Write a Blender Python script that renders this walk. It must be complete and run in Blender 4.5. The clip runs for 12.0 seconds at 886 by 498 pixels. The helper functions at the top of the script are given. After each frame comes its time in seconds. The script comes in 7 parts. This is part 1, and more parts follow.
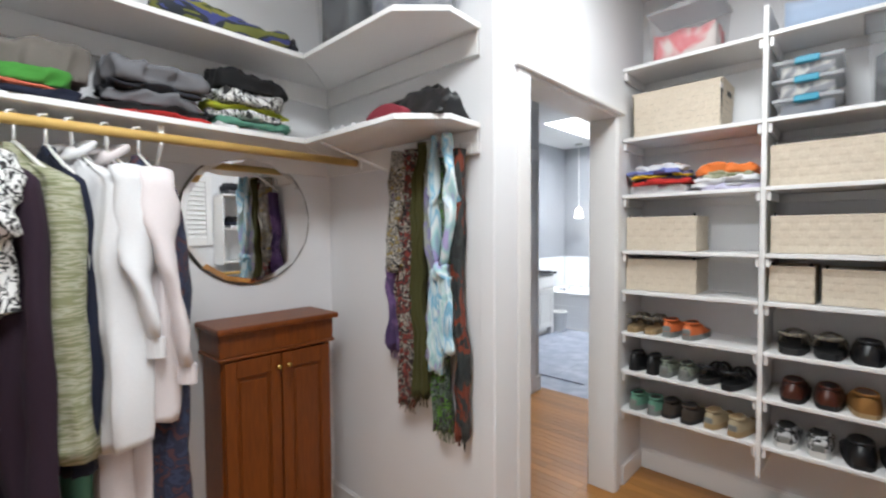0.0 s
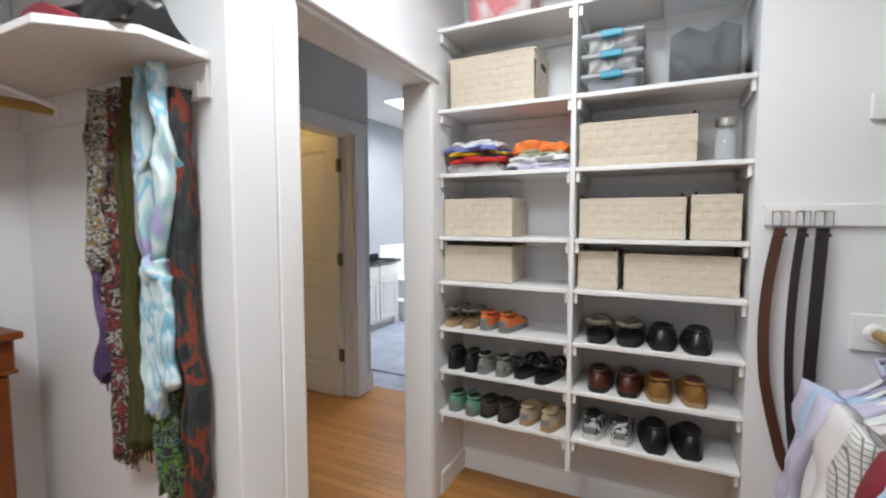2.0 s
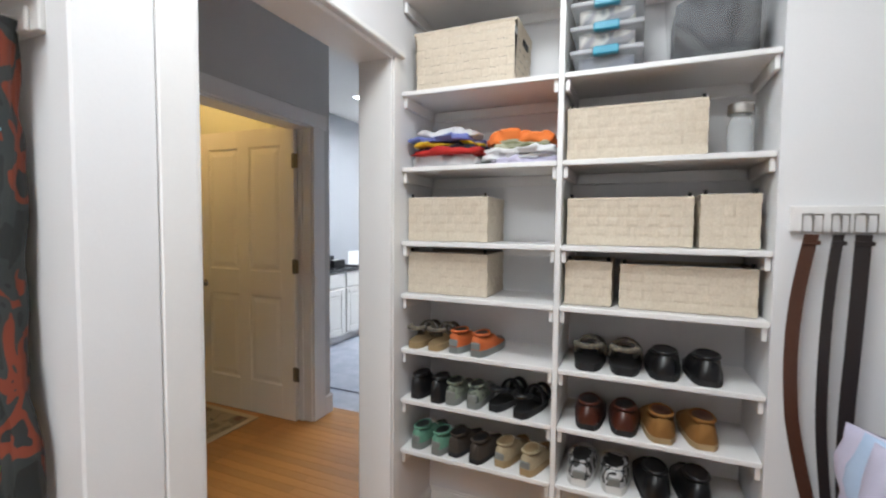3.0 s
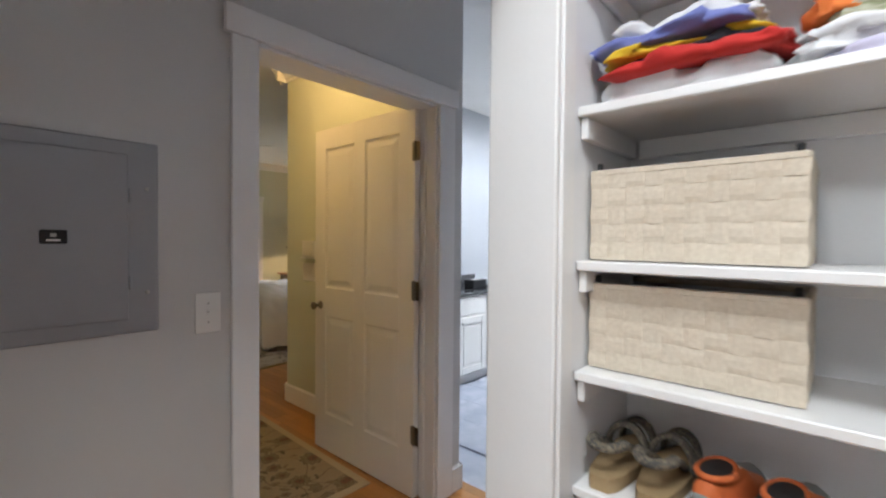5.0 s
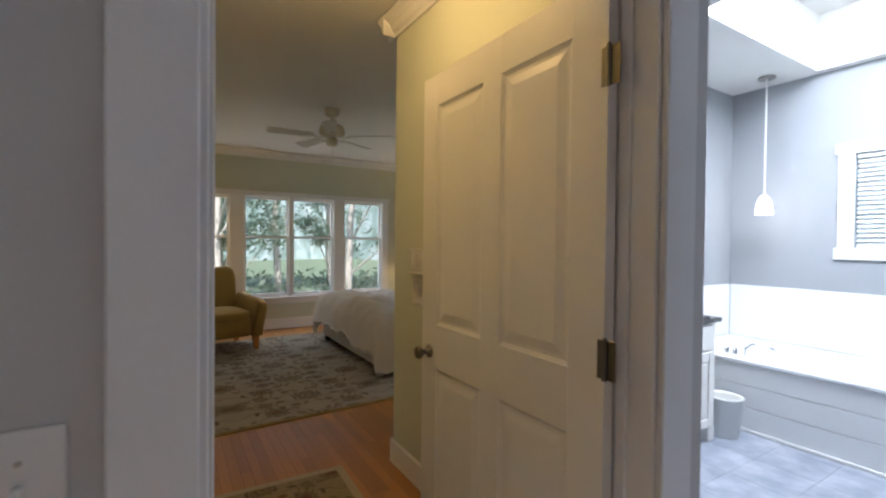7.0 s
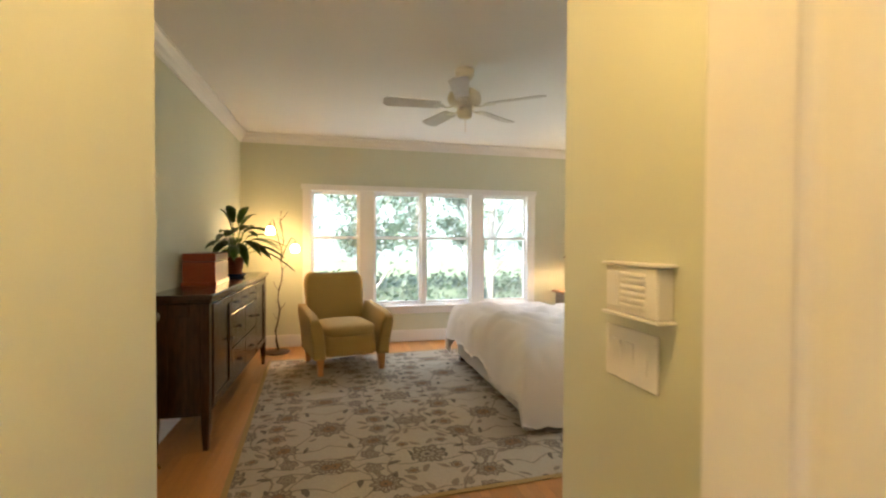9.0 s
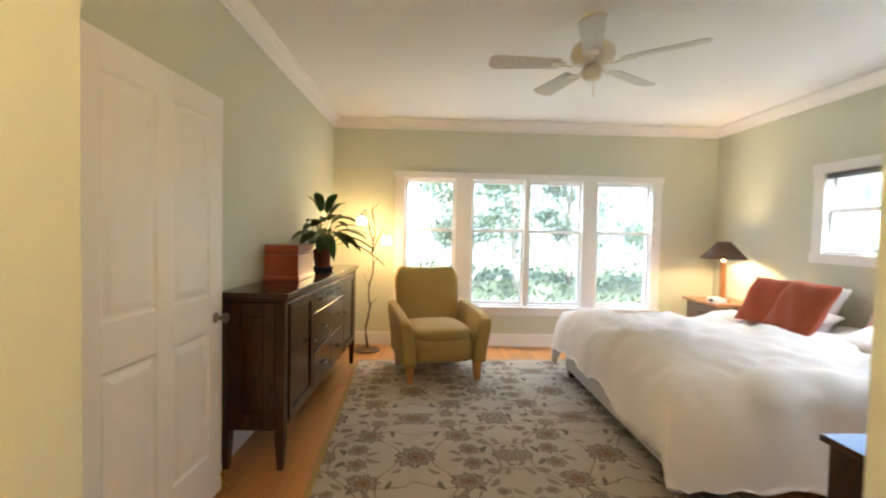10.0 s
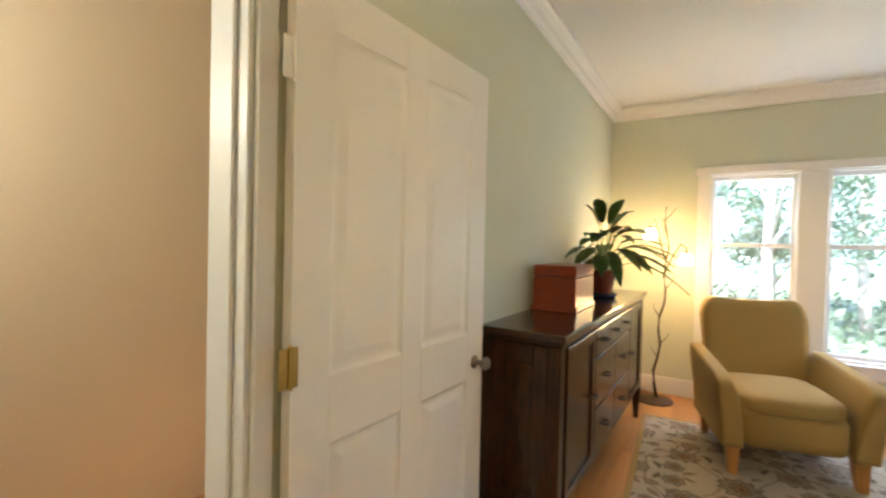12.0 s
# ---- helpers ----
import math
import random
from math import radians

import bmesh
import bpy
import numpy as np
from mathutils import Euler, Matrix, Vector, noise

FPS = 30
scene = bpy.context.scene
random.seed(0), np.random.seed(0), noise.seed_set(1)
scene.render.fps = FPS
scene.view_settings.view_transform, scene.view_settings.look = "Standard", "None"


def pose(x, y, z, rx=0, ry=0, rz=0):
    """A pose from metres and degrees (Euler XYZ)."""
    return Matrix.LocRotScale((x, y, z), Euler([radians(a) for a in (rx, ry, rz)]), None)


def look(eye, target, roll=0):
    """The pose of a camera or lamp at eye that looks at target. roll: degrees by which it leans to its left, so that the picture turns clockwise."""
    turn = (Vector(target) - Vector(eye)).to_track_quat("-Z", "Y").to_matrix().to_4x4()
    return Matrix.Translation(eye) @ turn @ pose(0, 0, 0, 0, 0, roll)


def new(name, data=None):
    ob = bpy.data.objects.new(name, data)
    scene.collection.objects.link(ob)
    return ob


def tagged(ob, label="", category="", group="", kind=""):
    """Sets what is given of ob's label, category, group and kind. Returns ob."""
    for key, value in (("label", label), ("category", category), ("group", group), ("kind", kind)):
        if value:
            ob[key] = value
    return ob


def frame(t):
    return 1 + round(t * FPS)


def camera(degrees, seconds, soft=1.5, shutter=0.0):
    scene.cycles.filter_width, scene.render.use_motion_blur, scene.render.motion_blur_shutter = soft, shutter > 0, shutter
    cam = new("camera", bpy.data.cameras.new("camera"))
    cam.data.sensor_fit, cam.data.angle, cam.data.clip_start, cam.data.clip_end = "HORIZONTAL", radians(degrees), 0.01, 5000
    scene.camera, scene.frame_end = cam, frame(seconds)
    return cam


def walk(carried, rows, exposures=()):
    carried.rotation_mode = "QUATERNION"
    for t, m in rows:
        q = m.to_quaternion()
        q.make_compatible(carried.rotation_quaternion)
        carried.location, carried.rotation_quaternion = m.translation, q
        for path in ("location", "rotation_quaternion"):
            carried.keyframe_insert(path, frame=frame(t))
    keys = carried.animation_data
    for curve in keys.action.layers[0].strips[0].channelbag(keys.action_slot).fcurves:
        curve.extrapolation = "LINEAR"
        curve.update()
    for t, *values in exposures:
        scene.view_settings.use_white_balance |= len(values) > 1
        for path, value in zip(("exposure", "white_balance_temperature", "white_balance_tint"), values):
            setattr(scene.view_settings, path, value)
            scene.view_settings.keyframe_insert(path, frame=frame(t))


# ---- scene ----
# ---------- camera ----------
cam = camera(89.7, 12.0, soft=2.2, shutter=0.3)
PATH = [
    (0, (0.15, 0.249, 1.417), (-1.222, 1.702, 1.343), -0.4),
    (0.5, (0.166, 0.325, 1.415), (-1.022, 1.93, 1.313), -0.3),
    (1, (0.173, 0.452, 1.405), (-0.876, 2.15, 1.276), -0.2),
    (1.5, (0.171, 0.602, 1.407), (-0.779, 2.356, 1.263), -0.4),
    (2, (0.157, 0.749, 1.399), (-0.717, 2.543, 1.262), -0.1),
    (2.5, (0.105, 0.909, 1.393), (-0.674, 2.747, 1.268), 0.4),
    (2.7, (0.087, 0.972, 1.389), (-0.671, 2.82, 1.273), 0.6),
    (4.3, (-0.199, 1.558, 1.353), (-1.316, 3.216, 1.291), 0.3),
    (4.5, (-0.274, 1.64, 1.362), (-1.45, 3.256, 1.306), 0.4),
    (5, (-0.42, 1.861, 1.352), (-1.754, 3.351, 1.309), 0.5),
    (5.5, (-0.629, 2.043, 1.346), (-2.07, 3.43, 1.318), 1.1),
    (6, (-0.853, 2.221, 1.353), (-2.39, 3.5, 1.321), 1.7),
    (6.5, (-1.091, 2.402, 1.369), (-2.724, 3.556, 1.33), 1.4),
    (6.7, (-1.19, 2.464, 1.367), (-2.853, 3.574, 1.336), 1.2),
    (8.3, (-2.033, 2.922, 1.386), (-3.897, 3.645, 1.349), -1.2),
    (8.5, (-2.171, 2.957, 1.37), (-4.061, 3.612, 1.349), -0.5),
    (9, (-2.493, 3.008, 1.382), (-4.437, 3.476, 1.348), 0.3),
    (9.5, (-2.835, 3.018, 1.392), (-4.815, 3.289, 1.336), 0.9),
    (10, (-3.133, 3.02, 1.388), (-5.131, 3.077, 1.315), 1.3),
    (10.5, (-3.377, 2.991, 1.404), (-5.368, 2.814, 1.326), 1.6),
    (11, (-3.578, 2.937, 1.408), (-5.524, 2.48, 1.343), 1.3),
    (11.5, (-3.738, 2.837, 1.406), (-5.594, 2.094, 1.359), 1.6),
    (12, (-3.863, 2.725, 1.395), (-5.572, 1.686, 1.362), 1.3),
]
# ---------- light and sky ----------
EXPOSURES = [(0.0, 1.38, 6550, 10), (1.5, 1.44, 6550, 10), (2.7, 1.34, 6550, 10), (4.5, 1.56, 6450, 10), (5.5, 1.56, 6350, 10), (6.5, 1.14, 6000, 10), (8.3, 2.60, 6600, 10), (9.0, 2.75, 6450, 10), (9.5, 2.94, 6300, 10), (10.5, 3.14, 5850, 10), (12.0, 3.20, 5800, 10)]
walk(cam, [(t, look(eye, target, roll)) for t, eye, target, roll in PATH], EXPOSURES)

SUN_ELEV, SUN_AZ = radians(46), radians(105)
world = bpy.data.worlds.new("sky")
scene.world = world
world.use_nodes = True
wn = world.node_tree.nodes
sky = wn.new("ShaderNodeTexSky")
sky.sky_type, sky.sun_disc = 'NISHITA', False
sky.sun_elevation, sky.sun_rotation = SUN_ELEV, SUN_AZ
world.node_tree.links.new(sky.outputs[0], wn["Background"].inputs[0])
wn["Background"].inputs[1].default_value = 0.15
sun = new("sun", bpy.data.lights.new("sun", 'SUN'))
sun.data.energy, sun.data.angle, sun.data.color = 5.0, radians(0.5), (1.0, 0.95, 0.87)
sun_dir = Vector((math.sin(SUN_AZ) * math.cos(SUN_ELEV), math.cos(SUN_AZ) * math.cos(SUN_ELEV), math.sin(SUN_ELEV)))
sun.matrix_world = look((0, 0, 12), Vector((0, 0, 12)) - sun_dir)


def area_light(name, m, sx, sy, watts, colour):
    lamp = new(name, bpy.data.lights.new(name, 'AREA'))
    lamp.data.shape, lamp.data.size, lamp.data.size_y = 'RECTANGLE', sx, sy
    lamp.data.energy, lamp.data.color = watts, colour
    lamp.matrix_world = m
    return lamp


def point_light(name, at, watts, colour, radius=0.04):
    lamp = new(name, bpy.data.lights.new(name, 'POINT'))
    lamp.data.energy, lamp.data.color, lamp.data.shadow_soft_size = watts, colour, radius
    lamp.location = at
    return lamp


WARM, SOFT_WARM, DAY, COOL = (1.0, 0.62, 0.25), (1.0, 0.70, 0.38), (0.95, 0.98, 1.0), (0.85, 0.92, 1.0)
# two unseen ceiling lights, added and placed to brighten the closet
area_light("closet_fill_light", pose(-0.45, 0.35, 2.70), 0.6, 0.6, 15.0, (0.90, 0.96, 1.0))
area_light("closet_fill_light", pose(-0.20, 1.75, 2.70), 0.5, 0.5, 9.8, (0.90, 0.96, 1.0))
area_light("skylight_daylight", pose(-2.1, 5.72, 3.18), 1.4, 0.8, 50, COOL)
# hidden lamps outdoors: high one stands in for sky, low one for ground bounce
area_light("bedroom_sky_light_high", pose(-9.15, 4.2, 2.75, 0, -52, 0), 0.9, 3.4, 36, DAY)
area_light("bedroom_ground_bounce_light", pose(-9.15, 4.2, -0.05, 0, -128, 0), 0.8, 3.4, 7, DAY)
# hidden lamp outside the side windows, added to brighten bed and entry door
area_light("bedroom_side_fill_light", pose(-5.6, 7.2, 2.75, -52, 0, 0), 2.6, 0.9, 62, DAY)
point_light("vestibule_lamp_light", (-3.0, 3.12, 2.60), 6.7, WARM, 0.12)
point_light("table_lamp_light", (-7.93, 6.24, 1.27), 5.5, SOFT_WARM, 0.05)
point_light("floor_lamp_light", (-8.20, 2.525, 1.20), 0.75, WARM, 0.04)
point_light("floor_lamp_light", (-8.20, 2.24, 1.42), 0.75, WARM, 0.04)
# unseen light without a fixture, added to brighten the beige hallway wall
point_light("outer_hall_fill_light", (-3.75, 0.95, 1.95), 3.1, (1.0, 0.90, 0.68), 0.12)

# ---------- materials ----------


def material(name, base, rough=0.5, metal=0.0, grain=0.0, scale=40.0, bump=0.0, spot=0.0, spot_scale=3.0, stretch=(1, 1, 1), sheen=0.0, coat=0.0,
             second=None, alpha=1.0, trans=0.0, per_object=0.0, ior=1.45):
    """Principled surface with fine grain and broad variation, in object metres."""
    mat = bpy.data.materials.new(name)
    mat.use_nodes = True
    nt = mat.node_tree
    n, l = nt.nodes, nt.links
    b = n["Principled BSDF"]
    b.inputs["Base Color"].default_value = (*base, 1)
    b.inputs["Roughness"].default_value = rough
    b.inputs["Metallic"].default_value = metal
    b.inputs["IOR"].default_value = ior
    if sheen:
        b.inputs["Sheen Weight"].default_value = sheen
    if coat:
        b.inputs["Coat Weight"].default_value = coat
        b.inputs["Coat Roughness"].default_value = 0.15
    if trans:
        b.inputs["Transmission Weight"].default_value = trans
    if alpha < 1:
        b.inputs["Alpha"].default_value = alpha
    if not (grain or bump or spot or per_object):
        return mat
    co = n.new("ShaderNodeNewGeometry")
    mp = n.new("ShaderNodeMapping")
    mp.inputs["Scale"].default_value = stretch
    l.new(co.outputs["Position"], mp.inputs["Vector"])
    fine = n.new("ShaderNodeTexNoise")
    fine.inputs["Scale"].default_value, fine.inputs["Detail"].default_value = scale, 5
    l.new(mp.outputs[0], fine.inputs["Vector"])
    wide = n.new("ShaderNodeTexNoise")
    wide.inputs["Scale"].default_value, wide.inputs["Detail"].default_value = spot_scale, 3
    l.new(mp.outputs[0], wide.inputs["Vector"])
    dark = second or tuple(c * 0.72 for c in base)
    colour = None
    if grain:
        mix = n.new("ShaderNodeMix")
        mix.data_type = 'RGBA'
        ramp = n.new("ShaderNodeMapRange")
        ramp.inputs["From Min"].default_value, ramp.inputs["From Max"].default_value = 0.35, 0.65
        ramp.inputs["To Max"].default_value = grain
        l.new(fine.outputs["Fac"], ramp.inputs["Value"])
        l.new(ramp.outputs[0], mix.inputs[0])
        mix.inputs[6].default_value, mix.inputs[7].default_value = (*base, 1), (*dark, 1)
        colour = mix.outputs[2]
    if spot:
        mix = n.new("ShaderNodeMix")
        mix.data_type = 'RGBA'
        ramp = n.new("ShaderNodeMapRange")
        ramp.inputs["From Min"].default_value, ramp.inputs["From Max"].default_value = 0.35, 0.7
        ramp.inputs["To Max"].default_value = spot
        l.new(wide.outputs["Fac"], ramp.inputs["Value"])
        l.new(ramp.outputs[0], mix.inputs[0])
        if colour:
            l.new(colour, mix.inputs[6])
        else:
            mix.inputs[6].default_value = (*base, 1)
        mix.inputs[7].default_value = (*dark, 1)
        colour = mix.outputs[2]
    if per_object:
        info = n.new("ShaderNodeObjectInfo")
        hsv = n.new("ShaderNodeHueSaturation")
        rng = n.new("ShaderNodeMapRange")
        rng.inputs["To Min"].default_value, rng.inputs["To Max"].default_value = 1 - per_object, 1 + per_object
        l.new(info.outputs["Random"], rng.inputs["Value"])
        l.new(rng.outputs[0], hsv.inputs["Value"])
        if colour:
            l.new(colour, hsv.inputs["Color"])
        else:
            hsv.inputs["Color"].default_value = (*base, 1)
        colour = hsv.outputs[0]
    if colour:
        l.new(colour, b.inputs["Base Color"])
    if bump:
        bp = n.new("ShaderNodeBump")
        bp.inputs["Strength"].default_value, bp.inputs["Distance"].default_value = bump, 0.004
        l.new(fine.outputs["Fac"], bp.inputs["Height"])
        l.new(bp.outputs[0], b.inputs["Normal"])
    return mat


def emitter(name, colour, strength):
    mat = bpy.data.materials.new(name)
    mat.use_nodes = True
    b = mat.node_tree.nodes["Principled BSDF"]
    b.inputs["Base Color"].default_value = (*colour, 1)
    b.inputs["Emission Color"].default_value = (*colour, 1)
    b.inputs["Emission Strength"].default_value = strength
    return mat


M_CLOSET = material("closet_white_wall_paint", (0.78, 0.78, 0.79), 0.6, grain=0.05, scale=220, bump=0.06, spot=0.05)
M_TRIM = material("white_trim_paint", (0.80, 0.79, 0.78), 0.35, grain=0.04, scale=120, bump=0.03, spot=0.06, spot_scale=5)
M_HALL = material("warm_grey_wall_paint", (0.60, 0.59, 0.575), 0.65, grain=0.06, scale=220, bump=0.06, spot=0.06)
M_BATH = material("pale_grey_bath_paint", (0.36, 0.375, 0.40), 0.6, grain=0.05, scale=220, bump=0.05, spot=0.05)
M_SAGE = material("sage_cream_wall_paint", (0.60, 0.62, 0.50), 0.65, grain=0.05, scale=220, bump=0.06, spot=0.05)
M_PEACH = material("warm_beige_wall_paint", (0.66, 0.52, 0.37), 0.65, grain=0.05, scale=220, bump=0.06, spot=0.05)
M_CEIL = material("matt_ceiling_paint", (0.80, 0.79, 0.77), 0.8, grain=0.05, scale=180, bump=0.08, spot=0.04)
M_OAK = material("honey_oak_floor", (0.44, 0.205, 0.055), 0.36, grain=0.6, scale=22, stretch=(1, 12, 1), bump=0.05, second=(0.33, 0.14, 0.035), spot=0.2, per_object=0.16)
M_TILE = material("blue_grey_floor_tile", (0.44, 0.46, 0.52), 0.35, grain=0.75, scale=7, bump=0.05, second=(0.24, 0.27, 0.34), spot=0.6, spot_scale=3.5, per_object=0.05)
M_RUG = material("grey_rug", (0.34, 0.32, 0.29), 0.95, grain=0.4, scale=60, bump=0.3, spot=0.3)

# ---------- building helpers ----------


def put(name, bm, mats, parent=None, label="", smooth=False):
    """Links a bmesh as one mesh object."""
    me = bpy.data.meshes.new(name)
    bm.normal_update()
    bm.to_mesh(me)
    bm.free()
    for m in (mats if isinstance(mats, (list, tuple)) else [mats]):
        me.materials.append(m)
    if smooth:
        me.polygons.foreach_set("use_smooth", [True] * len(me.polygons))
    ob = new(name, me)
    if parent is not None:
        ob.parent = parent
    if label:
        ob["label"] = label
    return ob


def part(name, bm, mat, parent, label="", smooth=False):
    return put(name, bm, mat, parent, label, smooth)


def thing(name, label, category, at=(0, 0, 0), rz=0.0, group=""):
    ob = new(name)
    ob.empty_display_size = 0.1
    ob.matrix_basis = pose(*at, 0, 0, rz)
    return tagged(ob, label, category, group)


def box(bm, x0, x1, y0, y1, z0, z1, bevel=0.0, seg=1, mat=0):
    m = Matrix.Translation(((x0 + x1) / 2, (y0 + y1) / 2, (z0 + z1) / 2)) @ Matrix.Diagonal((x1 - x0, y1 - y0, z1 - z0, 1))
    made = bmesh.ops.create_cube(bm, size=1, matrix=m)
    verts = made["verts"]
    if mat:
        for f in {f for v in verts for f in v.link_faces}:
            f.material_index = mat
    if bevel:
        edges = list({e for v in verts for e in v.link_edges})
        bmesh.ops.bevel(bm, geom=edges, offset=bevel, segments=seg, affect='EDGES', profile=0.5)
    return verts


def boxed(x0, x1, y0, y1, z0, z1, bevel=0.0, seg=1):
    bm = bmesh.new()
    box(bm, x0, x1, y0, y1, z0, z1, bevel, seg)
    return bm


def lathe(profile, seg=24, bm=None, centre=(0, 0, 0), caps=True):
    """Turns (radius, height) pairs round z."""
    bm = bm or bmesh.new()
    rings = []
    for r, z in profile:
        rings.append([bm.verts.new((centre[0] + r * math.cos(a), centre[1] + r * math.sin(a), centre[2] + z)) for a in (2 * math.pi * i / seg for i in range(seg))])
    for a, b in zip(rings, rings[1:]):
        for i in range(seg):
            bm.faces.new((a[i], a[(i + 1) % seg], b[(i + 1) % seg], b[i]))
    if caps:
        bm.faces.new(list(reversed(rings[0])))
        bm.faces.new(rings[-1])
    return bm


def tube(points, radius, seg=8, bm=None, flat=1.0):
    """A round bar along points; radius may be a function of 0..1; flat squashes it."""
    bm = bm or bmesh.new()
    pts = [Vector(p) for p in points]
    rings = []
    for i, p in enumerate(pts):
        d = (pts[min(i + 1, len(pts) - 1)] - pts[max(i - 1, 0)]).normalized()
        side = d.cross(Vector((0, 0, 1)))
        side = side.normalized() if side.length > 1e-3 else Vector((1, 0, 0))
        up = side.cross(d)
        r = radius(i / (len(pts) - 1)) if callable(radius) else radius
        rings.append([bm.verts.new(p + side * (r * math.cos(a)) + up * (r * flat * math.sin(a))) for a in (2 * math.pi * k / seg for k in range(seg))])
    for a, b in zip(rings, rings[1:]):
        for i in range(seg):
            bm.faces.new((a[i], a[(i + 1) % seg], b[(i + 1) % seg], b[i]))
    bm.faces.new(list(reversed(rings[0])))
    bm.faces.new(rings[-1])
    bmesh.ops.recalc_face_normals(bm, faces=bm.faces)
    return bm


def grid_box(sx, sy, sz, nx, ny, nz, shape=None):
    """A closed box of many small faces, centred in x and y, standing on z = 0; shape moves each vertex."""
    bm = bmesh.new()
    seen = {}

    def v(i, j, k):
        if (i, j, k) not in seen:
            p = Vector((sx * (i / nx - 0.5), sy * (j / ny - 0.5), sz * k / nz))
            seen[(i, j, k)] = bm.verts.new(shape(p) if shape else p)
        return seen[(i, j, k)]
    for i in range(nx):
        for j in range(ny):
            bm.faces.new((v(i, j, 0), v(i, j + 1, 0), v(i + 1, j + 1, 0), v(i + 1, j, 0)))
            bm.faces.new((v(i, j, nz), v(i + 1, j, nz), v(i + 1, j + 1, nz), v(i, j + 1, nz)))
    for i in range(nx):
        for k in range(nz):
            bm.faces.new((v(i, 0, k), v(i + 1, 0, k), v(i + 1, 0, k + 1), v(i, 0, k + 1)))
            bm.faces.new((v(i, ny, k), v(i, ny, k + 1), v(i + 1, ny, k + 1), v(i + 1, ny, k)))
    for j in range(ny):
        for k in range(nz):
            bm.faces.new((v(0, j, k), v(0, j, k + 1), v(0, j + 1, k + 1), v(0, j + 1, k)))
            bm.faces.new((v(nx, j, k), v(nx, j + 1, k), v(nx, j + 1, k + 1), v(nx, j, k + 1)))
    return bm


def structure(name, bm, mat, label, category):
    return tagged(put(name, bm, mat), label, category, kind="structure")


def wall(name, axis, at, thick, a0, a1, z1, mat, label, holes=(), z0=0.0):
    """A wall in the plane axis = at, thick towards its sign, from a0 to a1, with holes (a, b, bottom, top)."""
    bm = bmesh.new()
    lo, hi = min(at, at + thick), max(at, at + thick)

    def slab(a, b, c, d):
        if b - a > 1e-4 and d - c > 1e-4:
            box(bm, lo, hi, a, b, c, d) if axis == "x" else box(bm, a, b, lo, hi, c, d)
    cuts = sorted({a0, a1, *[h[0] for h in holes], *[h[1] for h in holes]})
    for a, b in zip(cuts, cuts[1:]):
        inside = sorted([h for h in holes if h[0] < (a + b) / 2 < h[1]], key=lambda h: h[2])
        z = z0
        for h in inside:
            slab(a, b, z, h[2])
            z = h[3]
        slab(a, b, z, z1)
    return structure(name, bm, mat, label, "wall")


# ---------- closet, hall, bath, vestibule, bedroom: the shell ----------
CX0, CX1, CY0, CSC, CDW, CFW, CNB = -1.86, 1.12, -1.3, 1.53, -0.81, 2.675, 2.99
HX0, HX1, HY0, HYN, HYE = -1.95, -0.95, 1.66, 3.75, 3.716
NX1 = 0.455
BAX0, BAX1, BAY1 = -3.52, 0.6, 7.12
VY0, VY1, VX, VSX = 2.585, 3.75, -3.84, -3.70
BX0, BY0, BY1 = -8.58, 1.83, 6.55
H_C, H_B, H_R = 2.75, 2.79, 2.74
T = 0.06

wall("wall_closet_mirror", "x", CX0, -T, CY0 - T, CSC + T, H_C, M_CLOSET, "white painted closet wall behind the round mirror")
wall("wall_closet_scarf", "y", CSC, T, CX0, CDW - 0.06, H_C, M_CLOSET, "white painted closet wall behind the hanging scarves")
wall("wall_closet_door", "x", CDW, -T - 0.01, CSC + T, CNB + T, H_C, M_CLOSET, "white painted closet wall with the doorway", [(1.76, 2.59, 0, 2.03)])
wall("wall_closet_niche", "y", CNB, T, CDW, NX1 + T, H_C, M_CLOSET, "white painted wall behind the shoe shelves")
wall("wall_closet_niche_side", "x", NX1, T, CFW + 0.06, CNB, H_C, M_CLOSET, "white painted side of the shelf niche")
wall("wall_closet_belts", "y", CFW, T, NX1, CX1 + T, H_C, M_CLOSET, "white painted closet wall behind the belts")
wall("wall_closet_east", "x", CX1, T, CY0 - T, CFW, H_C, M_CLOSET, "white painted closet end wall")
wall("wall_closet_south", "y", CY0, -T, CX0, CX1, H_C, M_CLOSET, "white painted closet back wall")

wall("wall_hall_closet", "x", HX1, T, HY0 - T, CNB + 0.12, H_B, M_HALL, "warm grey hall wall with the closet doorway", [(1.76, 2.59, 0, 2.03)])
wall("wall_hall_panel", "x", HX0, -T, HY0 - T, HYE - T, H_B, M_HALL, "warm grey hall wall with the bedroom doorway", [(2.585, 3.525, 0, 2.034)])
wall("wall_hall_south", "y", HY0, -T, HX0, HX1, H_B, M_HALL, "warm grey hall end wall")
wall("wall_hall_end", "y", HYE, -T, HX0 - 0.11, HX0, H_B, M_HALL, "warm grey end of the hall wall")

wall("wall_bath_south", "y", HYN + 0.12, -T, BAX0 - T, HX0 - 0.13, H_B, M_BATH, "pale grey bathroom wall beside the hall")
wall("wall_bath_west", "x", BAX0, -T, HYN + 0.12, BAY1 + T, H_B, M_BATH, "pale grey bathroom wall over the vanity")
wall("wall_bath_north", "y", BAY1, T, BAX0, BAX1 + T, H_B, M_BATH, "pale grey bathroom wall with the blinds", [(-2.62, -1.45, 1.36, 2.10)])
wall("wall_bath_east", "x", BAX1, T, CNB + 0.12, BAY1, H_B, M_BATH, "pale grey bathroom end wall")
wall("wall_bath_closet", "y", CNB + 0.12, -T, HX1 + T, BAX1 + T, H_B, M_BATH, "pale grey bathroom wall behind the closet")

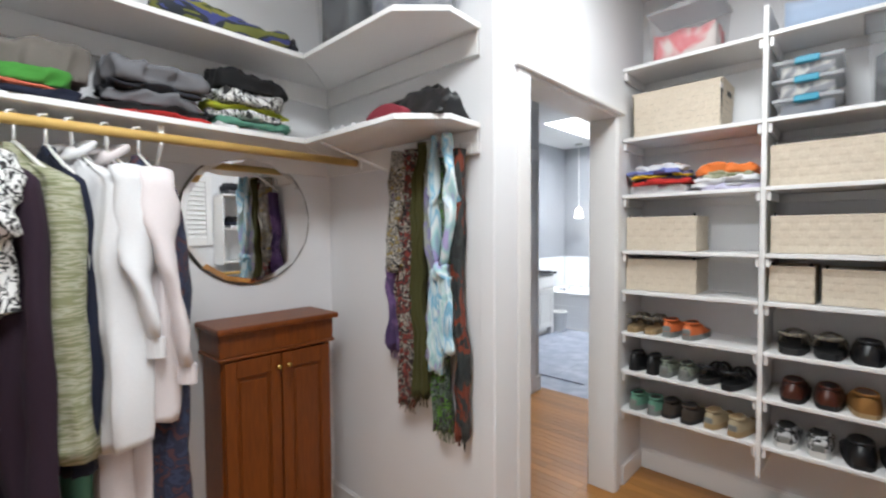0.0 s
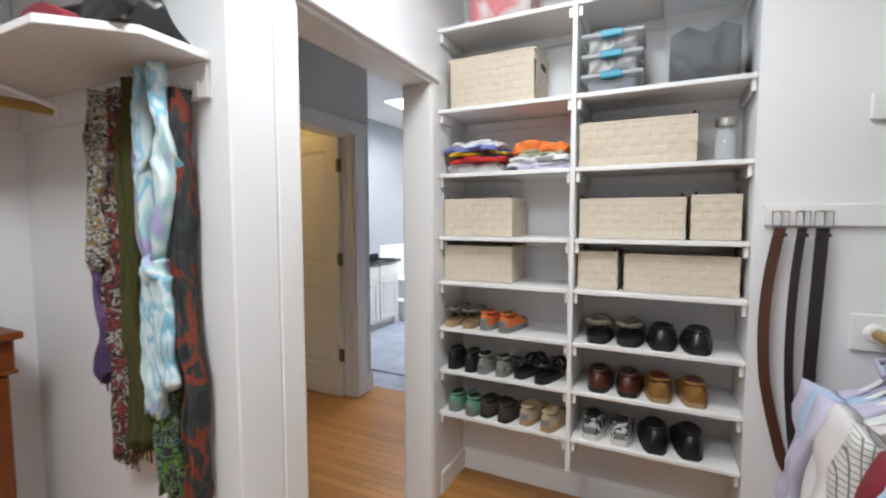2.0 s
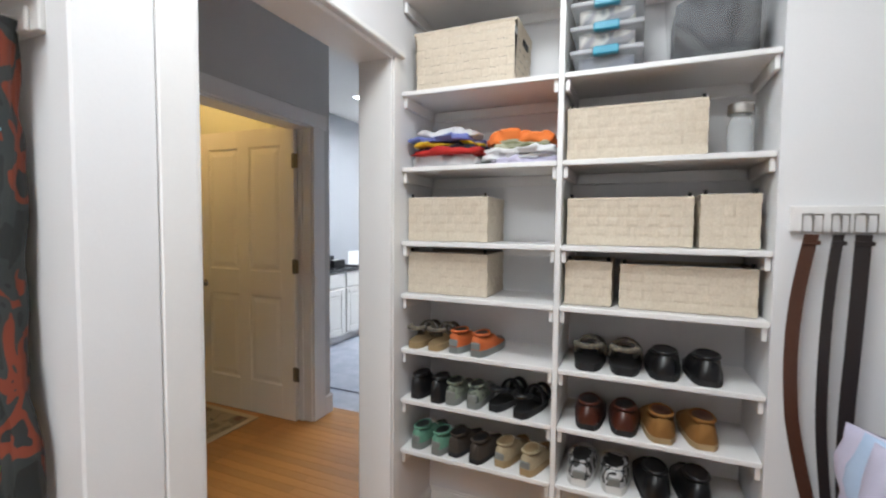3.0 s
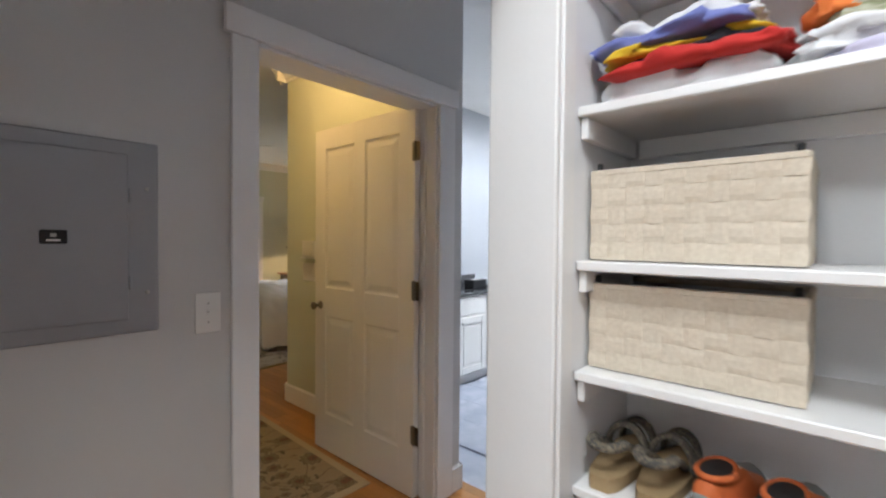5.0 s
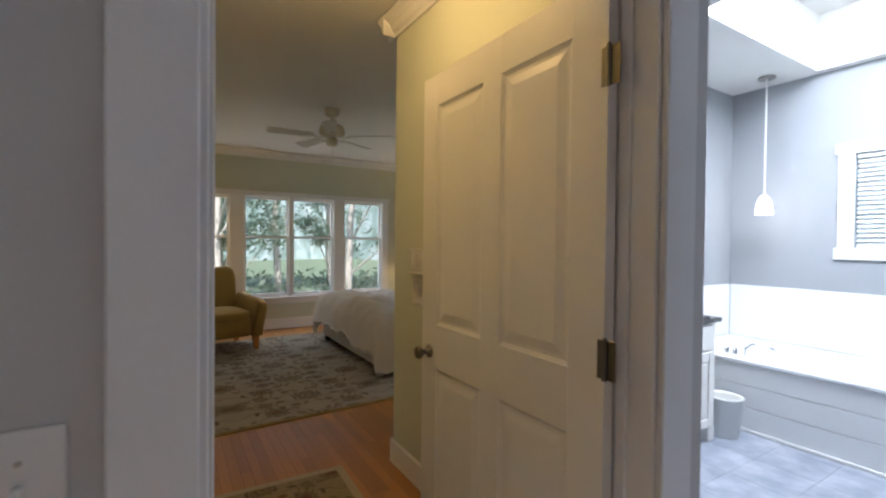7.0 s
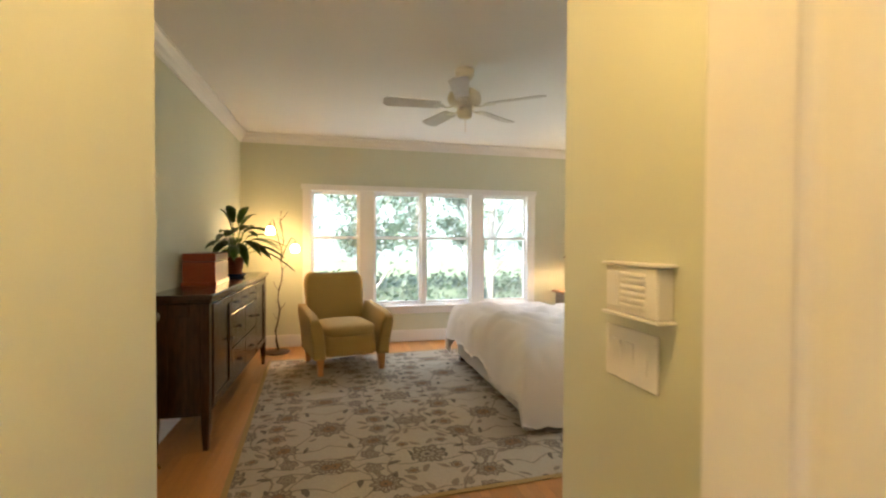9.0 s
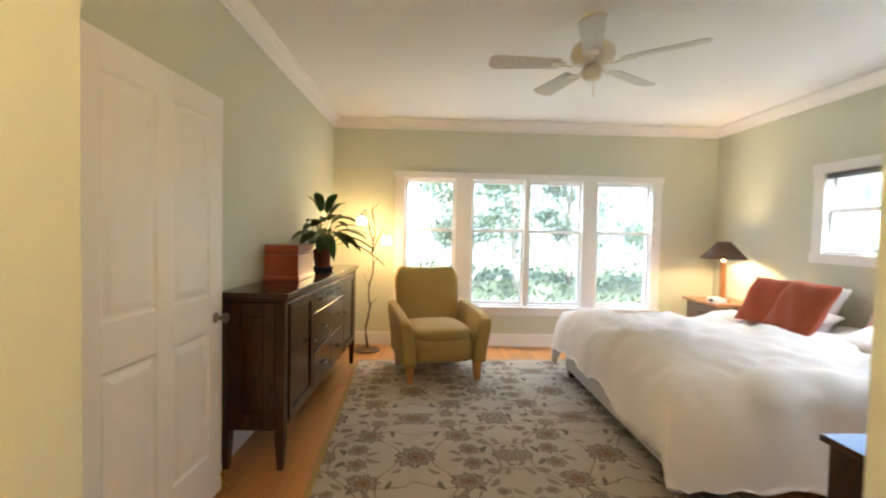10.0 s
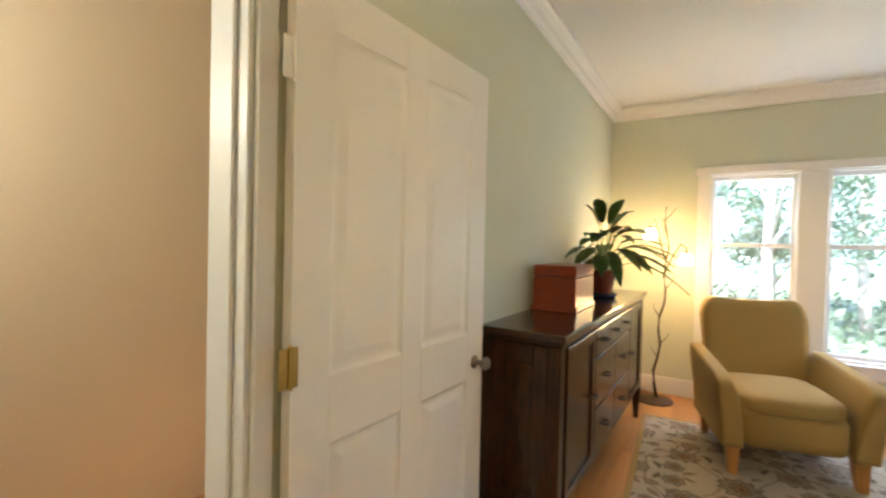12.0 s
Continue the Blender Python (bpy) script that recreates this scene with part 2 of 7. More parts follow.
wall("wall_vestibule_door", "x", HX0 - 0.11, -0.05, VY0 - 0.12, VY1 + T, H_R, M_SAGE, "cream wall round the bedroom doorway", [(2.585, 3.525, 0, 2.034)])
wall("wall_vestibule_north", "y", VY1, T, VX, HX0 - 0.16, H_R, M_SAGE, "sage cream vestibule wall with the vent and switches")
wall("wall_vestibule_south", "y", VY0, -0.12, VSX, HX0 - 0.16, H_R, M_SAGE, "sage cream vestibule wall")
wall("wall_bedroom_east", "x", VX, T, VY1 + T, BY1 + T, H_R, M_SAGE, "sage green bedroom wall beside the vestibule")
wall("wall_entry_east", "x", -3.44, T, BY0 - 1.3, VY0 - 0.12, H_R, M_SAGE, "cream wall beside the entry door")
wall("wall_bedroom_south", "y", BY0, -0.13, BX0 - T, -3.44, H_R, M_SAGE, "sage green bedroom wall behind the dresser", [(-4.50, -3.56, 0, 2.05)])
wall("wall_bedroom_west", "x", BX0, -0.16, BY0 - 0.13, BY1 + 0.16, H_R, M_SAGE, "sage green bedroom wall with four windows",
     [(2.68, 3.33, 0.50, 2.06), (3.50, 4.90, 0.50, 2.06), (5.05, 5.76, 0.50, 2.06)])
# the second opening is added out of view to admit the side fill
wall("wall_bedroom_north", "y", BY1, 0.16, BX0, VX, H_R, M_SAGE, "sage green bedroom wall behind the bed", [(-7.05, -5.95, 1.28, 2.0), (-5.75, -4.65, 1.28, 2.0)])
wall("wall_outer_hall", "y", 0.4, -T, -5.6, -3.38, H_R, M_PEACH, "warm beige wall seen through the entry door")
wall("wall_outer_hall_west", "x", -5.6, -T, 0.34, BY0 - 0.13, H_R, M_PEACH, "warm beige hallway end wall")

for nm, (x0, x1, y0, y1), h, lab in (
        ("ceiling_closet", (CX0 - T, CX1 + T, CY0 - T, CNB + T), H_C, "flat white closet ceiling"),
        ("ceiling_hall", (HX0 - 0.11, HX1 + T, HY0 - T, CNB + 0.12), H_B, "flat white hall ceiling"),
        ("ceiling_vestibule", (VX, HX0 - 0.11, VY0 - 0.12, VY1 + T), H_R, "flat white vestibule ceiling"),
        ("ceiling_bedroom", (BX0 - 0.16, VX, BY0 - 0.13, BY1 + 0.16), H_R, "flat white bedroom ceiling"),
        ("ceiling_entry", (VX, -3.38, BY0 - 0.13, VY0 - 0.12), H_R, "flat white ceiling by the entry door"),
        ("ceiling_outer_hall", (-5.66, -3.38, 0.3, BY0 - 0.13), H_R, "flat white hallway ceiling")):
    structure(nm, boxed(x0, x1, y0, y1, h, h + 0.08), M_CEIL, lab, "ceiling")
SKX0, SKX1, SKY0, SKY1 = -2.845, -1.35, 5.30, 7.03
bm = bmesh.new()
box(bm, BAX0 - T, SKX0, HYN + 0.06, BAY1 + T, H_B, H_B + 0.45)
box(bm, SKX1, BAX1 + T, CNB + 0.12, BAY1 + T, H_B, H_B + 0.45)
box(bm, SKX0, SKX1, CNB + 0.12, SKY0, H_B, H_B + 0.45)
box(bm, SKX0, SKX1, SKY1, BAY1 + T, H_B, H_B + 0.45)
box(bm, SKX0 - 0.1, SKX1 + 0.1, SKY0 - 0.1, SKY1 + 0.1, H_B + 0.45, H_B + 0.5)
structure("ceiling_bath", bm, M_CEIL, "white bathroom ceiling with a skylight well", "ceiling")

structure("floor", boxed(-5.66, CX1 + T, CY0 - T, HYN + 0.03, -0.10, -0.014), M_OAK, "honey oak strip floor", "floor")
structure("floor_bedroom", boxed(BX0 - 0.16, -5.66, BY0 - 0.13, BY1 + 0.16, -0.10, -0.014), M_OAK, "honey oak strip floor of the bedroom", "floor")
structure("floor_bedroom_east", boxed(-5.66, VX, HYN + 0.03, BY1 + 0.16, -0.10, -0.014), M_OAK, "honey oak strip floor beside the bed", "floor")
structure("floor_bath", boxed(VX, BAX1 + T, HYN + 0.03, BAY1 + T, -0.10, -0.012), M_TILE, "blue-grey stone tile bathroom floor", "floor")

# ---------- more materials ----------


def pattern(name, colours, scale=12.0, stretch=(1, 1, 1), rough=0.85, detail=2.0, sharp=True, bump=0.15, distort=0.6):
    """Cloth or other stuff in patches of several colours."""
    mat = bpy.data.materials.new(name)
    mat.use_nodes = True
    n, l = mat.node_tree.nodes, mat.node_tree.links
    b = n["Principled BSDF"]
    b.inputs["Roughness"].default_value = rough
    b.inputs["Sheen Weight"].default_value = 0.03
    co = n.new("ShaderNodeTexCoord")
    mp = n.new("ShaderNodeMapping")
    mp.inputs["Scale"].default_value = stretch
    l.new(co.outputs["Object"], mp.inputs["Vector"])
    tx = n.new("ShaderNodeTexNoise")
    tx.inputs["Scale"].default_value, tx.inputs["Detail"].default_value, tx.inputs["Distortion"].default_value = scale, detail, distort
    l.new(mp.outputs[0], tx.inputs["Vector"])
    ramp = n.new("ShaderNodeValToRGB")
    ramp.color_ramp.interpolation = 'CONSTANT' if sharp else 'LINEAR'
    els = ramp.color_ramp.elements
    k = len(colours)
    for i, c in enumerate(colours):
        at = 0.32 + 0.36 * i / k
        e = els[i] if i < 2 else els.new(at)
        e.position, e.color = at, (*c, 1)
    l.new(tx.outputs["Fac"], ramp.inputs["Fac"])
    l.new(ramp.outputs[0], b.inputs["Base Color"])
    fine = n.new("ShaderNodeTexNoise")
    fine.inputs["Scale"].default_value = 260
    l.new(co.outputs["Object"], fine.inputs["Vector"])
    bp = n.new("ShaderNodeBump")
    bp.inputs["Strength"].default_value, bp.inputs["Distance"].default_value = bump, 0.003
    l.new(fine.outputs["Fac"], bp.inputs["Height"])
    l.new(bp.outputs[0], b.inputs["Normal"])
    return mat


def stripes(name, a, b_, per_metre, axis=2, rough=0.85, cross=False):
    mat = bpy.data.materials.new(name)
    mat.use_nodes = True
    n, l = mat.node_tree.nodes, mat.node_tree.links
    b = n["Principled BSDF"]
    b.inputs["Roughness"].default_value = rough
    co = n.new("ShaderNodeTexCoord")
    sep = n.new("ShaderNodeSeparateXYZ")
    l.new(co.outputs["Object"], sep.inputs[0])

    def band(ax):
        mul = n.new("ShaderNodeMath")
        mul.operation = 'MULTIPLY'
        mul.inputs[1].default_value = per_metre
        l.new(sep.outputs[ax], mul.inputs[0])
        fr = n.new("ShaderNodeMath")
        fr.operation = 'FRACT'
        l.new(mul.outputs[0], fr.inputs[0])
        gt = n.new("ShaderNodeMath")
        gt.operation = 'GREATER_THAN'
        gt.inputs[1].default_value = 0.82 if cross else 0.5
        l.new(fr.outputs[0], gt.inputs[0])
        return gt.outputs[0]
    fac = band(axis)
    if cross:
        mx = n.new("ShaderNodeMath")
        mx.operation = 'MAXIMUM'
        l.new(fac, mx.inputs[0])
        l.new(band(0), mx.inputs[1])
        fac = mx.outputs[0]
    mix = n.new("ShaderNodeMix")
    mix.data_type = 'RGBA'
    l.new(fac, mix.inputs[0])
    mix.inputs[6].default_value, mix.inputs[7].default_value = (*a, 1), (*b_, 1)
    l.new(mix.outputs[2], b.inputs["Base Color"])
    return mat


def cloth(name, c, rough=0.9, spot=0.15):
    return material(name, c, rough, grain=0.25, scale=300, bump=0.25, spot=spot, spot_scale=6, sheen=0.03)


M_CHERRY = material("red_cherry_wood", (0.20, 0.050, 0.006), 0.42, grain=0.7, scale=16, stretch=(6, 6, 0.6), bump=0.04, second=(0.11, 0.025, 0.003), spot=0.25, coat=0.05)
M_ROD = material("yellow_pine_rod", (0.62, 0.40, 0.12), 0.4, grain=0.4, scale=30, stretch=(8, 0.6, 8), bump=0.03)
M_MIRROR = material("mirror_glass", (0.92, 0.93, 0.93), 0.01, metal=1.0)
M_STEEL = material("brushed_steel", (0.48, 0.46, 0.43), 0.32, metal=1.0, grain=0.2, scale=150)
M_DARKSTEEL = material("antique_nickel", (0.20, 0.18, 0.15), 0.35, metal=1.0, grain=0.3, scale=150)
M_BRASS = material("polished_brass", (0.66, 0.46, 0.14), 0.22, metal=1.0, grain=0.2, scale=120)
M_WEAVE = material("cream_woven_strap", (0.66, 0.58, 0.47), 0.75, grain=0.35, scale=120, bump=0.2, second=(0.45, 0.37, 0.27), spot=0.2, spot_scale=8)
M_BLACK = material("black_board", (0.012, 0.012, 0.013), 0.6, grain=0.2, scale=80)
M_CLEAR = material("clear_plastic", (0.66, 0.69, 0.72), 0.12, alpha=0.13, spot=0.1, ior=1.3)
M_LID = material("milky_plastic_lid", (0.70, 0.72, 0.75), 0.25, alpha=0.5, spot=0.1)
M_BLUE = material("teal_plastic_latch", (0.02, 0.27, 0.40), 0.35, spot=0.1)
M_GREENP = material("green_plastic_latch", (0.16, 0.40, 0.03), 0.35, spot=0.1)
M_PLATE = material("white_plastic_plate", (0.78, 0.77, 0.74), 0.3, spot=0.05)
M_SOLE = material("black_rubber_sole", (0.015, 0.015, 0.016), 0.7, grain=0.3, scale=150, bump=0.1)
M_LEATHER_BLACK = material("black_leather", (0.011, 0.011, 0.012), 0.33, grain=0.3, scale=200, bump=0.12)
M_LEATHER_BROWN = material("dark_red_brown_leather", (0.07, 0.018, 0.010), 0.3, grain=0.4, scale=150, bump=0.1)
M_BELT_BROWN = material("brown_belt_leather", (0.080, 0.030, 0.017), 0.42, grain=0.4, scale=120, bump=0.15)
M_BELT_DARK = material("dark_belt_leather", (0.022, 0.016, 0.016), 0.45, grain=0.3, scale=120, bump=0.15)
M_TAN = material("tan_suede", (0.25, 0.115, 0.028), 0.9, grain=0.4, scale=200, bump=0.2)
M_SOLE_TAN = material("tan_rubber_sole", (0.36, 0.25, 0.13), 0.7, grain=0.3, scale=120)
M_SOLE_GREY = material("grey_rubber_sole", (0.20, 0.21, 0.20), 0.7, grain=0.3, scale=120)
M_SOLE_WHITE = material("white_rubber_sole", (0.66, 0.66, 0.64), 0.6, grain=0.2, scale=120)
C_WHITE = cloth("white_cotton", (0.70, 0.70, 0.71), spot=0.06)
C_GREY = cloth("grey_knit", (0.14, 0.14, 0.15))
C_CHAR = cloth("charcoal_knit", (0.020, 0.021, 0.028))
C_BLACK = cloth("black_knit", (0.007, 0.007, 0.008))
C_TAUPE = cloth("taupe_knit", (0.14, 0.125, 0.11))
C_GREEN = cloth("bright_green_cotton", (0.05, 0.24, 0.035))
C_CORAL = cloth("coral_cotton", (0.50, 0.13, 0.07))
C_NAVY = cloth("navy_cotton", (0.006, 0.009, 0.026))
C_RED = cloth("red_cotton", (0.50, 0.025, 0.02))
C_TEAL = cloth("sea_green_cotton", (0.10, 0.27, 0.19))
C_LIME = cloth("lime_yellow_cotton", (0.40, 0.43, 0.03))
C_ORANGE = cloth("orange_cotton", (0.78, 0.20, 0.045))
C_YELLOW = cloth("yellow_cotton", (0.72, 0.48, 0.03))
C_LILAC = cloth("pale_lilac_cotton", (0.55, 0.52, 0.66))
C_BLUE = cloth("pale_blue_cotton", (0.44, 0.56, 0.74))
C_PERI = cloth("periwinkle_cotton", (0.16, 0.19, 0.46))
C_PINK = cloth("pale_pink_cotton", (0.67, 0.61, 0.61), spot=0.06)
C_PLUM = cloth("dark_plum_cotton", (0.018, 0.006, 0.016))
C_OLIVE = cloth("dark_olive_wool", (0.060, 0.058, 0.014))
C_MAROON = cloth("maroon_cotton", (0.20, 0.018, 0.03))
P_ZEBRA = pattern("black_white_print", [(0.75, 0.75, 0.73), (0.02, 0.02, 0.02), (0.7, 0.7, 0.68), (0.02, 0.02, 0.02)], 44, (1, 1, 0.6))
P_MELANGE = pattern("green_melange_knit", [(0.18, 0.19, 0.10), (0.26, 0.27, 0.165), (0.40, 0.39, 0.30), (0.21, 0.22, 0.12)], 34, (0.35, 0.35, 2.6), sharp=False)
P_FLORAL_DARK = pattern("dark_floral_scarf", [(0.03, 0.02, 0.02), (0.36, 0.33, 0.28), (0.04, 0.025, 0.025), (0.24, 0.04, 0.03), (0.03, 0.02, 0.02)], 38)
P_FLORAL_LIGHT = pattern("black_and_cream_scarf", [(0.50, 0.47, 0.42), (0.03, 0.03, 0.03), (0.42, 0.38, 0.33), (0.10, 0.09, 0.08), (0.30, 0.21, 0.05)], 44)
P_AQUA = pattern("aqua_tie_dye", [(0.40, 0.36, 0.62), (0.36, 0.62, 0.62), (0.72, 0.76, 0.77), (0.18, 0.45, 0.62), (0.60, 0.70, 0.72)], 13, (1, 1, 0.45), sharp=False)
P_JUNGLE = pattern("green_and_black_floral_scarf", [(0.03, 0.05, 0.04), (0.20, 0.26, 0.20), (0.03, 0.04, 0.03), (0.10, 0.26, 0.03), (0.04, 0.03, 0.04)], 40)
P_REDBLACK = pattern("black_scarf_with_red_diamonds", [(0.02, 0.024, 0.024), (0.035, 0.042, 0.042), (0.20, 0.04, 0.018), (0.022, 0.026, 0.026)], 15, (1, 1, 0.5))
P_LAVENDER = pattern("sage_and_lavender_scarf", [(0.30, 0.33, 0.26), (0.27, 0.24, 0.44), (0.34, 0.36, 0.32)], 9, sharp=False)
P_VIOLET = pattern("violet_scarf", [(0.10, 0.05, 0.16), (0.16, 0.09, 0.22), (0.07, 0.04, 0.12)], 12, sharp=False)
P_DENIM = pattern("dark_denim_floral", [(0.012, 0.018, 0.045), (0.022, 0.032, 0.07), (0.012, 0.016, 0.04), (0.07, 0.025, 0.03), (0.015, 0.022, 0.05)], 20)
P_CAMO = pattern("brown_camo_web", [(0.16, 0.13, 0.09), (0.06, 0.055, 0.05), (0.20, 0.17, 0.12)], 110)
P_YARN = pattern("bright_mixed_folded_scarf", [(0.05, 0.06, 0.02), (0.20, 0.19, 0.04), (0.05, 0.06, 0.20), (0.025, 0.03, 0.04), (0.14, 0.15, 0.035)], 14, (1, 0.25, 1.6))
P_PINKS = pattern("pink_bundled_cloth", [(0.75, 0.30, 0.30), (0.70, 0.16, 0.18), (0.72, 0.64, 0.60)], 6, sharp=False)
P_GREYS = pattern("grey_bundled_cloth", [(0.10, 0.10, 0.12), (0.24, 0.24, 0.26), (0.14, 0.15, 0.19)], 6, sharp=False)
P_PALE = pattern("pale_grey_bundled_cloth", [(0.50, 0.50, 0.49), (0.30, 0.30, 0.31), (0.62, 0.60, 0.56), (0.22, 0.22, 0.24)], 9, sharp=False)
P_BIN = pattern("dark_grey_things_in_a_bin", [(0.03, 0.032, 0.038), (0.07, 0.075, 0.085), (0.02, 0.02, 0.024), (0.09, 0.095, 0.10), (0.035, 0.037, 0.045)], 4, sharp=False)
S_GREY = stripes("grey_and_white_stripes", (0.70, 0.70, 0.69), (0.28, 0.28, 0.29), 26)
S_CHECK = stripes("white_shirt_with_dark_check", (0.62, 0.61, 0.58), (0.20, 0.19, 0.19), 62, cross=True)

# ---------- closet: trim ----------


def baseboard(name, x0, x1, y0, y1, h=0.12, mat=None):
    bm = boxed(x0, x1, y0, y1, 0, h - 0.012, 0.002)
    dx, dy = (0.004, 0) if x1 - x0 < y1 - y0 else (0, 0.004)
    box(bm, x0 + dx, x1 - dx, y0 + dy, y1 - dy, h - 0.013, h, 0.003)
    return structure(name, bm, mat or M_TRIM, "white painted baseboard", "baseboard")


baseboard("baseboard", CX0, CDW - 0.08, CSC - 0.014, CSC - 0.001)
baseboard("baseboard", CX0 + 0.001, CX0 + 0.014, CY0, CSC - 0.015)
baseboard("baseboard", CDW + 0.015, NX1 - 0.015, CNB - 0.014, CNB - 0.001)
baseboard("baseboard", CDW + 0.001, CDW + 0.014, 2.70, CNB - 0.001)
baseboard("baseboard", NX1 + 0.001, CX1, CFW - 0.014, CFW - 0.001)

bm = bmesh.new()
box(bm, CDW - 0.001, CDW + 0.016, 1.665, 1.748, 0, 2.03, 0.003)
structure("trim_closet_door_left", bm, M_TRIM, "white painted flat door casing", "door casing")
structure("trim_closet_door_right", boxed(CDW - 0.001, CDW + 0.012, 2.605, 2.655, 0, 2.03, 0.003), M_TRIM, "white painted narrow door casing", "door casing")
structure("trim_closet_door_head", boxed(CDW - 0.001, CDW + 0.03, 1.645, 2.665, 2.031, 2.052, 0.004), M_TRIM, "thin white cap over the closet doorway", "door casing")
bm = bmesh.new()
box(bm, HX1 - 0.012, CDW + 0.008, 1.749, 1.763, 0, 2.014, 0.003)
box(bm, HX1 + 0.001, CDW + 0.008, 2.588, 2.604, 0, 2.014, 0.003)
box(bm, HX1 - 0.012, CDW + 0.008, 1.749, 2.604, 2.015, 2.030, 0.003)
structure("trim_closet_door_jamb", bm, M_TRIM, "white painted jamb of the closet doorway", "door jamb")
structure("trim_scarf_wall_end", boxed(CDW - 0.055, CDW + 0.012, CSC - 0.012, 1.664, 0, H_C, 0.004), M_CLOSET, "white painted end of the scarf wall", "wall end")

# ---------- closet: L-shaped wall shelves ----------


def prism(outline, z0, z1, bevel=0.002):
    bm = bmesh.new()
    lo = [bm.verts.new((x, y, z0)) for x, y in outline]
    hi = [bm.verts.new((x, y, z1)) for x, y in outline]
    k = len(outline)
    bm.faces.new(list(reversed(lo)))
    bm.faces.new(hi)
    for i in range(k):
        bm.faces.new((lo[i], lo[(i + 1) % k], hi[(i + 1) % k], hi[i]))
    bmesh.ops.recalc_face_normals(bm, faces=bm.faces)
    if bevel:
        bmesh.ops.bevel(bm, geom=list(bm.edges), offset=bevel, segments=1, affect='EDGES')
    return bm


def corner_shelf(z, label):
    t = thing("wall_shelf", label, "shelf", (0, 0, z))
    part("long_board", prism([(CX0, CY0), (-1.55, CY0), (-1.55, 1.215), (CX0, 1.525)], 0, 0.02), M_TRIM, t)
    part("return_board", prism([(CX0 + 0.002, 1.528), (-1.548, 1.216), (-0.98, 1.213), (-0.845, 1.345), (-0.858, 1.528)], 0, 0.02), M_TRIM, t)
    part("cleat", boxed(CX0, CX0 + 0.018, CY0, 1.51, -0.088, -0.001, 0.002), M_TRIM, t)
    part("cleat", boxed(CX0 + 0.02, -0.865, 1.51, 1.528, -0.088, -0.001, 0.002), M_TRIM, t)
    return t


low = corner_shelf(1.79, "white painted L-shaped shelf over the hanging rod")
part("brace", tube([(-1.46, 1.235, -0.004), (-1.31, 1.505, -0.125)], 0.006, 6), M_TRIM, low, "thin white diagonal brace")
corner_shelf(2.14, "white painted L-shaped top shelf with a clipped corner")

rod = thing("hanging_rod", "yellow pine hanging rod under the white shelf", "closet rod", (-1.58, 0, 1.742))
part("bar", tube([(0, CY0, 0), (0, 0, 0.001), (0, 1.50, 0)], 0.0165, 14), M_ROD, rod, smooth=True)
part("socket", boxed(-0.03, 0.03, 1.496, 1.509, -0.03, 0.03, 0.004), M_TRIM, rod)
bm = tube([(0, 0.70, 0.042), (0, 0.70, -0.02), (-0.1, 0.70, -0.13), (-0.27, 0.70, -0.2)], 0.007, 6, flat=1.6)
part("bracket", bm, M_TRIM, rod, "white steel rod bracket")

# ---------- round mirror ----------
mirror = thing("round_mirror", "round frameless wall mirror with a wide faceted rim", "mirror", (CX0 + 0.001, 1.108, 1.482))
turn = Matrix.Rotation(radians(90), 4, 'Y')
bm = lathe([(0.292, 0.0), (0.294, 0.006), (0.288, 0.012)], 64)
bm.transform(turn)
part("backing", bm, M_DARKSTEEL, mirror, smooth=False)
bm = lathe([(0.289, 0.0121), (0.286, 0.014), (0.266, 0.0185), (0.001, 0.0186)], 16)
bm.transform(turn)
part("glass", bm, M_MIRROR, mirror)

# ---------- cherry cabinet ----------
cab = thing("cabinet", "red cherry wood cabinet with two panelled doors below the mirror", "cabinet", (-1.735, 1.135, 0))
part("body", boxed(-0.11, 0.088, -0.24, 0.24, 0.0, 0.935, 0.003), M_CHERRY, cab)
part("frieze", boxed(-0.115, 0.108, -0.25, 0.25, 0.936, 1.03, 0.003), M_CHERRY, cab)
part("moulding", boxed(-0.115, 0.114, -0.256, 0.256, 0.922, 0.9355, 0.004), M_CHERRY, cab)
part("top", boxed(-0.118, 0.136, -0.266, 0.266, 1.031, 1.055, 0.007, 2), M_CHERRY, cab)
part("plinth", boxed(-0.11, 0.100, -0.248, 0.248, 0.0, 0.07, 0.004), M_CHERRY, cab)
for s in (-1, 1):
    y0, y1 = (0.004, 0.232) if s > 0 else (-0.232, -0.004)
    d = part("door", boxed(0.089, 0.096, y0, y1, 0.085, 0.915, 0.001), M_CHERRY, cab)
    for nm, a in (("stile", (y0, y0 + 0.045, 0.085, 0.915)), ("stile", (y1 - 0.045, y1, 0.085, 0.915)), ("rail", (y0 + 0.0455, y1 - 0.0455, 0.085, 0.145)), ("rail", (y0 + 0.0455, y1 - 0.0455, 0.845, 0.915))):
        part(nm, boxed(0.0965, 0.106, *a, 0.002), M_CHERRY, d)
    part("panel", boxed(0.0965, 0.102, y0 + 0.058, y1 - 0.058, 0.160, 0.830, 0.004), M_CHERRY, d)
    bm = lathe([(0.004, 0), (0.004, 0.012), (0.011, 0.018), (0.010, 0.026), (0.002, 0.028)], 12)
    bm.transform(Matrix.Translation((0.106, s * 0.022, 0.862)) @ turn)
    part("knob", bm, M_BRASS, d, "small brass knob", True)

# ---------- hanging clothes ----------


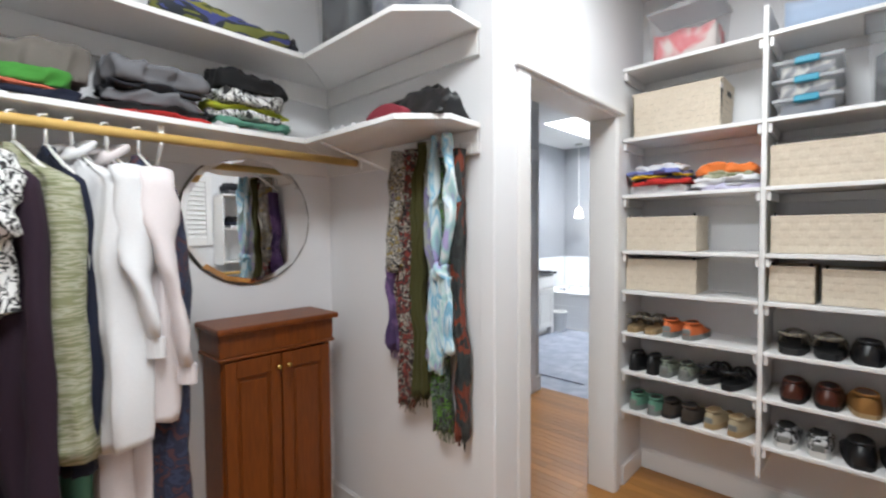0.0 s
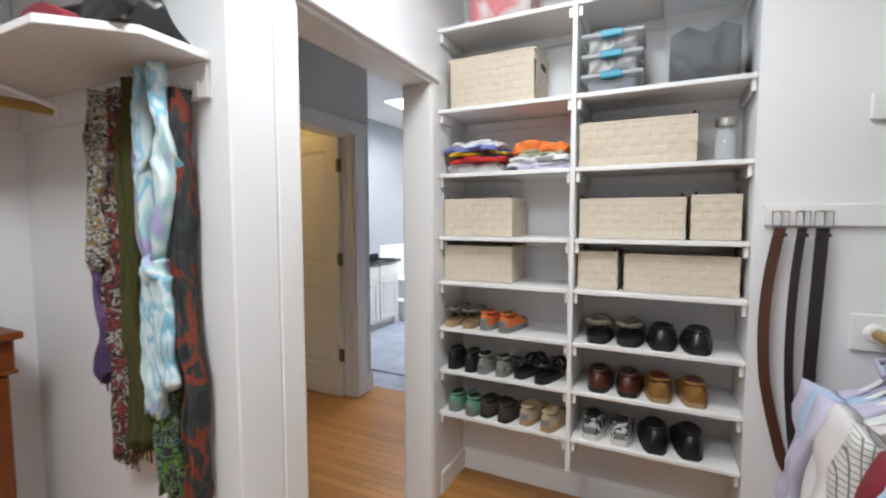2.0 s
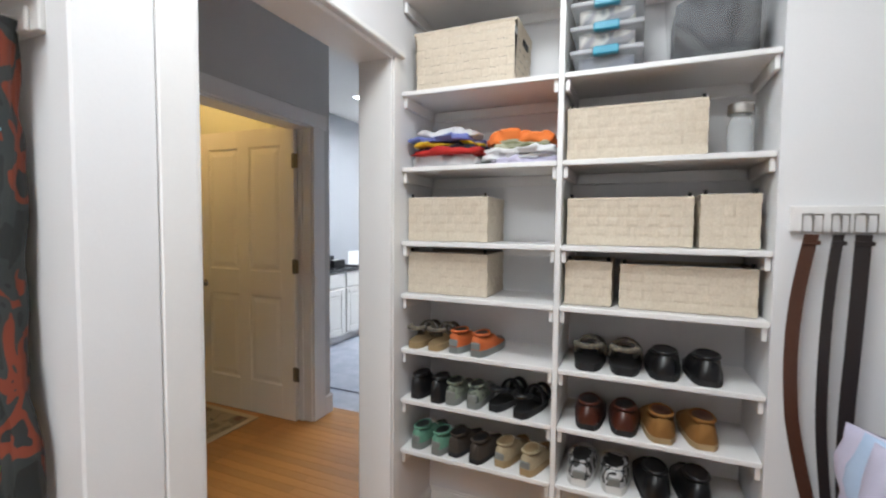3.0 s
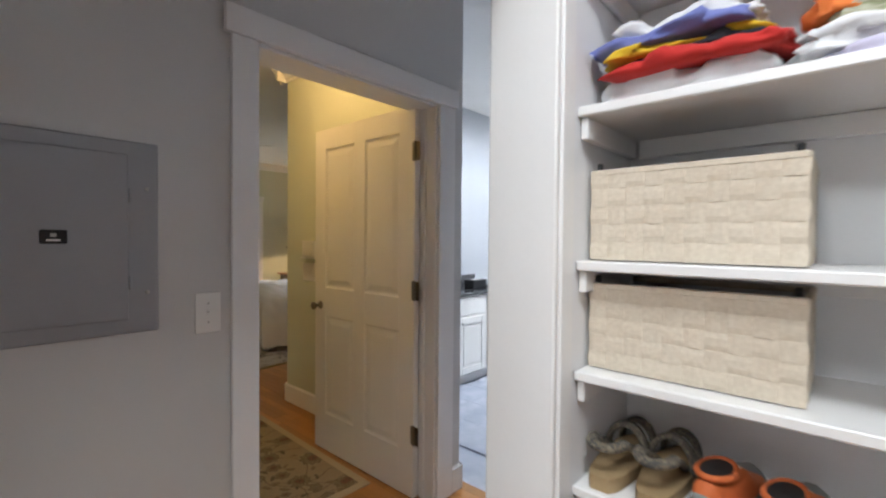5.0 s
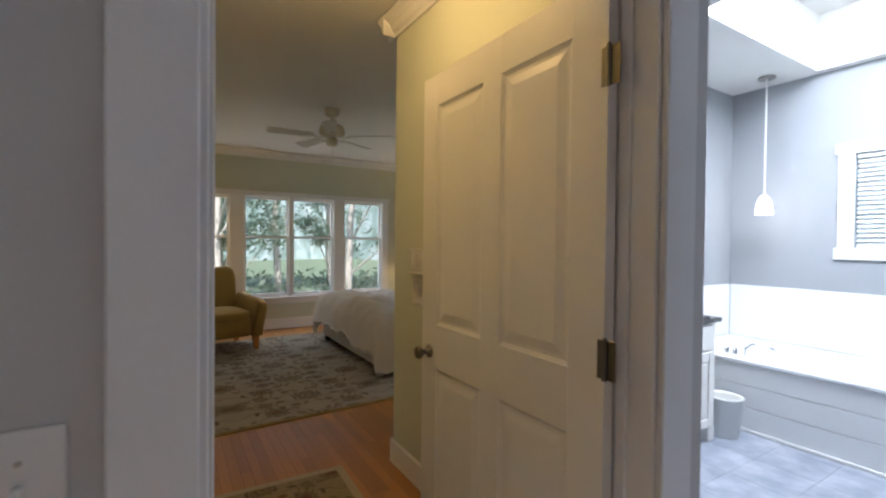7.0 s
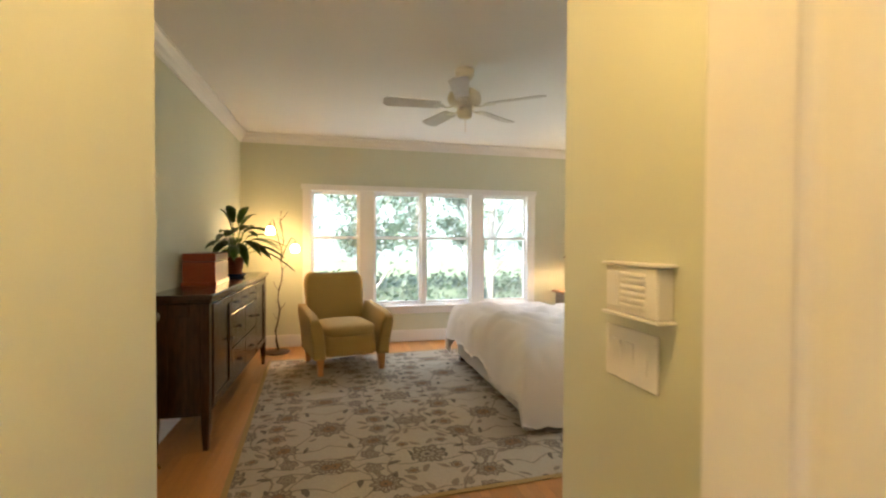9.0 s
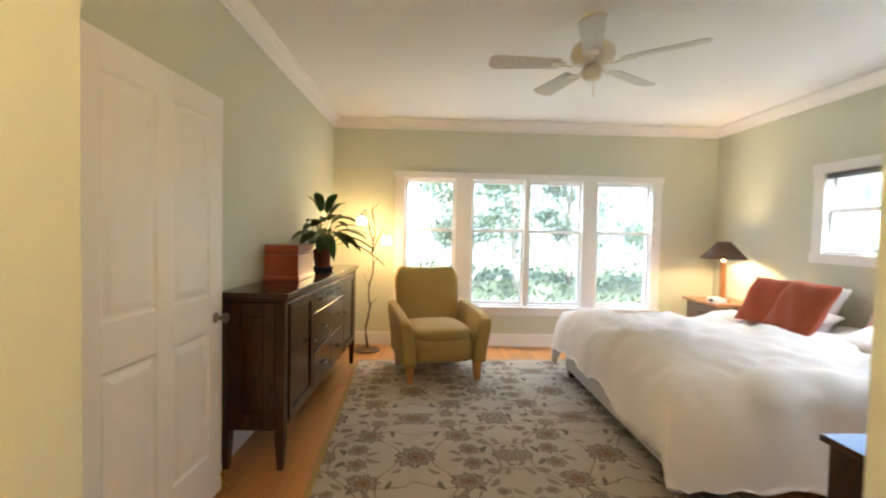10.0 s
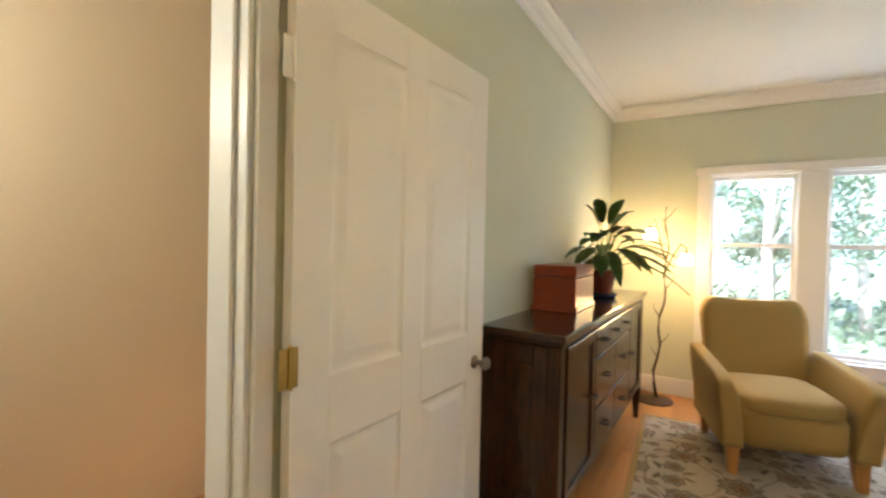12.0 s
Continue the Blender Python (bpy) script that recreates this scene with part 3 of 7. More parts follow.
def hanger(parent):
    bm = tube([(0, 0, -0.06), (0, 0, -0.012), (0, 0.012, 0.012), (0, 0.004, 0.026), (0, -0.014, 0.020), (0, -0.02, 0.004)], 0.0045, 6)
    tube([(-0.16, 0, -0.175), (-0.09, 0, -0.13), (0, 0, -0.062), (0.09, 0, -0.13), (0.16, 0, -0.175)], 0.006, 6, bm)
    part("hanger", bm, M_PLATE, parent, "white plastic hanger", True)


def garment(name, label, category, mat, at, rz, width=0.44, length=0.85, thick=0.085, flare=1.1, sleeve=0.0, seed=1, collar=False, group="clothes on the rod", sway=0.011, hem=None):
    """Hangs along its own x from the rod at its origin."""
    g = thing(name, label, category, at, rz, group)
    hanger(g)
    rnd = random.Random(seed)
    ph = rnd.random() * 6
    nx, nz, ny = 30, 30, 4

    def shape(p):
        u, v, w = p.x, p.y, p.z      # u, v in -0.5..0.5, w 0 bottom .. 1 top
        down = (1 - w) * length
        if down < 0.10:
            half = 0.055 + (width / 2 - 0.055) * (down / 0.10) ** 0.8
        else:
            half = width / 2 * (1 + (flare - 1) * (down - 0.1) / length)
        th = thick * (0.35 + 0.65 * min(1, down / 0.2))
        edge = max(0.0, 1 - (2 * abs(u)) ** 4) ** 0.5
        fold = sway * min(1, down / 0.25) * (1 + 0.8 * down / length) * (math.sin(u * 22 + ph + 1.5 * math.sin(down * 4)) + 0.6 * math.sin(u * 49 + 2 * ph) + 0.35 * math.sin(u * 15 + down * 13 + ph))
        fold += 0.014 * noise.noise(Vector((u * 5 + ph, down * 3.2, ph))) * min(1, down / 0.2) + 0.010 * noise.noise(Vector((u * 16, down * 9, ph * 2)))
        x = 2 * u * half + 0.006 * math.sin(down * 9 + ph)
        y = 2 * v * th / 2 * (0.25 + 0.75 * edge) + fold
        z = -0.066 - down - (0.012 * math.sin(u * 19 + ph) if w < 0.001 else 0) - 0.10 * max(0, abs(2 * u) - 0.1) * max(0, 1 - down / 0.12) * 0.6
        return Vector((x, y, z))
    bm = grid_box(1, 1, 1, nx, ny, nz, shape)
    part("body", bm, mat, g, smooth=True)
    if hem:
        bm = grid_box(1, 1, 1, 16, 2, 8, lambda p: Vector((p.x * width * 0.72, p.y * thick * 0.55 + 0.012 * math.sin(p.x * 30), -0.05 - length - hem[0] * (1 - p.z) + 0.02)))
        part("under_layer", bm, hem[1], g, smooth=True)
    if sleeve:
        for s in (-1, 1):
            pts = []
            for i in range(12):
                k = i / 11
                pts.append((s * (width / 2 - 0.03 + 0.06 * k ** 0.6), 0.012 * math.sin(5 * k + ph) + (0.03 * k if s > 0 else 0.02 * k), -0.13 - sleeve * k))
            bm = tube(pts, lambda k: 0.060 - 0.018 * k + 0.004 * math.sin(22 * k + ph) + 0.003 * math.sin(47 * k), 16, flat=0.5)
            for v in bm.verts:
                v.co += Vector((1, 1, 0.3)) * 0.007 * noise.noise(v.co * 15 + Vector((ph, 0, s)))
            part("sleeve", bm, mat, g, smooth=True)
            if collar:
                part("cuff", tube([pts[-1], (pts[-1][0], pts[-1][1], pts[-1][2] - 0.06)], 0.036, 12, flat=0.62), mat, g)
    if collar:
        bm = tube([(-0.06, -0.03, -0.075), (-0.05, 0.03, -0.05), (0, 0.045, -0.045), (0.05, 0.03, -0.05), (0.06, -0.03, -0.085), (0.015, -0.05, -0.115)], 0.006, 6, flat=2.2)
        part("collar", bm, mat, g, smooth=True)
    return g


RZ = 1.742
L_CLOTHES = [
    ("striped_top", "grey and white striped knit top on a white hanger", "top", S_GREY, 0.19, 26, dict(length=1.02, sleeve=0, thick=0.09, seed=3, hem=(0.5, P_ZEBRA))),
    ("print_blouse", "black and white printed blouse on a white hanger", "blouse", P_ZEBRA, 0.285, 22, dict(length=0.46, sleeve=0.2, thick=0.09, seed=4)),
    ("plum_dress", "dark plum long dress on a white hanger", "dress", C_PLUM, 0.365, 22, dict(length=1.12, thick=0.09, seed=5)),
    ("green_cardigan", "light green melange knit cardigan on a white hanger", "cardigan", P_MELANGE, 0.425, 29, dict(length=0.87, thick=0.12, sleeve=0.0, seed=6, width=0.41, flare=1.12)),
    ("navy_jacket", "dark navy jacket on a white hanger", "jacket", C_NAVY, 0.492, 20, dict(length=0.94, thick=0.06, seed=7, width=0.34, hem=(0.2, C_TEAL))),
    ("white_shirt", "long white cotton shirt with cuffs on a hanger", "shirt", C_WHITE, 0.55, 30, dict(length=0.88, sleeve=0.50, thick=0.12, seed=8, collar=True, width=0.43, flare=1.16, hem=(0.5, C_PINK))),
    ("pale_pink_shirt", "pale pink cotton shirt with long sleeves on a hanger", "shirt", C_PINK, 0.635, 28, dict(length=0.84, sleeve=0.60, thick=0.10, seed=9, collar=True, width=0.42, hem=(0.45, C_PINK))),
    ("denim_dress", "dark blue floral denim dress on a hanger", "dress", P_DENIM, 0.72, 16, dict(length=1.22, thick=0.10, seed=10, flare=1.0, width=0.36)),
]
for nm, lab, cat, mat, y, rz, kw in L_CLOTHES:
    garment(nm, lab, cat, mat, (-1.58, y - 0.085, RZ), rz, **kw)
for i, (m, l_) in enumerate(((C_CORAL, 0.9), (C_CHAR, 1.1), (C_TEAL, 0.8), (C_GREY, 1.0), (C_MAROON, 0.95), (C_WHITE, 0.85))):
    garment("blouse", "folded-sleeve cotton blouse hanging on the rod", "blouse", m, (-1.58, 0.02 - 0.11 * i, RZ), 14, length=l_, thick=0.08, seed=20 + i)

# the low rod with shirts on the other side
rod2 = thing("shirt_rod", "short yellow pine rod in a white wall socket", "closet rod", (0.80, 0, 1.02))
part("bar", tube([(0, 0.85, 0), (0, 1.8, 0.001), (0, CFW - 0.012, 0)], 0.0165, 14), M_ROD, rod2, smooth=True)
part("socket_board", boxed(-0.065, 0.31, CFW - 0.018, CFW - 0.002, -0.062, 0.062, 0.004), M_TRIM, rod2)
bm = lathe([(0.032, 0), (0.032, 0.008), (0.024, 0.018), (0.019, 0.018)], 20)
bm.transform(Matrix.Translation((0, CFW - 0.018, 0)) @ Matrix.Rotation(radians(90), 4, 'X'))
part("socket", bm, M_PLATE, rod2, smooth=False)
for i, (m, lab, y) in enumerate(((C_LILAC, "pale lilac cotton shirt on a hanger", 2.46), (C_BLUE, "pale blue cotton shirt on a hanger", 2.39), (C_LILAC, "pale lilac cotton shirt on a hanger", 2.325), (C_WHITE, "white cotton shirt on a hanger", 2.26),
                                 (C_PINK, "very pale pink shirt on a hanger", 2.20), (S_CHECK, "white shirt with a dark check on a hanger", 2.08), (C_MAROON, "maroon cotton shirt on a hanger", 1.99),
                                 (C_BLUE, "pale blue cotton shirt on a hanger", 1.88), (C_NAVY, "navy cotton shirt on a hanger", 1.76), (C_GREY, "grey knit shirt on a hanger", 1.64), (C_WHITE, "white cotton shirt on a hanger", 1.5))):
    garment("shirt", lab, "shirt", m, (0.80, y, 1.02), 8 - 5 * (i % 3), length=0.72, sleeve=0.44, thick=0.10, collar=True, seed=40 + i, width=0.45 - 0.02 * (i % 2), sway=0.009, group="shirts on the low rod")
sh = thing("wall_shelf", "white painted shelf over the shirts", "shelf", (0, 0, 1.80))
part("board", boxed(0.80, CX1 - 0.001, 1.99, CFW - 0.001, 0, 0.02, 0.002), M_TRIM, sh)
part("cleat", boxed(0.757, CX1 - 0.001, CFW - 0.020, CFW - 0.001, -0.088, -0.001, 0.003), M_TRIM, sh)

tower = thing("shelf_tower", "white painted open shelves above the shirts", "shelves", (0.985, 2.21, 0))
for s in (-1, 1):
    part("side_board", boxed(-0.115, 0.128, s * 0.21 - 0.009, s * 0.21 + 0.009, 1.10, 1.799, 0.002), M_TRIM, tower)
for z in (1.115, 1.46):
    part("shelf", boxed(-0.115, 0.128, -0.2, 0.2, z, z + 0.02, 0.002), M_TRIM, tower)
shutter_panel = thing("louvred_shutter", "white painted louvred shutter on the closet end wall", "shutter", (CX1 - 0.002, 1.70, 1.30))
for nm, a in (("stile", (-0.27, -0.215, 0, 0.72)), ("stile", (0.215, 0.27, 0, 0.72)), ("rail", (-0.2145, 0.2145, 0, 0.07)), ("rail", (-0.2145, 0.2145, 0.65, 0.72)), ("stile", (-0.025, 0.025, 0.0705, 0.6495))):
    part(nm, boxed(-0.03, 0, *a, 0.002), M_TRIM, shutter_panel)
for k in range(12):
    for y in (-0.12, 0.12):
        bm = boxed(-0.004, 0.004, -0.094, 0.094, -0.027, 0.027, 0.001)
        bm.transform(pose(-0.015, y, 0.095 + 0.048 * k, 0, 32, 0))
        part("slat", bm, M_TRIM, shutter_panel)

# ---------- folded clothes ----------


def folded(label, mat, x0, x1, y0, y1, z, h, seed, name="folded_shirt", group="", front=(0, -1), soft=0.006):
    """One folded garment lying at z, with rolled front and drooping ends."""
    rnd = random.Random(seed)
    ph, sx, sy = rnd.random() * 6, x1 - x0, y1 - y0

    def shape(p):
        u, v, w = p.x, p.y, p.z
        r = 1 - 0.22 * (2 * w - 1) ** 2
        ex = 1 - 0.10 * (abs(2 * v)) ** 3
        ripple = soft * (math.sin(u * 7 + ph) + math.sin(v * 6 + 2 * ph) + 0.5 * math.sin(u * 21 + v * 9 + ph) + 0.4 * math.sin(v * 27 - u * 8))
        lop = 1 + 0.07 * math.sin(2.6 * u + ph) + 0.05 * math.sin(3.1 * v - ph)
        wob = 1 + 0.035 * math.sin(9 * v + ph) + 0.03 * math.sin(11 * u + 2 * ph)
        q = Vector((sx * u * (0.9 + 0.1 * r) * ex * wob, sy * v * (0.88 + 0.12 * r) * wob, lop * h * w * (1 - 0.20 * (2 * abs(u)) ** 3 - 0.10 * (2 * abs(v)) ** 3) + (ripple * w if w > 0.1 else 0)))
        far = max(abs(2 * u), abs(2 * v)) ** 3
        q.x += 0.030 * far * noise.noise(Vector((u * 6, v * 6, ph + w)))
        q.y += 0.026 * far * noise.noise(Vector((v * 6, u * 6, ph + 5 + w)))
        q.z += w * 0.34 * h * noise.noise(Vector((u * 5.5, v * 5.5, ph))) + w * 0.16 * h * noise.noise(Vector((u * 15, v * 15, ph)))
        return q
    bm = grid_box(1, 1, 1, 22, 18, 4, shape)
    ob = put(name, bm, mat, smooth=True)
    ob.matrix_basis = pose((x0 + x1) / 2, (y0 + y1) / 2, z, 0, 0, rnd.uniform(-9, 9))
    return tagged(ob, label, "folded clothes", group)


def stack(items, x0, x1, y0, y1, z, seed, group):
    rnd = random.Random(seed)
    for i, (lab, mat, h) in enumerate(items):
        k = 0.02 * i / len(items)
        a, b, c, d = (rnd.uniform(-0.024, 0.024) for _ in range(4))
        folded(lab, mat, x0 + a + k, x1 + b - k, y0 + c + k, y1 + d - k, z, h * (1.12 if i == len(items) - 1 else 1.0), seed * 10 + i, group=group, soft=0.0048)
        z += h * 0.84


SZ = 1.8105
stack([("folded navy cotton shirt", C_NAVY, 0.028), ("folded coral cotton shirt", C_CORAL, 0.022), ("folded bright green cotton shirt", C_GREEN, 0.042), ("folded taupe knit sweater", C_TAUPE, 0.085)],
      -1.84, -1.57, 0.16, 0.50, SZ, 2, "stack of green and taupe clothes")
stack([("folded red cotton shirt", C_RED, 0.02), ("folded black knit sweater", C_BLACK, 0.03), ("folded grey knit sweater", C_GREY, 0.055), ("folded navy knit sweater", C_CHAR, 0.025), ("folded soft grey sweater", C_GREY, 0.075)],
      -1.84, -1.57, 0.54, 0.85, SZ, 3, "stack of grey sweaters")
stack([("folded pale grey shirt", C_WHITE, 0.03), ("folded sea green shirt", C_TEAL, 0.032), ("folded black and white printed top", P_ZEBRA, 0.035), ("folded lime yellow shirt", C_LIME, 0.03),
       ("folded black and white top", P_ZEBRA, 0.06), ("crumpled black knit top", C_BLACK, 0.07)], -1.83, -1.58, 0.87, 1.17, SZ, 4, "stack of printed tops")
folded("bright folded scarf in yellow and blue lying on the top shelf", P_YARN, -1.82, -1.56, 0.70, 1.16, 2.1605, 0.062, 77, "folded_scarf", soft=0.012)
folded("dark tangled cloth on the top shelf", C_CHAR, -1.80, -1.57, 1.12, 1.21, 2.1605, 0.05, 78, "folded_scarf", soft=0.012)

stack([("folded white cotton shirt", C_WHITE, 0.03), ("folded navy cotton shirt", C_NAVY, 0.04), ("folded black knit sweater", C_BLACK, 0.045)], 0.88, 1.10, 2.06, 2.36, 1.4805, 12, "stack on the open shelves")
stack([("folded grey knit sweater", C_GREY, 0.05), ("folded charcoal knit sweater", C_CHAR, 0.06)], 0.86, 1.10, 2.04, 2.40, 1.8205, 13, "stack of dark sweaters")

# ---------- clear storage boxes ----------


def storage_box(label, x0, x1, y0, y1, z, h, latch, fill, group="", lip=0.008, taper=0.015, latch_x=None, fill_h=0.8):
    b = thing("storage_box", label, "storage box", ((x0 + x1) / 2, (y0 + y1) / 2, z), 0, group)
    sx, sy = (x1 - x0) / 2, (y1 - y0) / 2
    bm = grid_box(1, 1, 1, 6, 6, 3, lambda p: Vector((2 * p.x * (sx - lip - taper * (1 - p.z)), 2 * p.y * (sy - lip - taper * (1 - p.z)), 0.001 + p.z * (h - 0.016))))
    bmesh.ops.bevel(bm, geom=[e for e in bm.edges if len(e.link_faces) == 2 and e.calc_face_angle(0) > 0.8], offset=0.012, segments=3, affect='EDGES')
    part("tub", bm, M_CLEAR, b, "see-through plastic tub", True)
    bm = grid_box(1, 1, 1, 8, 6, 3, lambda p: Vector((2 * p.x * (sx - lip - taper - 0.006), 2 * p.y * (sy - lip - taper - 0.006), 0.005 + p.z * (h * fill_h) * (1 + 0.07 * math.sin(p.x * 12 + z * 9) + 0.06 * math.cos(p.y * 10)))))
    part("contents", bm, fill, b, smooth=True)
    part("lid", boxed(-sx, sx, -sy, sy, h - 0.017, h, 0.006, 2), M_LID, b)
    lx = 0 if latch_x is None else latch_x
    part("latch", boxed(lx - 0.042, lx + 0.042, -sy - 0.006, -sy + 0.02, h - 0.024, h + 0.004, 0.004), latch, b)
    return b


# ---------- niche shelving ----------
unit = thing("shelf_unit", "white painted built-in shelves with a centre divider", "shelves", (0, 2.685, 0))
SHELVES = (0.44, 0.655, 0.867, 1.095, 1.312, 1.612, 1.914, 2.29)
D = CNB - 2.685 - 0.001
for z in SHELVES:
    for x0, x1 in ((CDW + 0.001, -0.1905), (-0.1695, NX1 - 0.001)):
        part("shelf", boxed(x0, x1, 0, D, z - 0.019, z, 0.0025), M_TRIM, unit)
        part("cleat", boxed(x0 + 0.002, x0 + 0.017, 0.012, D - 0.02, z - 0.062, z - 0.02, 0.002), M_TRIM, unit)
        part("cleat", boxed(x1 - 0.017, x1 - 0.002, 0.012, D - 0.02, z - 0.062, z - 0.02, 0.002), M_TRIM, unit)
        part("back_cleat", boxed(x0 + 0.02, x1 - 0.02, D - 0.017, D - 0.001, z - 0.062, z - 0.02, 0.002), M_TRIM, unit)
part("divider", boxed(-0.190, -0.170, -0.002, D, 0.29, 2.41, 0.0025), M_TRIM, unit)


def basket(label, x0, x1, z, h, depth=0.235, taper=0.0, y0=2.735, cut=False):
    """Woven straps over and under, round a black block that stands for the shaded inside."""
    b = thing("woven_basket", label, "basket", ((x0 + x1) / 2, y0 + depth / 2, z), 0, "woven baskets")
    sx, sy = (x1 - x0) / 2, depth / 2
    nxt, nz = max(3, round(2 * sx / 0.034)), max(4, round(h / 0.033))
    nyt = max(3, round(2 * sy / 0.034))
    part("frame", boxed(-sx + 0.008, sx - 0.008, -sy + 0.008, sy - 0.008, 0.002, h - 0.03, 0.003), M_BLACK, b, "black block for the shaded inside")

    def weave(p0, px, n):
        bm = bmesh.new()
        out = Vector((px.y, -px.x, 0)).normalized()
        for i in range(n):
            for k in range(nz):
                up = 0.0035 if (i + k) % 2 else 0.0
                lean = out * (taper * (k + 0.5) / nz)
                a = p0 + px * (i / n)
                e = px / n
                z0, z1 = 0.002 + h * k / nz, 0.002 + h * (k + 1) / nz
                base = [a + Vector((0, 0, z0)), a + e + Vector((0, 0, z0)), a + e + Vector((0, 0, z1)), a + Vector((0, 0, z1))]
                if up:
                    p, q = (base[0], base[3]), (base[1], base[2])
                else:
                    p, q = (base[1], base[0]), (base[2], base[3])
                rail = [[bm.verts.new(c.lerp(d, f) + lean + out * bulge) for f, bulge in ((0, 0), (0.30, 0.0021), (0.70, 0.0021), (1, 0))] for c, d in zip(p, q)]
                for j in range(3):
                    bm.faces.new((rail[0][j], rail[0][j + 1], rail[1][j + 1], rail[1][j]))
                bm.faces.new(rail[0][::-1])
                bm.faces.new(rail[1])
        bmesh.ops.recalc_face_normals(bm, faces=bm.faces)
        return bm
    for nm, p0, px, n in (("front_weave", Vector((-sx, -sy, 0)), Vector((2 * sx, 0, 0)), nxt), ("side_weave", Vector((sx, -sy, 0)), Vector((0, 2 * sy, 0)), nyt),
                          ("side_weave", Vector((-sx, sy, 0)), Vector((0, -2 * sy, 0)), nyt)):
        part(nm, weave(p0, px, n), M_WEAVE, b)
    bm = bmesh.new()
    t = taper
    for a in ((-sx - t, sx + t, -sy - t - 0.003, -sy + 0.006), (-sx - t, sx + t, sy - 0.006, sy + 0.003), (-sx - t - 0.003, -sx + 0.006, -sy, sy), (sx - 0.006, sx + t + 0.003, -sy, sy)):
        box(bm, *a, h - 0.008, h + 0.004, 0.002)
    part("rim", bm, M_WEAVE, b)
    if cut:
        # no hole is cut; a black strip paints the shade in the handle opening
        part("handle_slot", boxed(sx + t + 0.0005, sx + t + 0.005, -0.04, 0.04, h - 0.07, h - 0.045, 0.002), M_BLACK, b, "black strip for the shaded handle opening")
    else:
        for s in (-1, 1):
            part("corner_post", lathe([(0.006, 0), (0.006, 0.012), (0.003, 0.014)], 8, centre=(s * (sx - 0.012), -sy + 0.012, h + 0.0045)), M_BLACK, b, "black corner peg")
    return b


basket("tall cream woven strap basket with sloping sides", -0.765, -0.360, 1.9145, 0.232, taper=0.010, cut=True)
basket("long cream woven strap basket with black corner pegs", -0.160, 0.275, 1.6125, 0.180, y0=2.725)
basket("cream woven strap basket on the shelf", -0.800, -0.458, 1.3125, 0.176)
basket("cream woven strap basket with a black block for the shaded inside", -0.800, -0.456, 1.0955, 0.168)
basket("long cream woven strap basket with black corner pegs", -0.155, 0.245, 1.3125, 0.165)
basket("small square cream woven strap basket", 0.266, 0.430, 1.3125, 0.172)
basket("small square cream woven strap basket", -0.158, 0.000, 1.0955, 0.158)
basket("long cream woven strap basket with a black block for the shaded inside", 0.028, 0.432, 1.0955, 0.152)

for i, f in enumerate((P_GREYS, P_PALE, P_PALE)):
    storage_box("flat clear storage box with a white lid and teal latch", -0.160, 0.080, 2.715, 2.96, 1.9145 + 0.0815 * i, 0.080, M_BLUE, f, "flat storage boxes", fill_h=0.62)
storage_box("large clear storage bin with a green latch", 0.132, 0.448, 2.705, 2.975, 1.9145, 0.372, M_GREENP, P_BIN, taper=0.022, lip=0.012, fill_h=0.52)
storage_box("clear storage bin with pink cloth inside on the top shelf", -0.70, -0.36, 2.71, 2.97, 2.2905, 0.26, M_LID, P_PINKS, fill_h=0.5)
storage_box("clear storage bin on the top shelf", -0.15, 0.30, 2.71, 2.97, 2.2905, 0.28, M_LID, C_BLUE, fill_h=0.4)
storage_box("clear storage bin with dark cloth on the top shelf", -1.52, -1.25, 1.24, 1.51, 2.1605, 0.36, M_LID, P_BIN)
storage_box("clear storage bin with grey cloth on the top shelf", -1.21, -0.93, 1.26, 1.51, 2.1605, 0.34, M_LID, P_GREYS)

jar = thing("glass_jar", "clear glass jar with a grey steel lid", "jar", (0.375, 2.80, 1.6125))
part("glass", lathe([(0.033, 0), (0.036, 0.006), (0.036, 0.10), (0.026, 0.122), (0.026, 0.135)], 24), material("jar_glass", (0.72, 0.75, 0.76), 0.08, alpha=0.32, spot=0.05), jar, smooth=True)
part("lid", lathe([(0.036, 0.1355), (0.037, 0.14), (0.037, 0.166), (0.034, 0.17)], 24), M_STEEL, jar)

Z = 1.6125
stack([("folded white cotton shirt", C_WHITE, 0.055), ("folded red cotton shirt", C_RED, 0.024), ("folded black cotton shirt", C_CHAR, 0.022), ("folded yellow cotton shirt", C_YELLOW, 0.02),
       ("folded periwinkle cotton shirt", C_PERI, 0.022), ("folded pale grey shirt", C_WHITE, 0.032)], -0.79, -0.50, 2.71, 2.95, Z, 5, "stack of bright shirts")
stack([("folded pale lilac cotton shirt", C_LILAC, 0.022), ("folded white cotton shirt", C_WHITE, 0.022), ("folded cream cotton shirt", C_WHITE, 0.024), ("folded pale green printed shirt", P_MELANGE, 0.026),
       ("folded orange cotton shirt", C_ORANGE, 0.042)], -0.465, -0.20, 2.71, 2.95, Z, 6, "stack with an orange shirt")

# ---------- shoes ----------


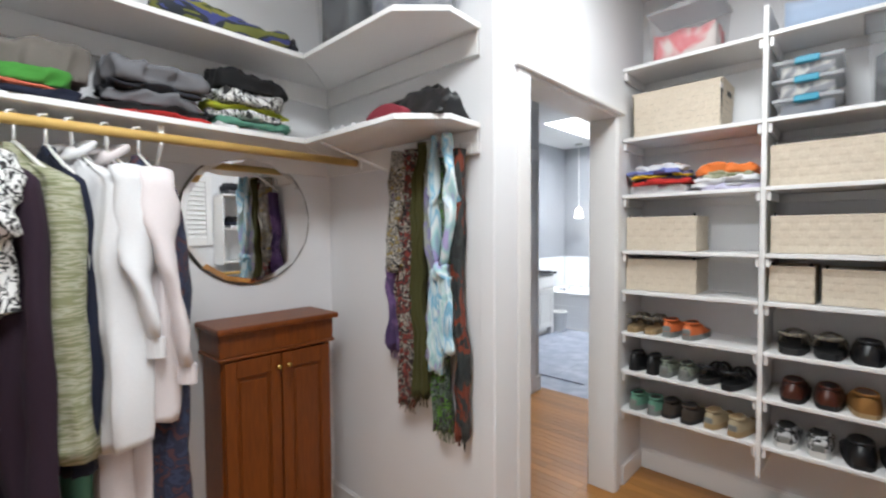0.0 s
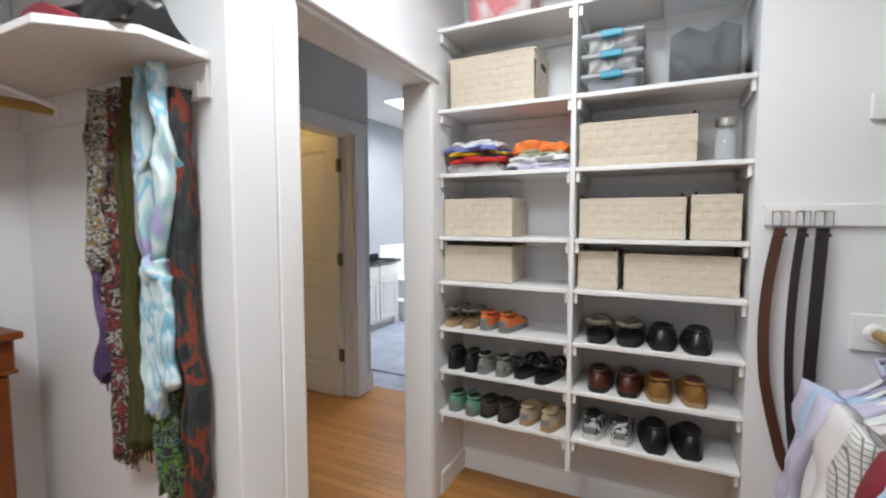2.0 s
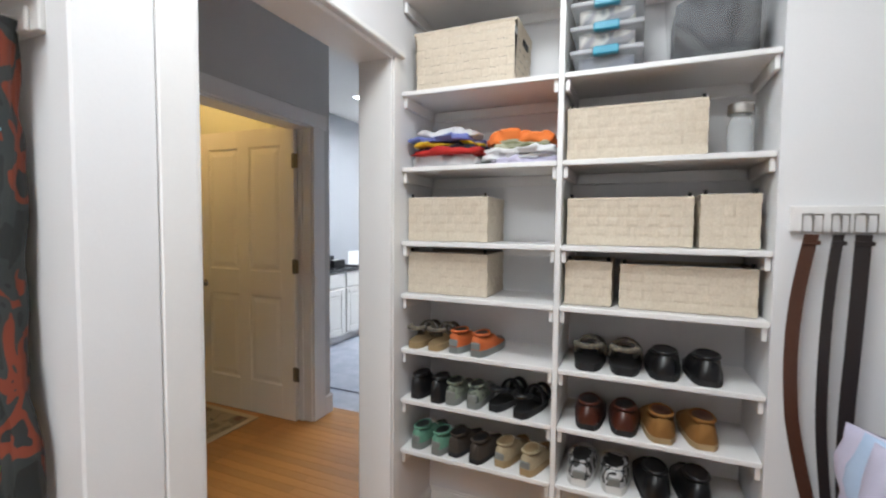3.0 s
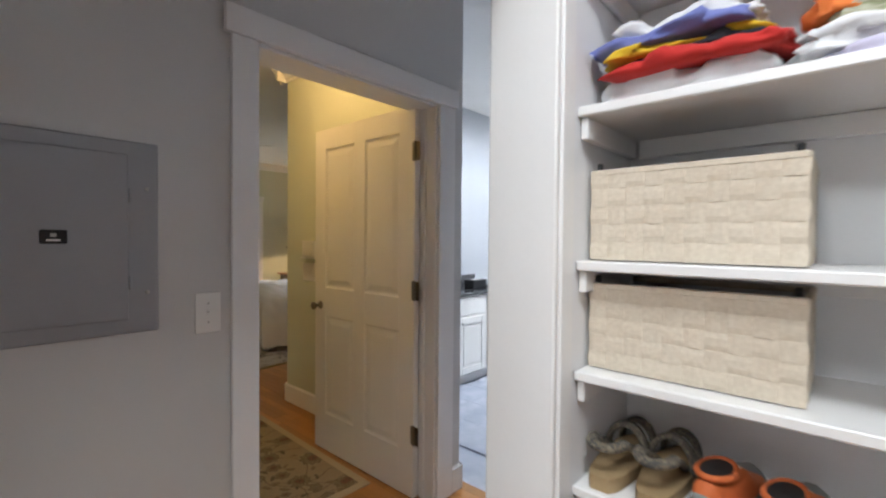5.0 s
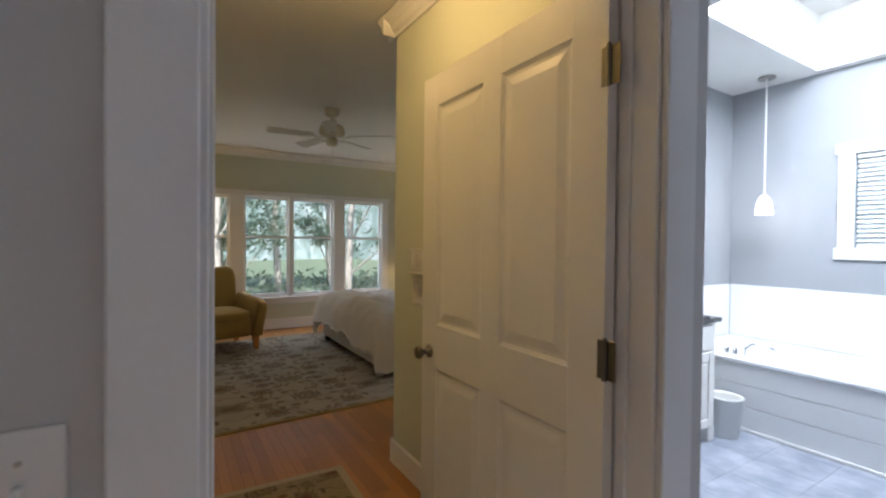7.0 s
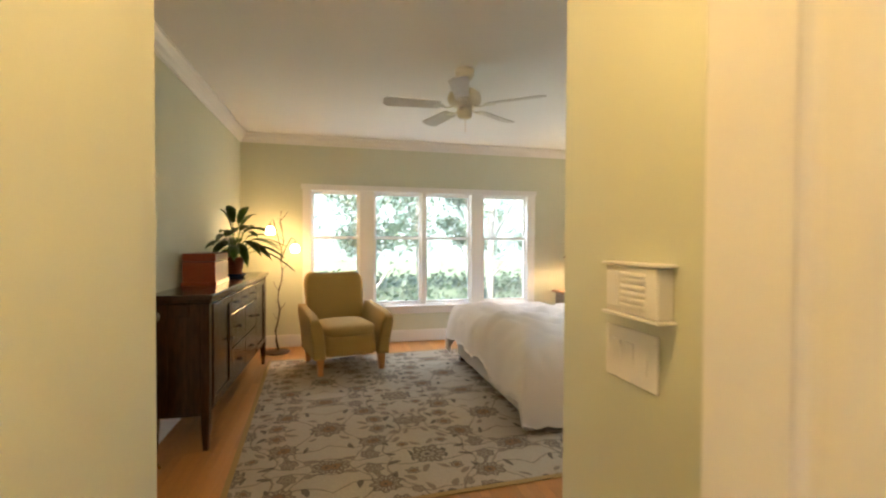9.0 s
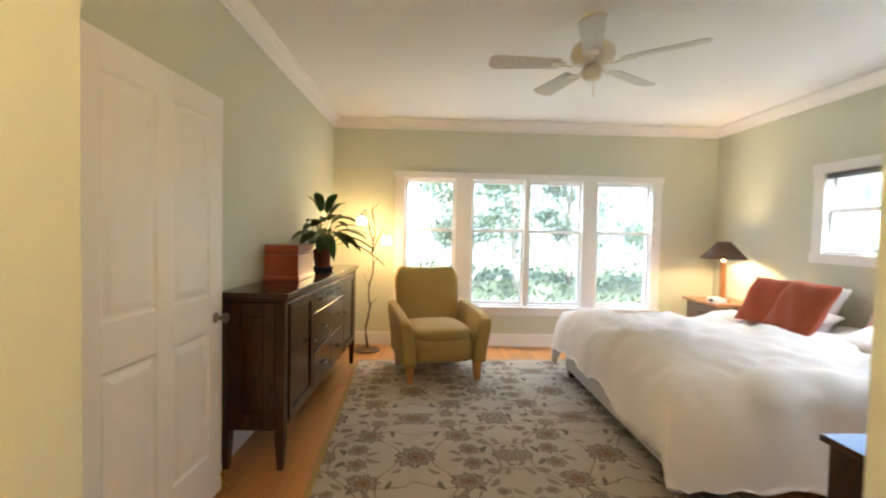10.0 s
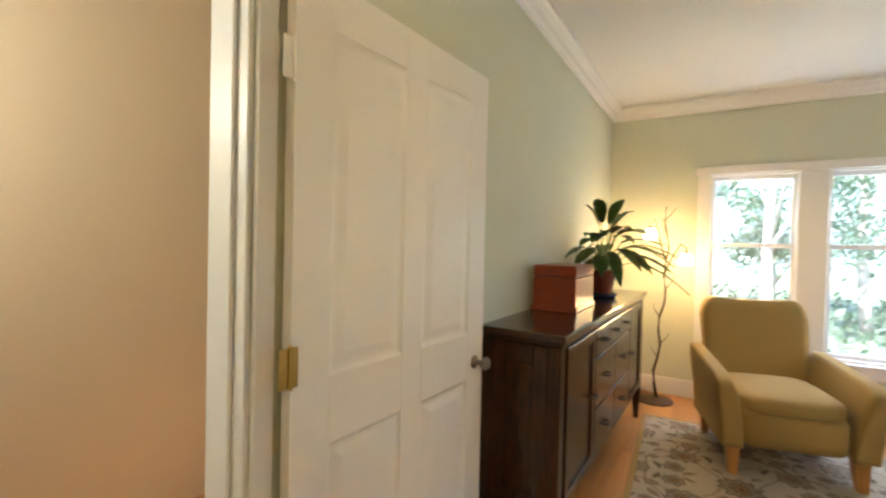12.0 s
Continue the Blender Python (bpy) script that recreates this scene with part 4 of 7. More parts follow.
def shoe(parent, dx, upper, sole, kind, lining, L=0.27, W=0.088):
    """Heel at y = 0, toe towards +y. Each shoe is a part of its pair, with its own pieces."""
    def outline(s):
        return W / 2 * (0.80 + 0.20 * math.sin(min(1, s * 1.25) * math.pi * 0.72 + 0.25)) * (1 - max(0, (s - 0.80) / 0.2) ** 2.2 * 0.85) * (1 - max(0, (0.14 - s) / 0.14) ** 2 * 0.34) * (0.76 + 0.24 * min(1, s / 0.55))
    n = 18
    bm = bmesh.new()
    rings = []
    st = 0.026 if kind in ("sneaker", "sandal") else 0.018
    for i in range(n + 1):
        s = i / n
        w = max(outline(s), 0.006)
        y = L * s
        zz = 0.010 * max(0, (s - 0.75) / 0.25) ** 2
        rings.append([bm.verts.new(q) for q in ((dx - w, y, zz), (dx + w, y, zz), (dx + w * 1.02, y, zz + st), (dx - w * 1.02, y, zz + st))])
    for a, b in zip(rings, rings[1:]):
        for j in range(4):
            bm.faces.new((a[j], a[(j + 1) % 4], b[(j + 1) % 4], b[j]))
    bm.faces.new(rings[0][::-1])
    bm.faces.new(rings[-1])
    bmesh.ops.recalc_face_normals(bm, faces=bm.faces)
    so = part("sole", bm, sole, parent, smooth=False)
    if kind == "sandal":
        for y0, y1, hh in ((0.20, 0.235, 0.05), (0.13, 0.165, 0.062)):
            bm = tube([(dx + outline(y0 / L) * math.cos(a), (y0 + y1) / 2, st - 0.004 + hh * math.sin(a)) for a in (math.pi * k / 12 for k in range(13))], 0.017, 8, flat=0.35)
            part("strap", bm, upper, so, smooth=True)
        w = outline(0.06)
        bm = tube([(dx + (w + 0.004) * math.cos(a), 0.05 - 0.045 * math.sin(a), st + 0.055) for a in (math.pi * k / 12 for k in range(13))], 0.011, 8, flat=0.8)
        part("heel_strap", bm, upper, so, smooth=True)
        bm = tube([(dx + w, 0.05, st + 0.052), (dx + w * 1.05, 0.10, st + 0.03), (dx + w, 0.15, st)], 0.008, 6)
        part("side_strap", bm, upper, so, smooth=True)
        part("side_strap", tube([(dx - w, 0.05, st + 0.052), (dx - w * 1.05, 0.10, st + 0.03), (dx - w, 0.15, st)], 0.008, 6), upper, so, smooth=True)
        return
    bm = bmesh.new()
    rings = []
    m = 12
    for i in range(n + 1):
        s = 0.004 + 0.992 * i / n
        w = max(outline(s) * 0.97, 0.005)
        if s < 0.5:
            h = 0.078 - 0.012 * math.sin(s / 0.5 * math.pi) + (0.012 if kind == "boot" else 0)
        else:
            h = 0.074 - 0.046 * min(1, (s - 0.5) / 0.36) ** 0.8 - 0.020 * max(0, (s - 0.86) / 0.14) ** 2
        pinch = 0.86 if s < 0.5 else 0.95
        ring = []
        for k in range(m + 1):
            a = math.pi * k / m
            boxy = min(1, max(0, (s - 0.40) / 0.15))
            r = abs(math.sin(a)) ** (0.36 + 0.26 * boxy)
            ca = math.copysign(abs(math.cos(a)) ** (0.50 + 0.24 * boxy), math.cos(a))
            ring.append(bm.verts.new((dx + w * ca * (1 - (1 - pinch) * r), L * s, st * 0.9 + (h - st * 0.9) * r + (0.01 * max(0, (s - 0.75) / 0.25) ** 2))))
        rings.append(ring)
    for a, b in zip(rings, rings[1:]):
        for k in range(m):
            bm.faces.new((a[k], b[k], b[k + 1], a[k + 1]))
    bm.faces.new(rings[0])
    bmesh.ops.recalc_face_normals(bm, faces=bm.faces)
    part("upper", bm, upper, so, smooth=True)
    # disc over the closed upper; its default black paints the shade inside
    bm = lathe([(0.001, 0.0), (0.9, 0.004), (1.0, 0.0), (1.02, -0.006)], 20)
    bm.transform(Matrix.Translation((dx, L * 0.235, 0.0800 + (0.012 if kind == "boot" else 0))) @ Matrix.Diagonal((W * 0.30, L * 0.185, 1.0, 1)))
    part("opening", bm, lining, so, "flat disc in lining colour for the shoe opening")
    bm = tube([(dx + W * 0.31 * math.cos(a), L * 0.235 + L * 0.195 * math.sin(a), 0.0785 + 0.004 * abs(math.sin(a)) + (0.012 if kind == "boot" else 0)) for a in (2 * math.pi * k / 20 for k in range(21))], 0.0055, 6)
    part("collar", bm, upper, so, smooth=True)
    if kind in ("sneaker", "oxford"):
        for k in range(4):
            y = L * (0.47 + 0.055 * k)
            hz = 0.074 - 0.046 * min(1, max(0, (y / L - 0.5)) / 0.36) ** 0.8 + 0.002
            part("lace", tube([(dx - 0.018, y, hz - 0.004), (dx, y + 0.004, hz), (dx + 0.018, y, hz - 0.004)], 0.0026, 5), M_BLACK if kind == "oxford" else M_PLATE, so)
    if kind == "sneaker":
        part("heel_patch", boxed(dx - 0.017, dx + 0.017, -0.003, 0.010, 0.028, 0.055, 0.003), M_SOLE_GREY, so, "grey heel patch")


def pair(label, x, z, upper, sole, kind="loafer", y=2.70, L=0.27, W=0.088, lining=None, rz=0.0, gap=0.05):
    t = thing("pair_of_shoes", label, "shoes", (x, y, z), rz, "shoes on the shelves")
    for s in (-1, 1):
        shoe(t, s * gap * (0.93 if L > 0.25 else 0.96), upper, sole, kind, lining or M_BLACK, L, W)
    t.scale = (1.22, 1.0, 1.10) if L > 0.25 else (1.12, 1.0, 1.04)
    return t


z1, z2, z3 = SHELVES[2] + 0.0005, SHELVES[1] + 0.0005, SHELVES[0] + 0.0005
pair("brown webbing sandals on the white shelf", -0.715, z1, P_CAMO, M_SOLE_TAN, "sandal", L=0.23, W=0.075, gap=0.042)
pair("orange trail shoes with grey soles", -0.535, z1, material("orange_mesh", (0.56, 0.13, 0.035), 0.7, grain=0.4, scale=90, bump=0.2), M_SOLE_GREY, "sneaker", L=0.24, W=0.078, gap=0.046, rz=-8)
pair("small black leather shoes", -0.705, z2, M_LEATHER_BLACK, M_SOLE, "boot", L=0.23, W=0.075, gap=0.044, rz=-6)
pair("grey-green patterned trainers with laces", -0.545, z2, pattern("grey_green_mesh", [(0.05, 0.06, 0.05), (0.22, 0.25, 0.19), (0.10, 0.11, 0.09)], 45), M_SOLE_GREY, "sneaker", L=0.24, W=0.076, gap=0.043)
pair("black strappy sandals with heels", -0.365, z2, M_LEATHER_BLACK, M_SOLE, "sandal", L=0.23, W=0.075, gap=0.05, rz=-14)
pair("mint green trail shoes with grey soles", -0.70, z3, material("mint_mesh", (0.13, 0.30, 0.21), 0.75, grain=0.5, scale=70, bump=0.2, second=(0.05, 0.13, 0.09)), M_SOLE_GREY, "sneaker", L=0.24, W=0.078, gap=0.046, rz=-8)
pair("dark brown suede slip-on shoes", -0.535, z3, material("dark_brown_suede", (0.055, 0.042, 0.033), 0.95, grain=0.4, scale=160, bump=0.2), M_SOLE, "loafer", L=0.24, W=0.080, gap=0.045, rz=-10)
pair("beige canvas trail shoes", -0.335, z3, material("beige_canvas", (0.42, 0.34, 0.22), 0.85, grain=0.4, scale=120, bump=0.2, second=(0.25, 0.19, 0.11)), M_SOLE_TAN, "sneaker", L=0.24, W=0.080, gap=0.05, rz=-12, lining=M_SOLE_TAN)
pair("black strap sandals with tan lining", -0.010, z1, P_CAMO, M_SOLE, "sandal", L=0.28, W=0.095, gap=0.055)
pair("black leather shoes with the heels outward", 0.240, z1, M_LEATHER_BLACK, M_SOLE, "oxford", L=0.28, W=0.098, gap=0.056)
pair("polished dark red-brown leather shoes", -0.005, z2, M_LEATHER_BROWN, M_SOLE, "oxford", L=0.28, W=0.092, gap=0.053)
pair("tan suede moccasins with brown lining", 0.240, z2, M_TAN, M_SOLE_TAN, "loafer", L=0.28, W=0.096, gap=0.056, lining=M_LEATHER_BROWN, rz=4)
pair("black and white running shoes with silver heels", -0.030, z3, pattern("black_white_mesh", [(0.55, 0.55, 0.55), (0.03, 0.03, 0.03), (0.45, 0.45, 0.46)], 24), M_SOLE_WHITE, "sneaker", L=0.28, W=0.094, gap=0.052)
pair("black leather loafers with round heels", 0.230, z3, M_LEATHER_BLACK, M_SOLE, "boot", L=0.28, W=0.098, gap=0.057, rz=5)
pair("black shoes on the floor under the shelves", -0.06, 0.0005, M_LEATHER_BLACK, M_SOLE, "boot", L=0.28, W=0.095, y=2.62)

# ---------- belts ----------
rail = thing("belt_rail", "white painted hook rail screwed to the wall", "hook rail", (0.78, CFW - 0.001, 1.408))
part("board", boxed(-0.295, 0.335, -0.017, 0, -0.038, 0.038, 0.003), M_TRIM, rail)
for i, (x, mat, lab, L, w) in enumerate(((0.528, M_BELT_BROWN, "brown leather belt with a steel buckle", 0.86, 0.034), (0.590, M_BELT_DARK, "narrow black leather belt with a steel buckle", 0.82, 0.026), (0.645, M_BELT_DARK, "dark brown leather belt with a steel buckle", 0.92, 0.036))):
    h = tube([(x - 0.78, -0.017, 0.015), (x - 0.78, -0.045, 0.012), (x - 0.78, -0.05, 0.0), (x - 0.78, -0.045, 0.012)], 0.0035, 6)
    part("hook", h, M_STEEL, rail, "small steel hook")
    b = thing("belt", lab, "belt", (x, CFW - 0.045, 1.42), 0, "belts on the rail")
    amp = (0.040, 0.022, 0.010)[i]
    bm = bmesh.new()
    rings = []
    N = 40
    for k in range(N + 1):
        s = k / N
        z = -0.055 - L * s
        xx = -amp * math.sin(s * math.pi * 1.12) - 0.012 * (i - 1) * s + (0.05 * max(0, s - 0.62) if i == 0 else 0)
        yy = 0.006 * math.sin(s * 9 + i)
        ww = w / 2 * (1 - max(0, (s - 0.96) / 0.04) * 0.7)
        rings.append([bm.verts.new(q) for q in ((xx - ww, yy, z), (xx + ww, yy, z), (xx + ww, yy + 0.0035, z), (xx - ww, yy + 0.0035, z))])
    for a, c in zip(rings, rings[1:]):
        for j in range(4):
            bm.faces.new((a[j], a[(j + 1) % 4], c[(j + 1) % 4], c[j]))
    bm.faces.new(rings[0][::-1])
    bm.faces.new(rings[-1])
    bmesh.ops.recalc_face_normals(bm, faces=bm.faces)
    part("strap", bm, mat, b)
    bw = w / 2 + 0.006
    bm = tube([(-bw, 0, 0), (bw, 0, 0), (bw * 1.02, 0, -0.05), (-bw * 1.02, 0, -0.05), (-bw, 0, 0), (bw, 0, 0)], 0.0032, 6)
    part("buckle", bm, M_STEEL, b, "square steel buckle")
    part("prong", tube([(0, -0.004, -0.052), (0, -0.006, -0.004)], 0.002, 5), M_STEEL, b)
    part("keeper", boxed(-w / 2 - 0.003, w / 2 + 0.003, -0.005, 0.008, -0.085, -0.073, 0.002), mat, b)

# ---------- scarves ----------


def scarf(label, mat, x, w, z0, z1, y, seed, lean=0.0, tails=True, bulge=0.0):
    s_ = thing("scarf", label, "scarf", (x, y, z0), 0, "scarves on hooks")
    rnd = random.Random(seed)
    ph = rnd.random() * 6
    H = z0 - z1

    def shape(p):
        u, v, k = p.x, p.y, 1 - p.z
        ww = w * (0.60 + 0.40 * min(1, k / 0.25)) * (1 + 0.13 * math.sin(k * 8 + ph) + 0.08 * math.sin(k * 19 + 2 * ph))
        fold = 0.010 * math.sin(u * 20 + ph + 2.2 * math.sin(k * 3 + ph)) + 0.006 * math.sin(u * 37 - ph)
        edge = (max(0, 1 - (2 * abs(u)) ** 4)) ** 0.5
        jag = 0.02 * math.sin(u * 31 + ph) if k > 0.99 else 0
        return Vector((ww * u + lean * k + 0.010 * math.sin(k * 7 + ph) + 0.005 * math.sin(k * 17 + ph), v * 0.034 * (0.3 + 0.7 * edge) + fold, -H * k + jag))
    bm = grid_box(1, 1, 1, 22, 3, 44, shape)
    for v in bm.verts:
        d = noise.noise(Vector((v.co.x * 34, v.co.z * 9, ph)))
        v.co += Vector((0.010 * noise.noise(Vector((v.co.z * 14, ph, 2.0))), 0.016 * d, 0))
    part("cloth", bm, mat, s_, smooth=True)
    if tails:
        for i in range(9):
            xx = w * (i / 8 - 0.5) * 0.95 + lean
            bm = tube([(xx, 0, -H + 0.01), (xx + rnd.uniform(-0.004, 0.004), 0.002, -H - 0.02), (xx + rnd.uniform(-0.01, 0.01), 0, -H - rnd.uniform(0.035, 0.06))], 0.0022, 4)
            part("fringe", bm, mat, s_)
    return s_


hk = thing("scarf_rail", "white painted hook rail under the shelf", "hook rail", (-1.09, CSC - 0.020, 1.745))
part("board", boxed(-0.20, 0.20, -0.008, 0.001, -0.042, -0.002, 0.002), M_TRIM, hk)
for i in range(7):
    part("hook", tube([(-0.17 + 0.057 * i, -0.008, -0.02), (-0.17 + 0.057 * i, -0.03, -0.024), (-0.17 + 0.057 * i, -0.036, -0.008)], 0.003, 5), M_STEEL, hk)
Y = CSC - 0.055
scarf("violet scarf hanging behind the printed scarves", P_VIOLET, -1.285, 0.075, 1.66, 0.93, Y + 0.012, 1, -0.02)
scarf("black and cream printed scarf hanging on the rail", P_FLORAL_LIGHT, -1.245, 0.085, 1.750, 1.27, Y - 0.012, 2, -0.012, False)
scarf("dark floral scarf with red flowers", P_FLORAL_DARK, -1.200, 0.09, 1.750, 0.72, Y, 3, -0.02)
scarf("dark olive wool scarf", C_OLIVE, -1.115, 0.072, 1.765, 0.78, Y - 0.01, 4, -0.01)
scarf("sage and lavender scarf", P_LAVENDER, -1.055, 0.055, 1.765, 0.92, Y, 5)
scarf("green and black floral scarf", P_JUNGLE, -1.015, 0.085, 1.70, 0.66, Y + 0.008, 6, 0.0)
scarf("black scarf with dark red diamonds", P_REDBLACK, -0.936, 0.040, 1.72, 0.66, Y + 0.006, 7, 0.012)
aq = thing("scarf", "aqua and white tie-dyed scarf tied in a knot", "scarf", (-0.985, Y - 0.035, 1.775), 0, "scarves on hooks")
for x0, x1, r in ((-0.030, -0.02, 0.022), (0.035, 0.015, 0.028)):
    pts = [(x0 + (x1 - x0) * k + (0.024 if x0 > 0 else -0.012) * math.sin(k * math.pi), -0.004 * math.sin(k * 9), -0.48 * k) for k in (i / 16 for i in range(17))]
    bm = tube(pts, lambda k, r=r: r * (0.50 + 0.6 * math.sin(0.25 + k * 2.6)), 22, flat=0.6)
    for v in bm.verts:
        v.co += Vector((0.5, 1, 0)) * 0.012 * noise.noise(Vector((v.co.x * 75, v.co.y * 75, v.co.z * 7)))
    part("loop", bm, P_AQUA, aq, smooth=True)
bm = grid_box(0.10, 0.075, 0.085, 8, 6, 6, lambda p: Vector((p.x, p.y, p.z)) * 1.0)
for v in bm.verts:
    c = Vector((0, 0, 0.0425))
    d = v.co - c
    v.co = c + d.normalized() * (0.036 + 0.007 * math.sin(d.x * 90 + d.z * 70)) if d.length else c
    v.co.z -= 0.545
part("knot", bm, P_AQUA, aq, smooth=True)
for x0, w, zb in ((-0.03, 0.06, -0.88), (0.025, 0.055, -0.80)):
    bm = grid_box(1, 1, 1, 18, 3, 20, lambda p, x0=x0, w=w, zb=zb: Vector((x0 + w * p.x * (0.75 + 0.5 * (1 - p.z)) + 0.012 * noise.noise(Vector((p.z * 6, x0 * 50, 0))), p.y * 0.02 + 0.008 * math.sin(p.x * 22) + 0.012 * noise.noise(Vector((p.x * 7, p.z * 6, x0 * 30))), -0.52 + (zb + 0.52) * (1 - p.z) + (0.03 * noise.noise(Vector((p.x * 12, x0 * 40, 3))) if p.z < 0.01 else 0))))
    part("tail", bm, P_AQUA, aq, smooth=True)

bag = thing("black_bag", "black leather bag with red trim lying on the shelf", "bag", (-1.04, 1.385, 1.8105))
bm = grid_box(1, 1, 1, 16, 8, 6, lambda p: Vector((0.36 * p.x, 0.17 * p.y * (1 - 0.4 * p.z), 0.118 * p.z * (1 - 1.9 * p.x * p.x) * (1 + 0.30 * p.x) * (1 - 0.5 * abs(2 * p.y) ** 3) + (0.010 * math.sin(p.x * 23 + p.y * 14) + 0.006 * math.sin(p.x * 47)) * p.z)))
part("body", bm, M_LEATHER_BLACK, bag, smooth=True)
bm = grid_box(1, 1, 1, 10, 4, 4, lambda p: Vector((-0.06 + 0.20 * p.x, -0.096 + 0.04 * p.y, 0.001 + 0.062 * p.z * (1 - 2 * p.x * p.x))))
part("trim", bm, C_MAROON, bag, "dark red trim", True)
part("strap", tube([(-0.17, 0, 0.02), (-0.19, -0.05, 0.03), (-0.12, -0.06, 0.075), (-0.02, 0.0, 0.10), (0.08, 0.02, 0.125), (0.15, 0.0, 0.06)], 0.011, 8), M_LEATHER_BLACK, bag, smooth=True)
gl = thing("cable_tangle", "loose grey wire and thin cloth on the shelf corner", "cable", (-1.52, 1.34, 1.8105))
part("wire", tube([(0.10 * math.cos(a) * (1 - a / 30), 0.07 * math.sin(a) * (1 - a / 40), 0.006 + 0.028 * abs(math.sin(a * 0.7))) for a in (k * 0.35 for k in range(40))], 0.0025, 5), M_STEEL, gl)
bm = grid_box(1, 1, 1, 12, 10, 2, lambda p: Vector((0.20 * p.x + 0.10, 0.14 * p.y + 0.03, 0.001 + p.z * (0.028 + 0.02 * math.sin(p.x * 17) * math.cos(p.y * 13)))))
part("cloth", bm, C_WHITE, gl, "crumpled thin white cloth", True)

# no closet lamp is in view; frames added where the two lights hang
for x, y, w in ((-0.45, 0.35, 0.33), (-0.20, 1.75, 0.28)):
    lamp = thing("ceiling_lamp", "flat white square lamp frame added unseen on the closet ceiling", "ceiling lamp", (x, y, 2.715))
    part("frame", boxed(-w, w, -w, w, 0.005, 0.0345, 0.004), M_TRIM, lamp)

# ---------- more materials for the other rooms ----------
M_DOOR = material("white_door_paint", (0.80, 0.78, 0.74), 0.35, grain=0.04, scale=120, bump=0.03, spot=0.06, spot_scale=4)
M_PANELBOX = material("blue_grey_painted_steel", (0.33, 0.335, 0.35), 0.4, grain=0.05, scale=200, spot=0.08)
M_WALNUT = material("dark_walnut_wood", (0.050, 0.019, 0.007), 0.27, grain=0.8, scale=12, stretch=(5, 5, 0.7), bump=0.04, second=(0.024, 0.010, 0.005), spot=0.35, coat=0.2)
M_WALNUT_TOP = material("dark_walnut_top", (0.055, 0.025, 0.014), 0.18, grain=0.6, scale=12, stretch=(0.6, 6, 6), bump=0.03, second=(0.025, 0.011, 0.007), coat=0.4)
M_BOXWOOD = material("red_mahogany_box", (0.26, 0.050, 0.014), 0.3, grain=0.5, scale=18, stretch=(5, 0.7, 5), second=(0.16, 0.028, 0.008), coat=0.2)
M_LEG = material("honey_maple_wood", (0.50, 0.23, 0.06), 0.35, grain=0.4, scale=25, stretch=(5, 5, 0.7))
M_FABRIC = material("mustard_green_upholstery", (0.43, 0.29, 0.085), 0.9, grain=0.35, scale=330, bump=0.3, spot=0.12, spot_scale=5, sheen=0.08)
M_LINEN = material("white_bed_linen", (0.76, 0.73, 0.71), 0.9, grain=0.12, scale=180, bump=0.18, spot=0.08, spot_scale=4, sheen=0.05)
M_SKIRT = material("pale_grey_bed_base", (0.55, 0.54, 0.53), 0.85, grain=0.15, scale=200, bump=0.15)
M_RUST = material("rust_red_velvet", (0.36, 0.070, 0.022), 0.85, grain=0.3, scale=220, bump=0.2, sheen=0.1, spot=0.15, spot_scale=6)
M_LEAF = material("dark_glossy_leaf", (0.075, 0.17, 0.03), 0.33, grain=0.4, scale=40, second=(0.025, 0.07, 0.012), bump=0.05)
M_TERRA = material("red_terracotta", (0.28, 0.07, 0.03), 0.6, grain=0.3, scale=60, bump=0.1)
M_NAVYPOT = material("dark_blue_glaze", (0.012, 0.02, 0.06), 0.2, spot=0.2)
M_IRON = material("brown_branch_iron", (0.075, 0.042, 0.02), 0.55, metal=0.4, grain=0.5, scale=60, bump=0.2)
M_SHADE = material("brown_parchment_shade", (0.11, 0.055, 0.028), 0.6, grain=0.4, scale=30, bump=0.1, spot=0.3)
M_GLOW = emitter("lit_glass_shade", (1.0, 0.60, 0.22), 9.0)
M_PENDANT = emitter("lit_white_glass", (1.0, 0.93, 0.85), 4.0)
M_COUNTER = material("black_granite", (0.022, 0.023, 0.026), 0.15, grain=0.6, scale=70, second=(0.07, 0.07, 0.075))
M_TUB = material("white_acrylic", (0.82, 0.83, 0.84), 0.15, spot=0.03)
M_APRON = material("white_painted_board", (0.78, 0.78, 0.79), 0.4, grain=0.05, scale=100, spot=0.06)
M_CHROME = material("chrome", (0.75, 0.76, 0.78), 0.08, metal=1.0)
M_BLIND = material("white_blind_slat", (0.78, 0.79, 0.80), 0.4, spot=0.04)
M_PANE = material("window_pane", (0.95, 0.97, 0.97), 0.02, alpha=0.08, spot=0.02)
M_FAN = material("cream_fan_enamel", (0.66, 0.62, 0.52), 0.35, spot=0.06)
M_BLADE = material("whitewashed_fan_blade", (0.64, 0.61, 0.56), 0.5, grain=0.3, scale=30, spot=0.1)
M_GROUT = material("grey_grout", (0.22, 0.23, 0.26), 0.9, grain=0.3, scale=150)

# ---------- panelled doors ----------


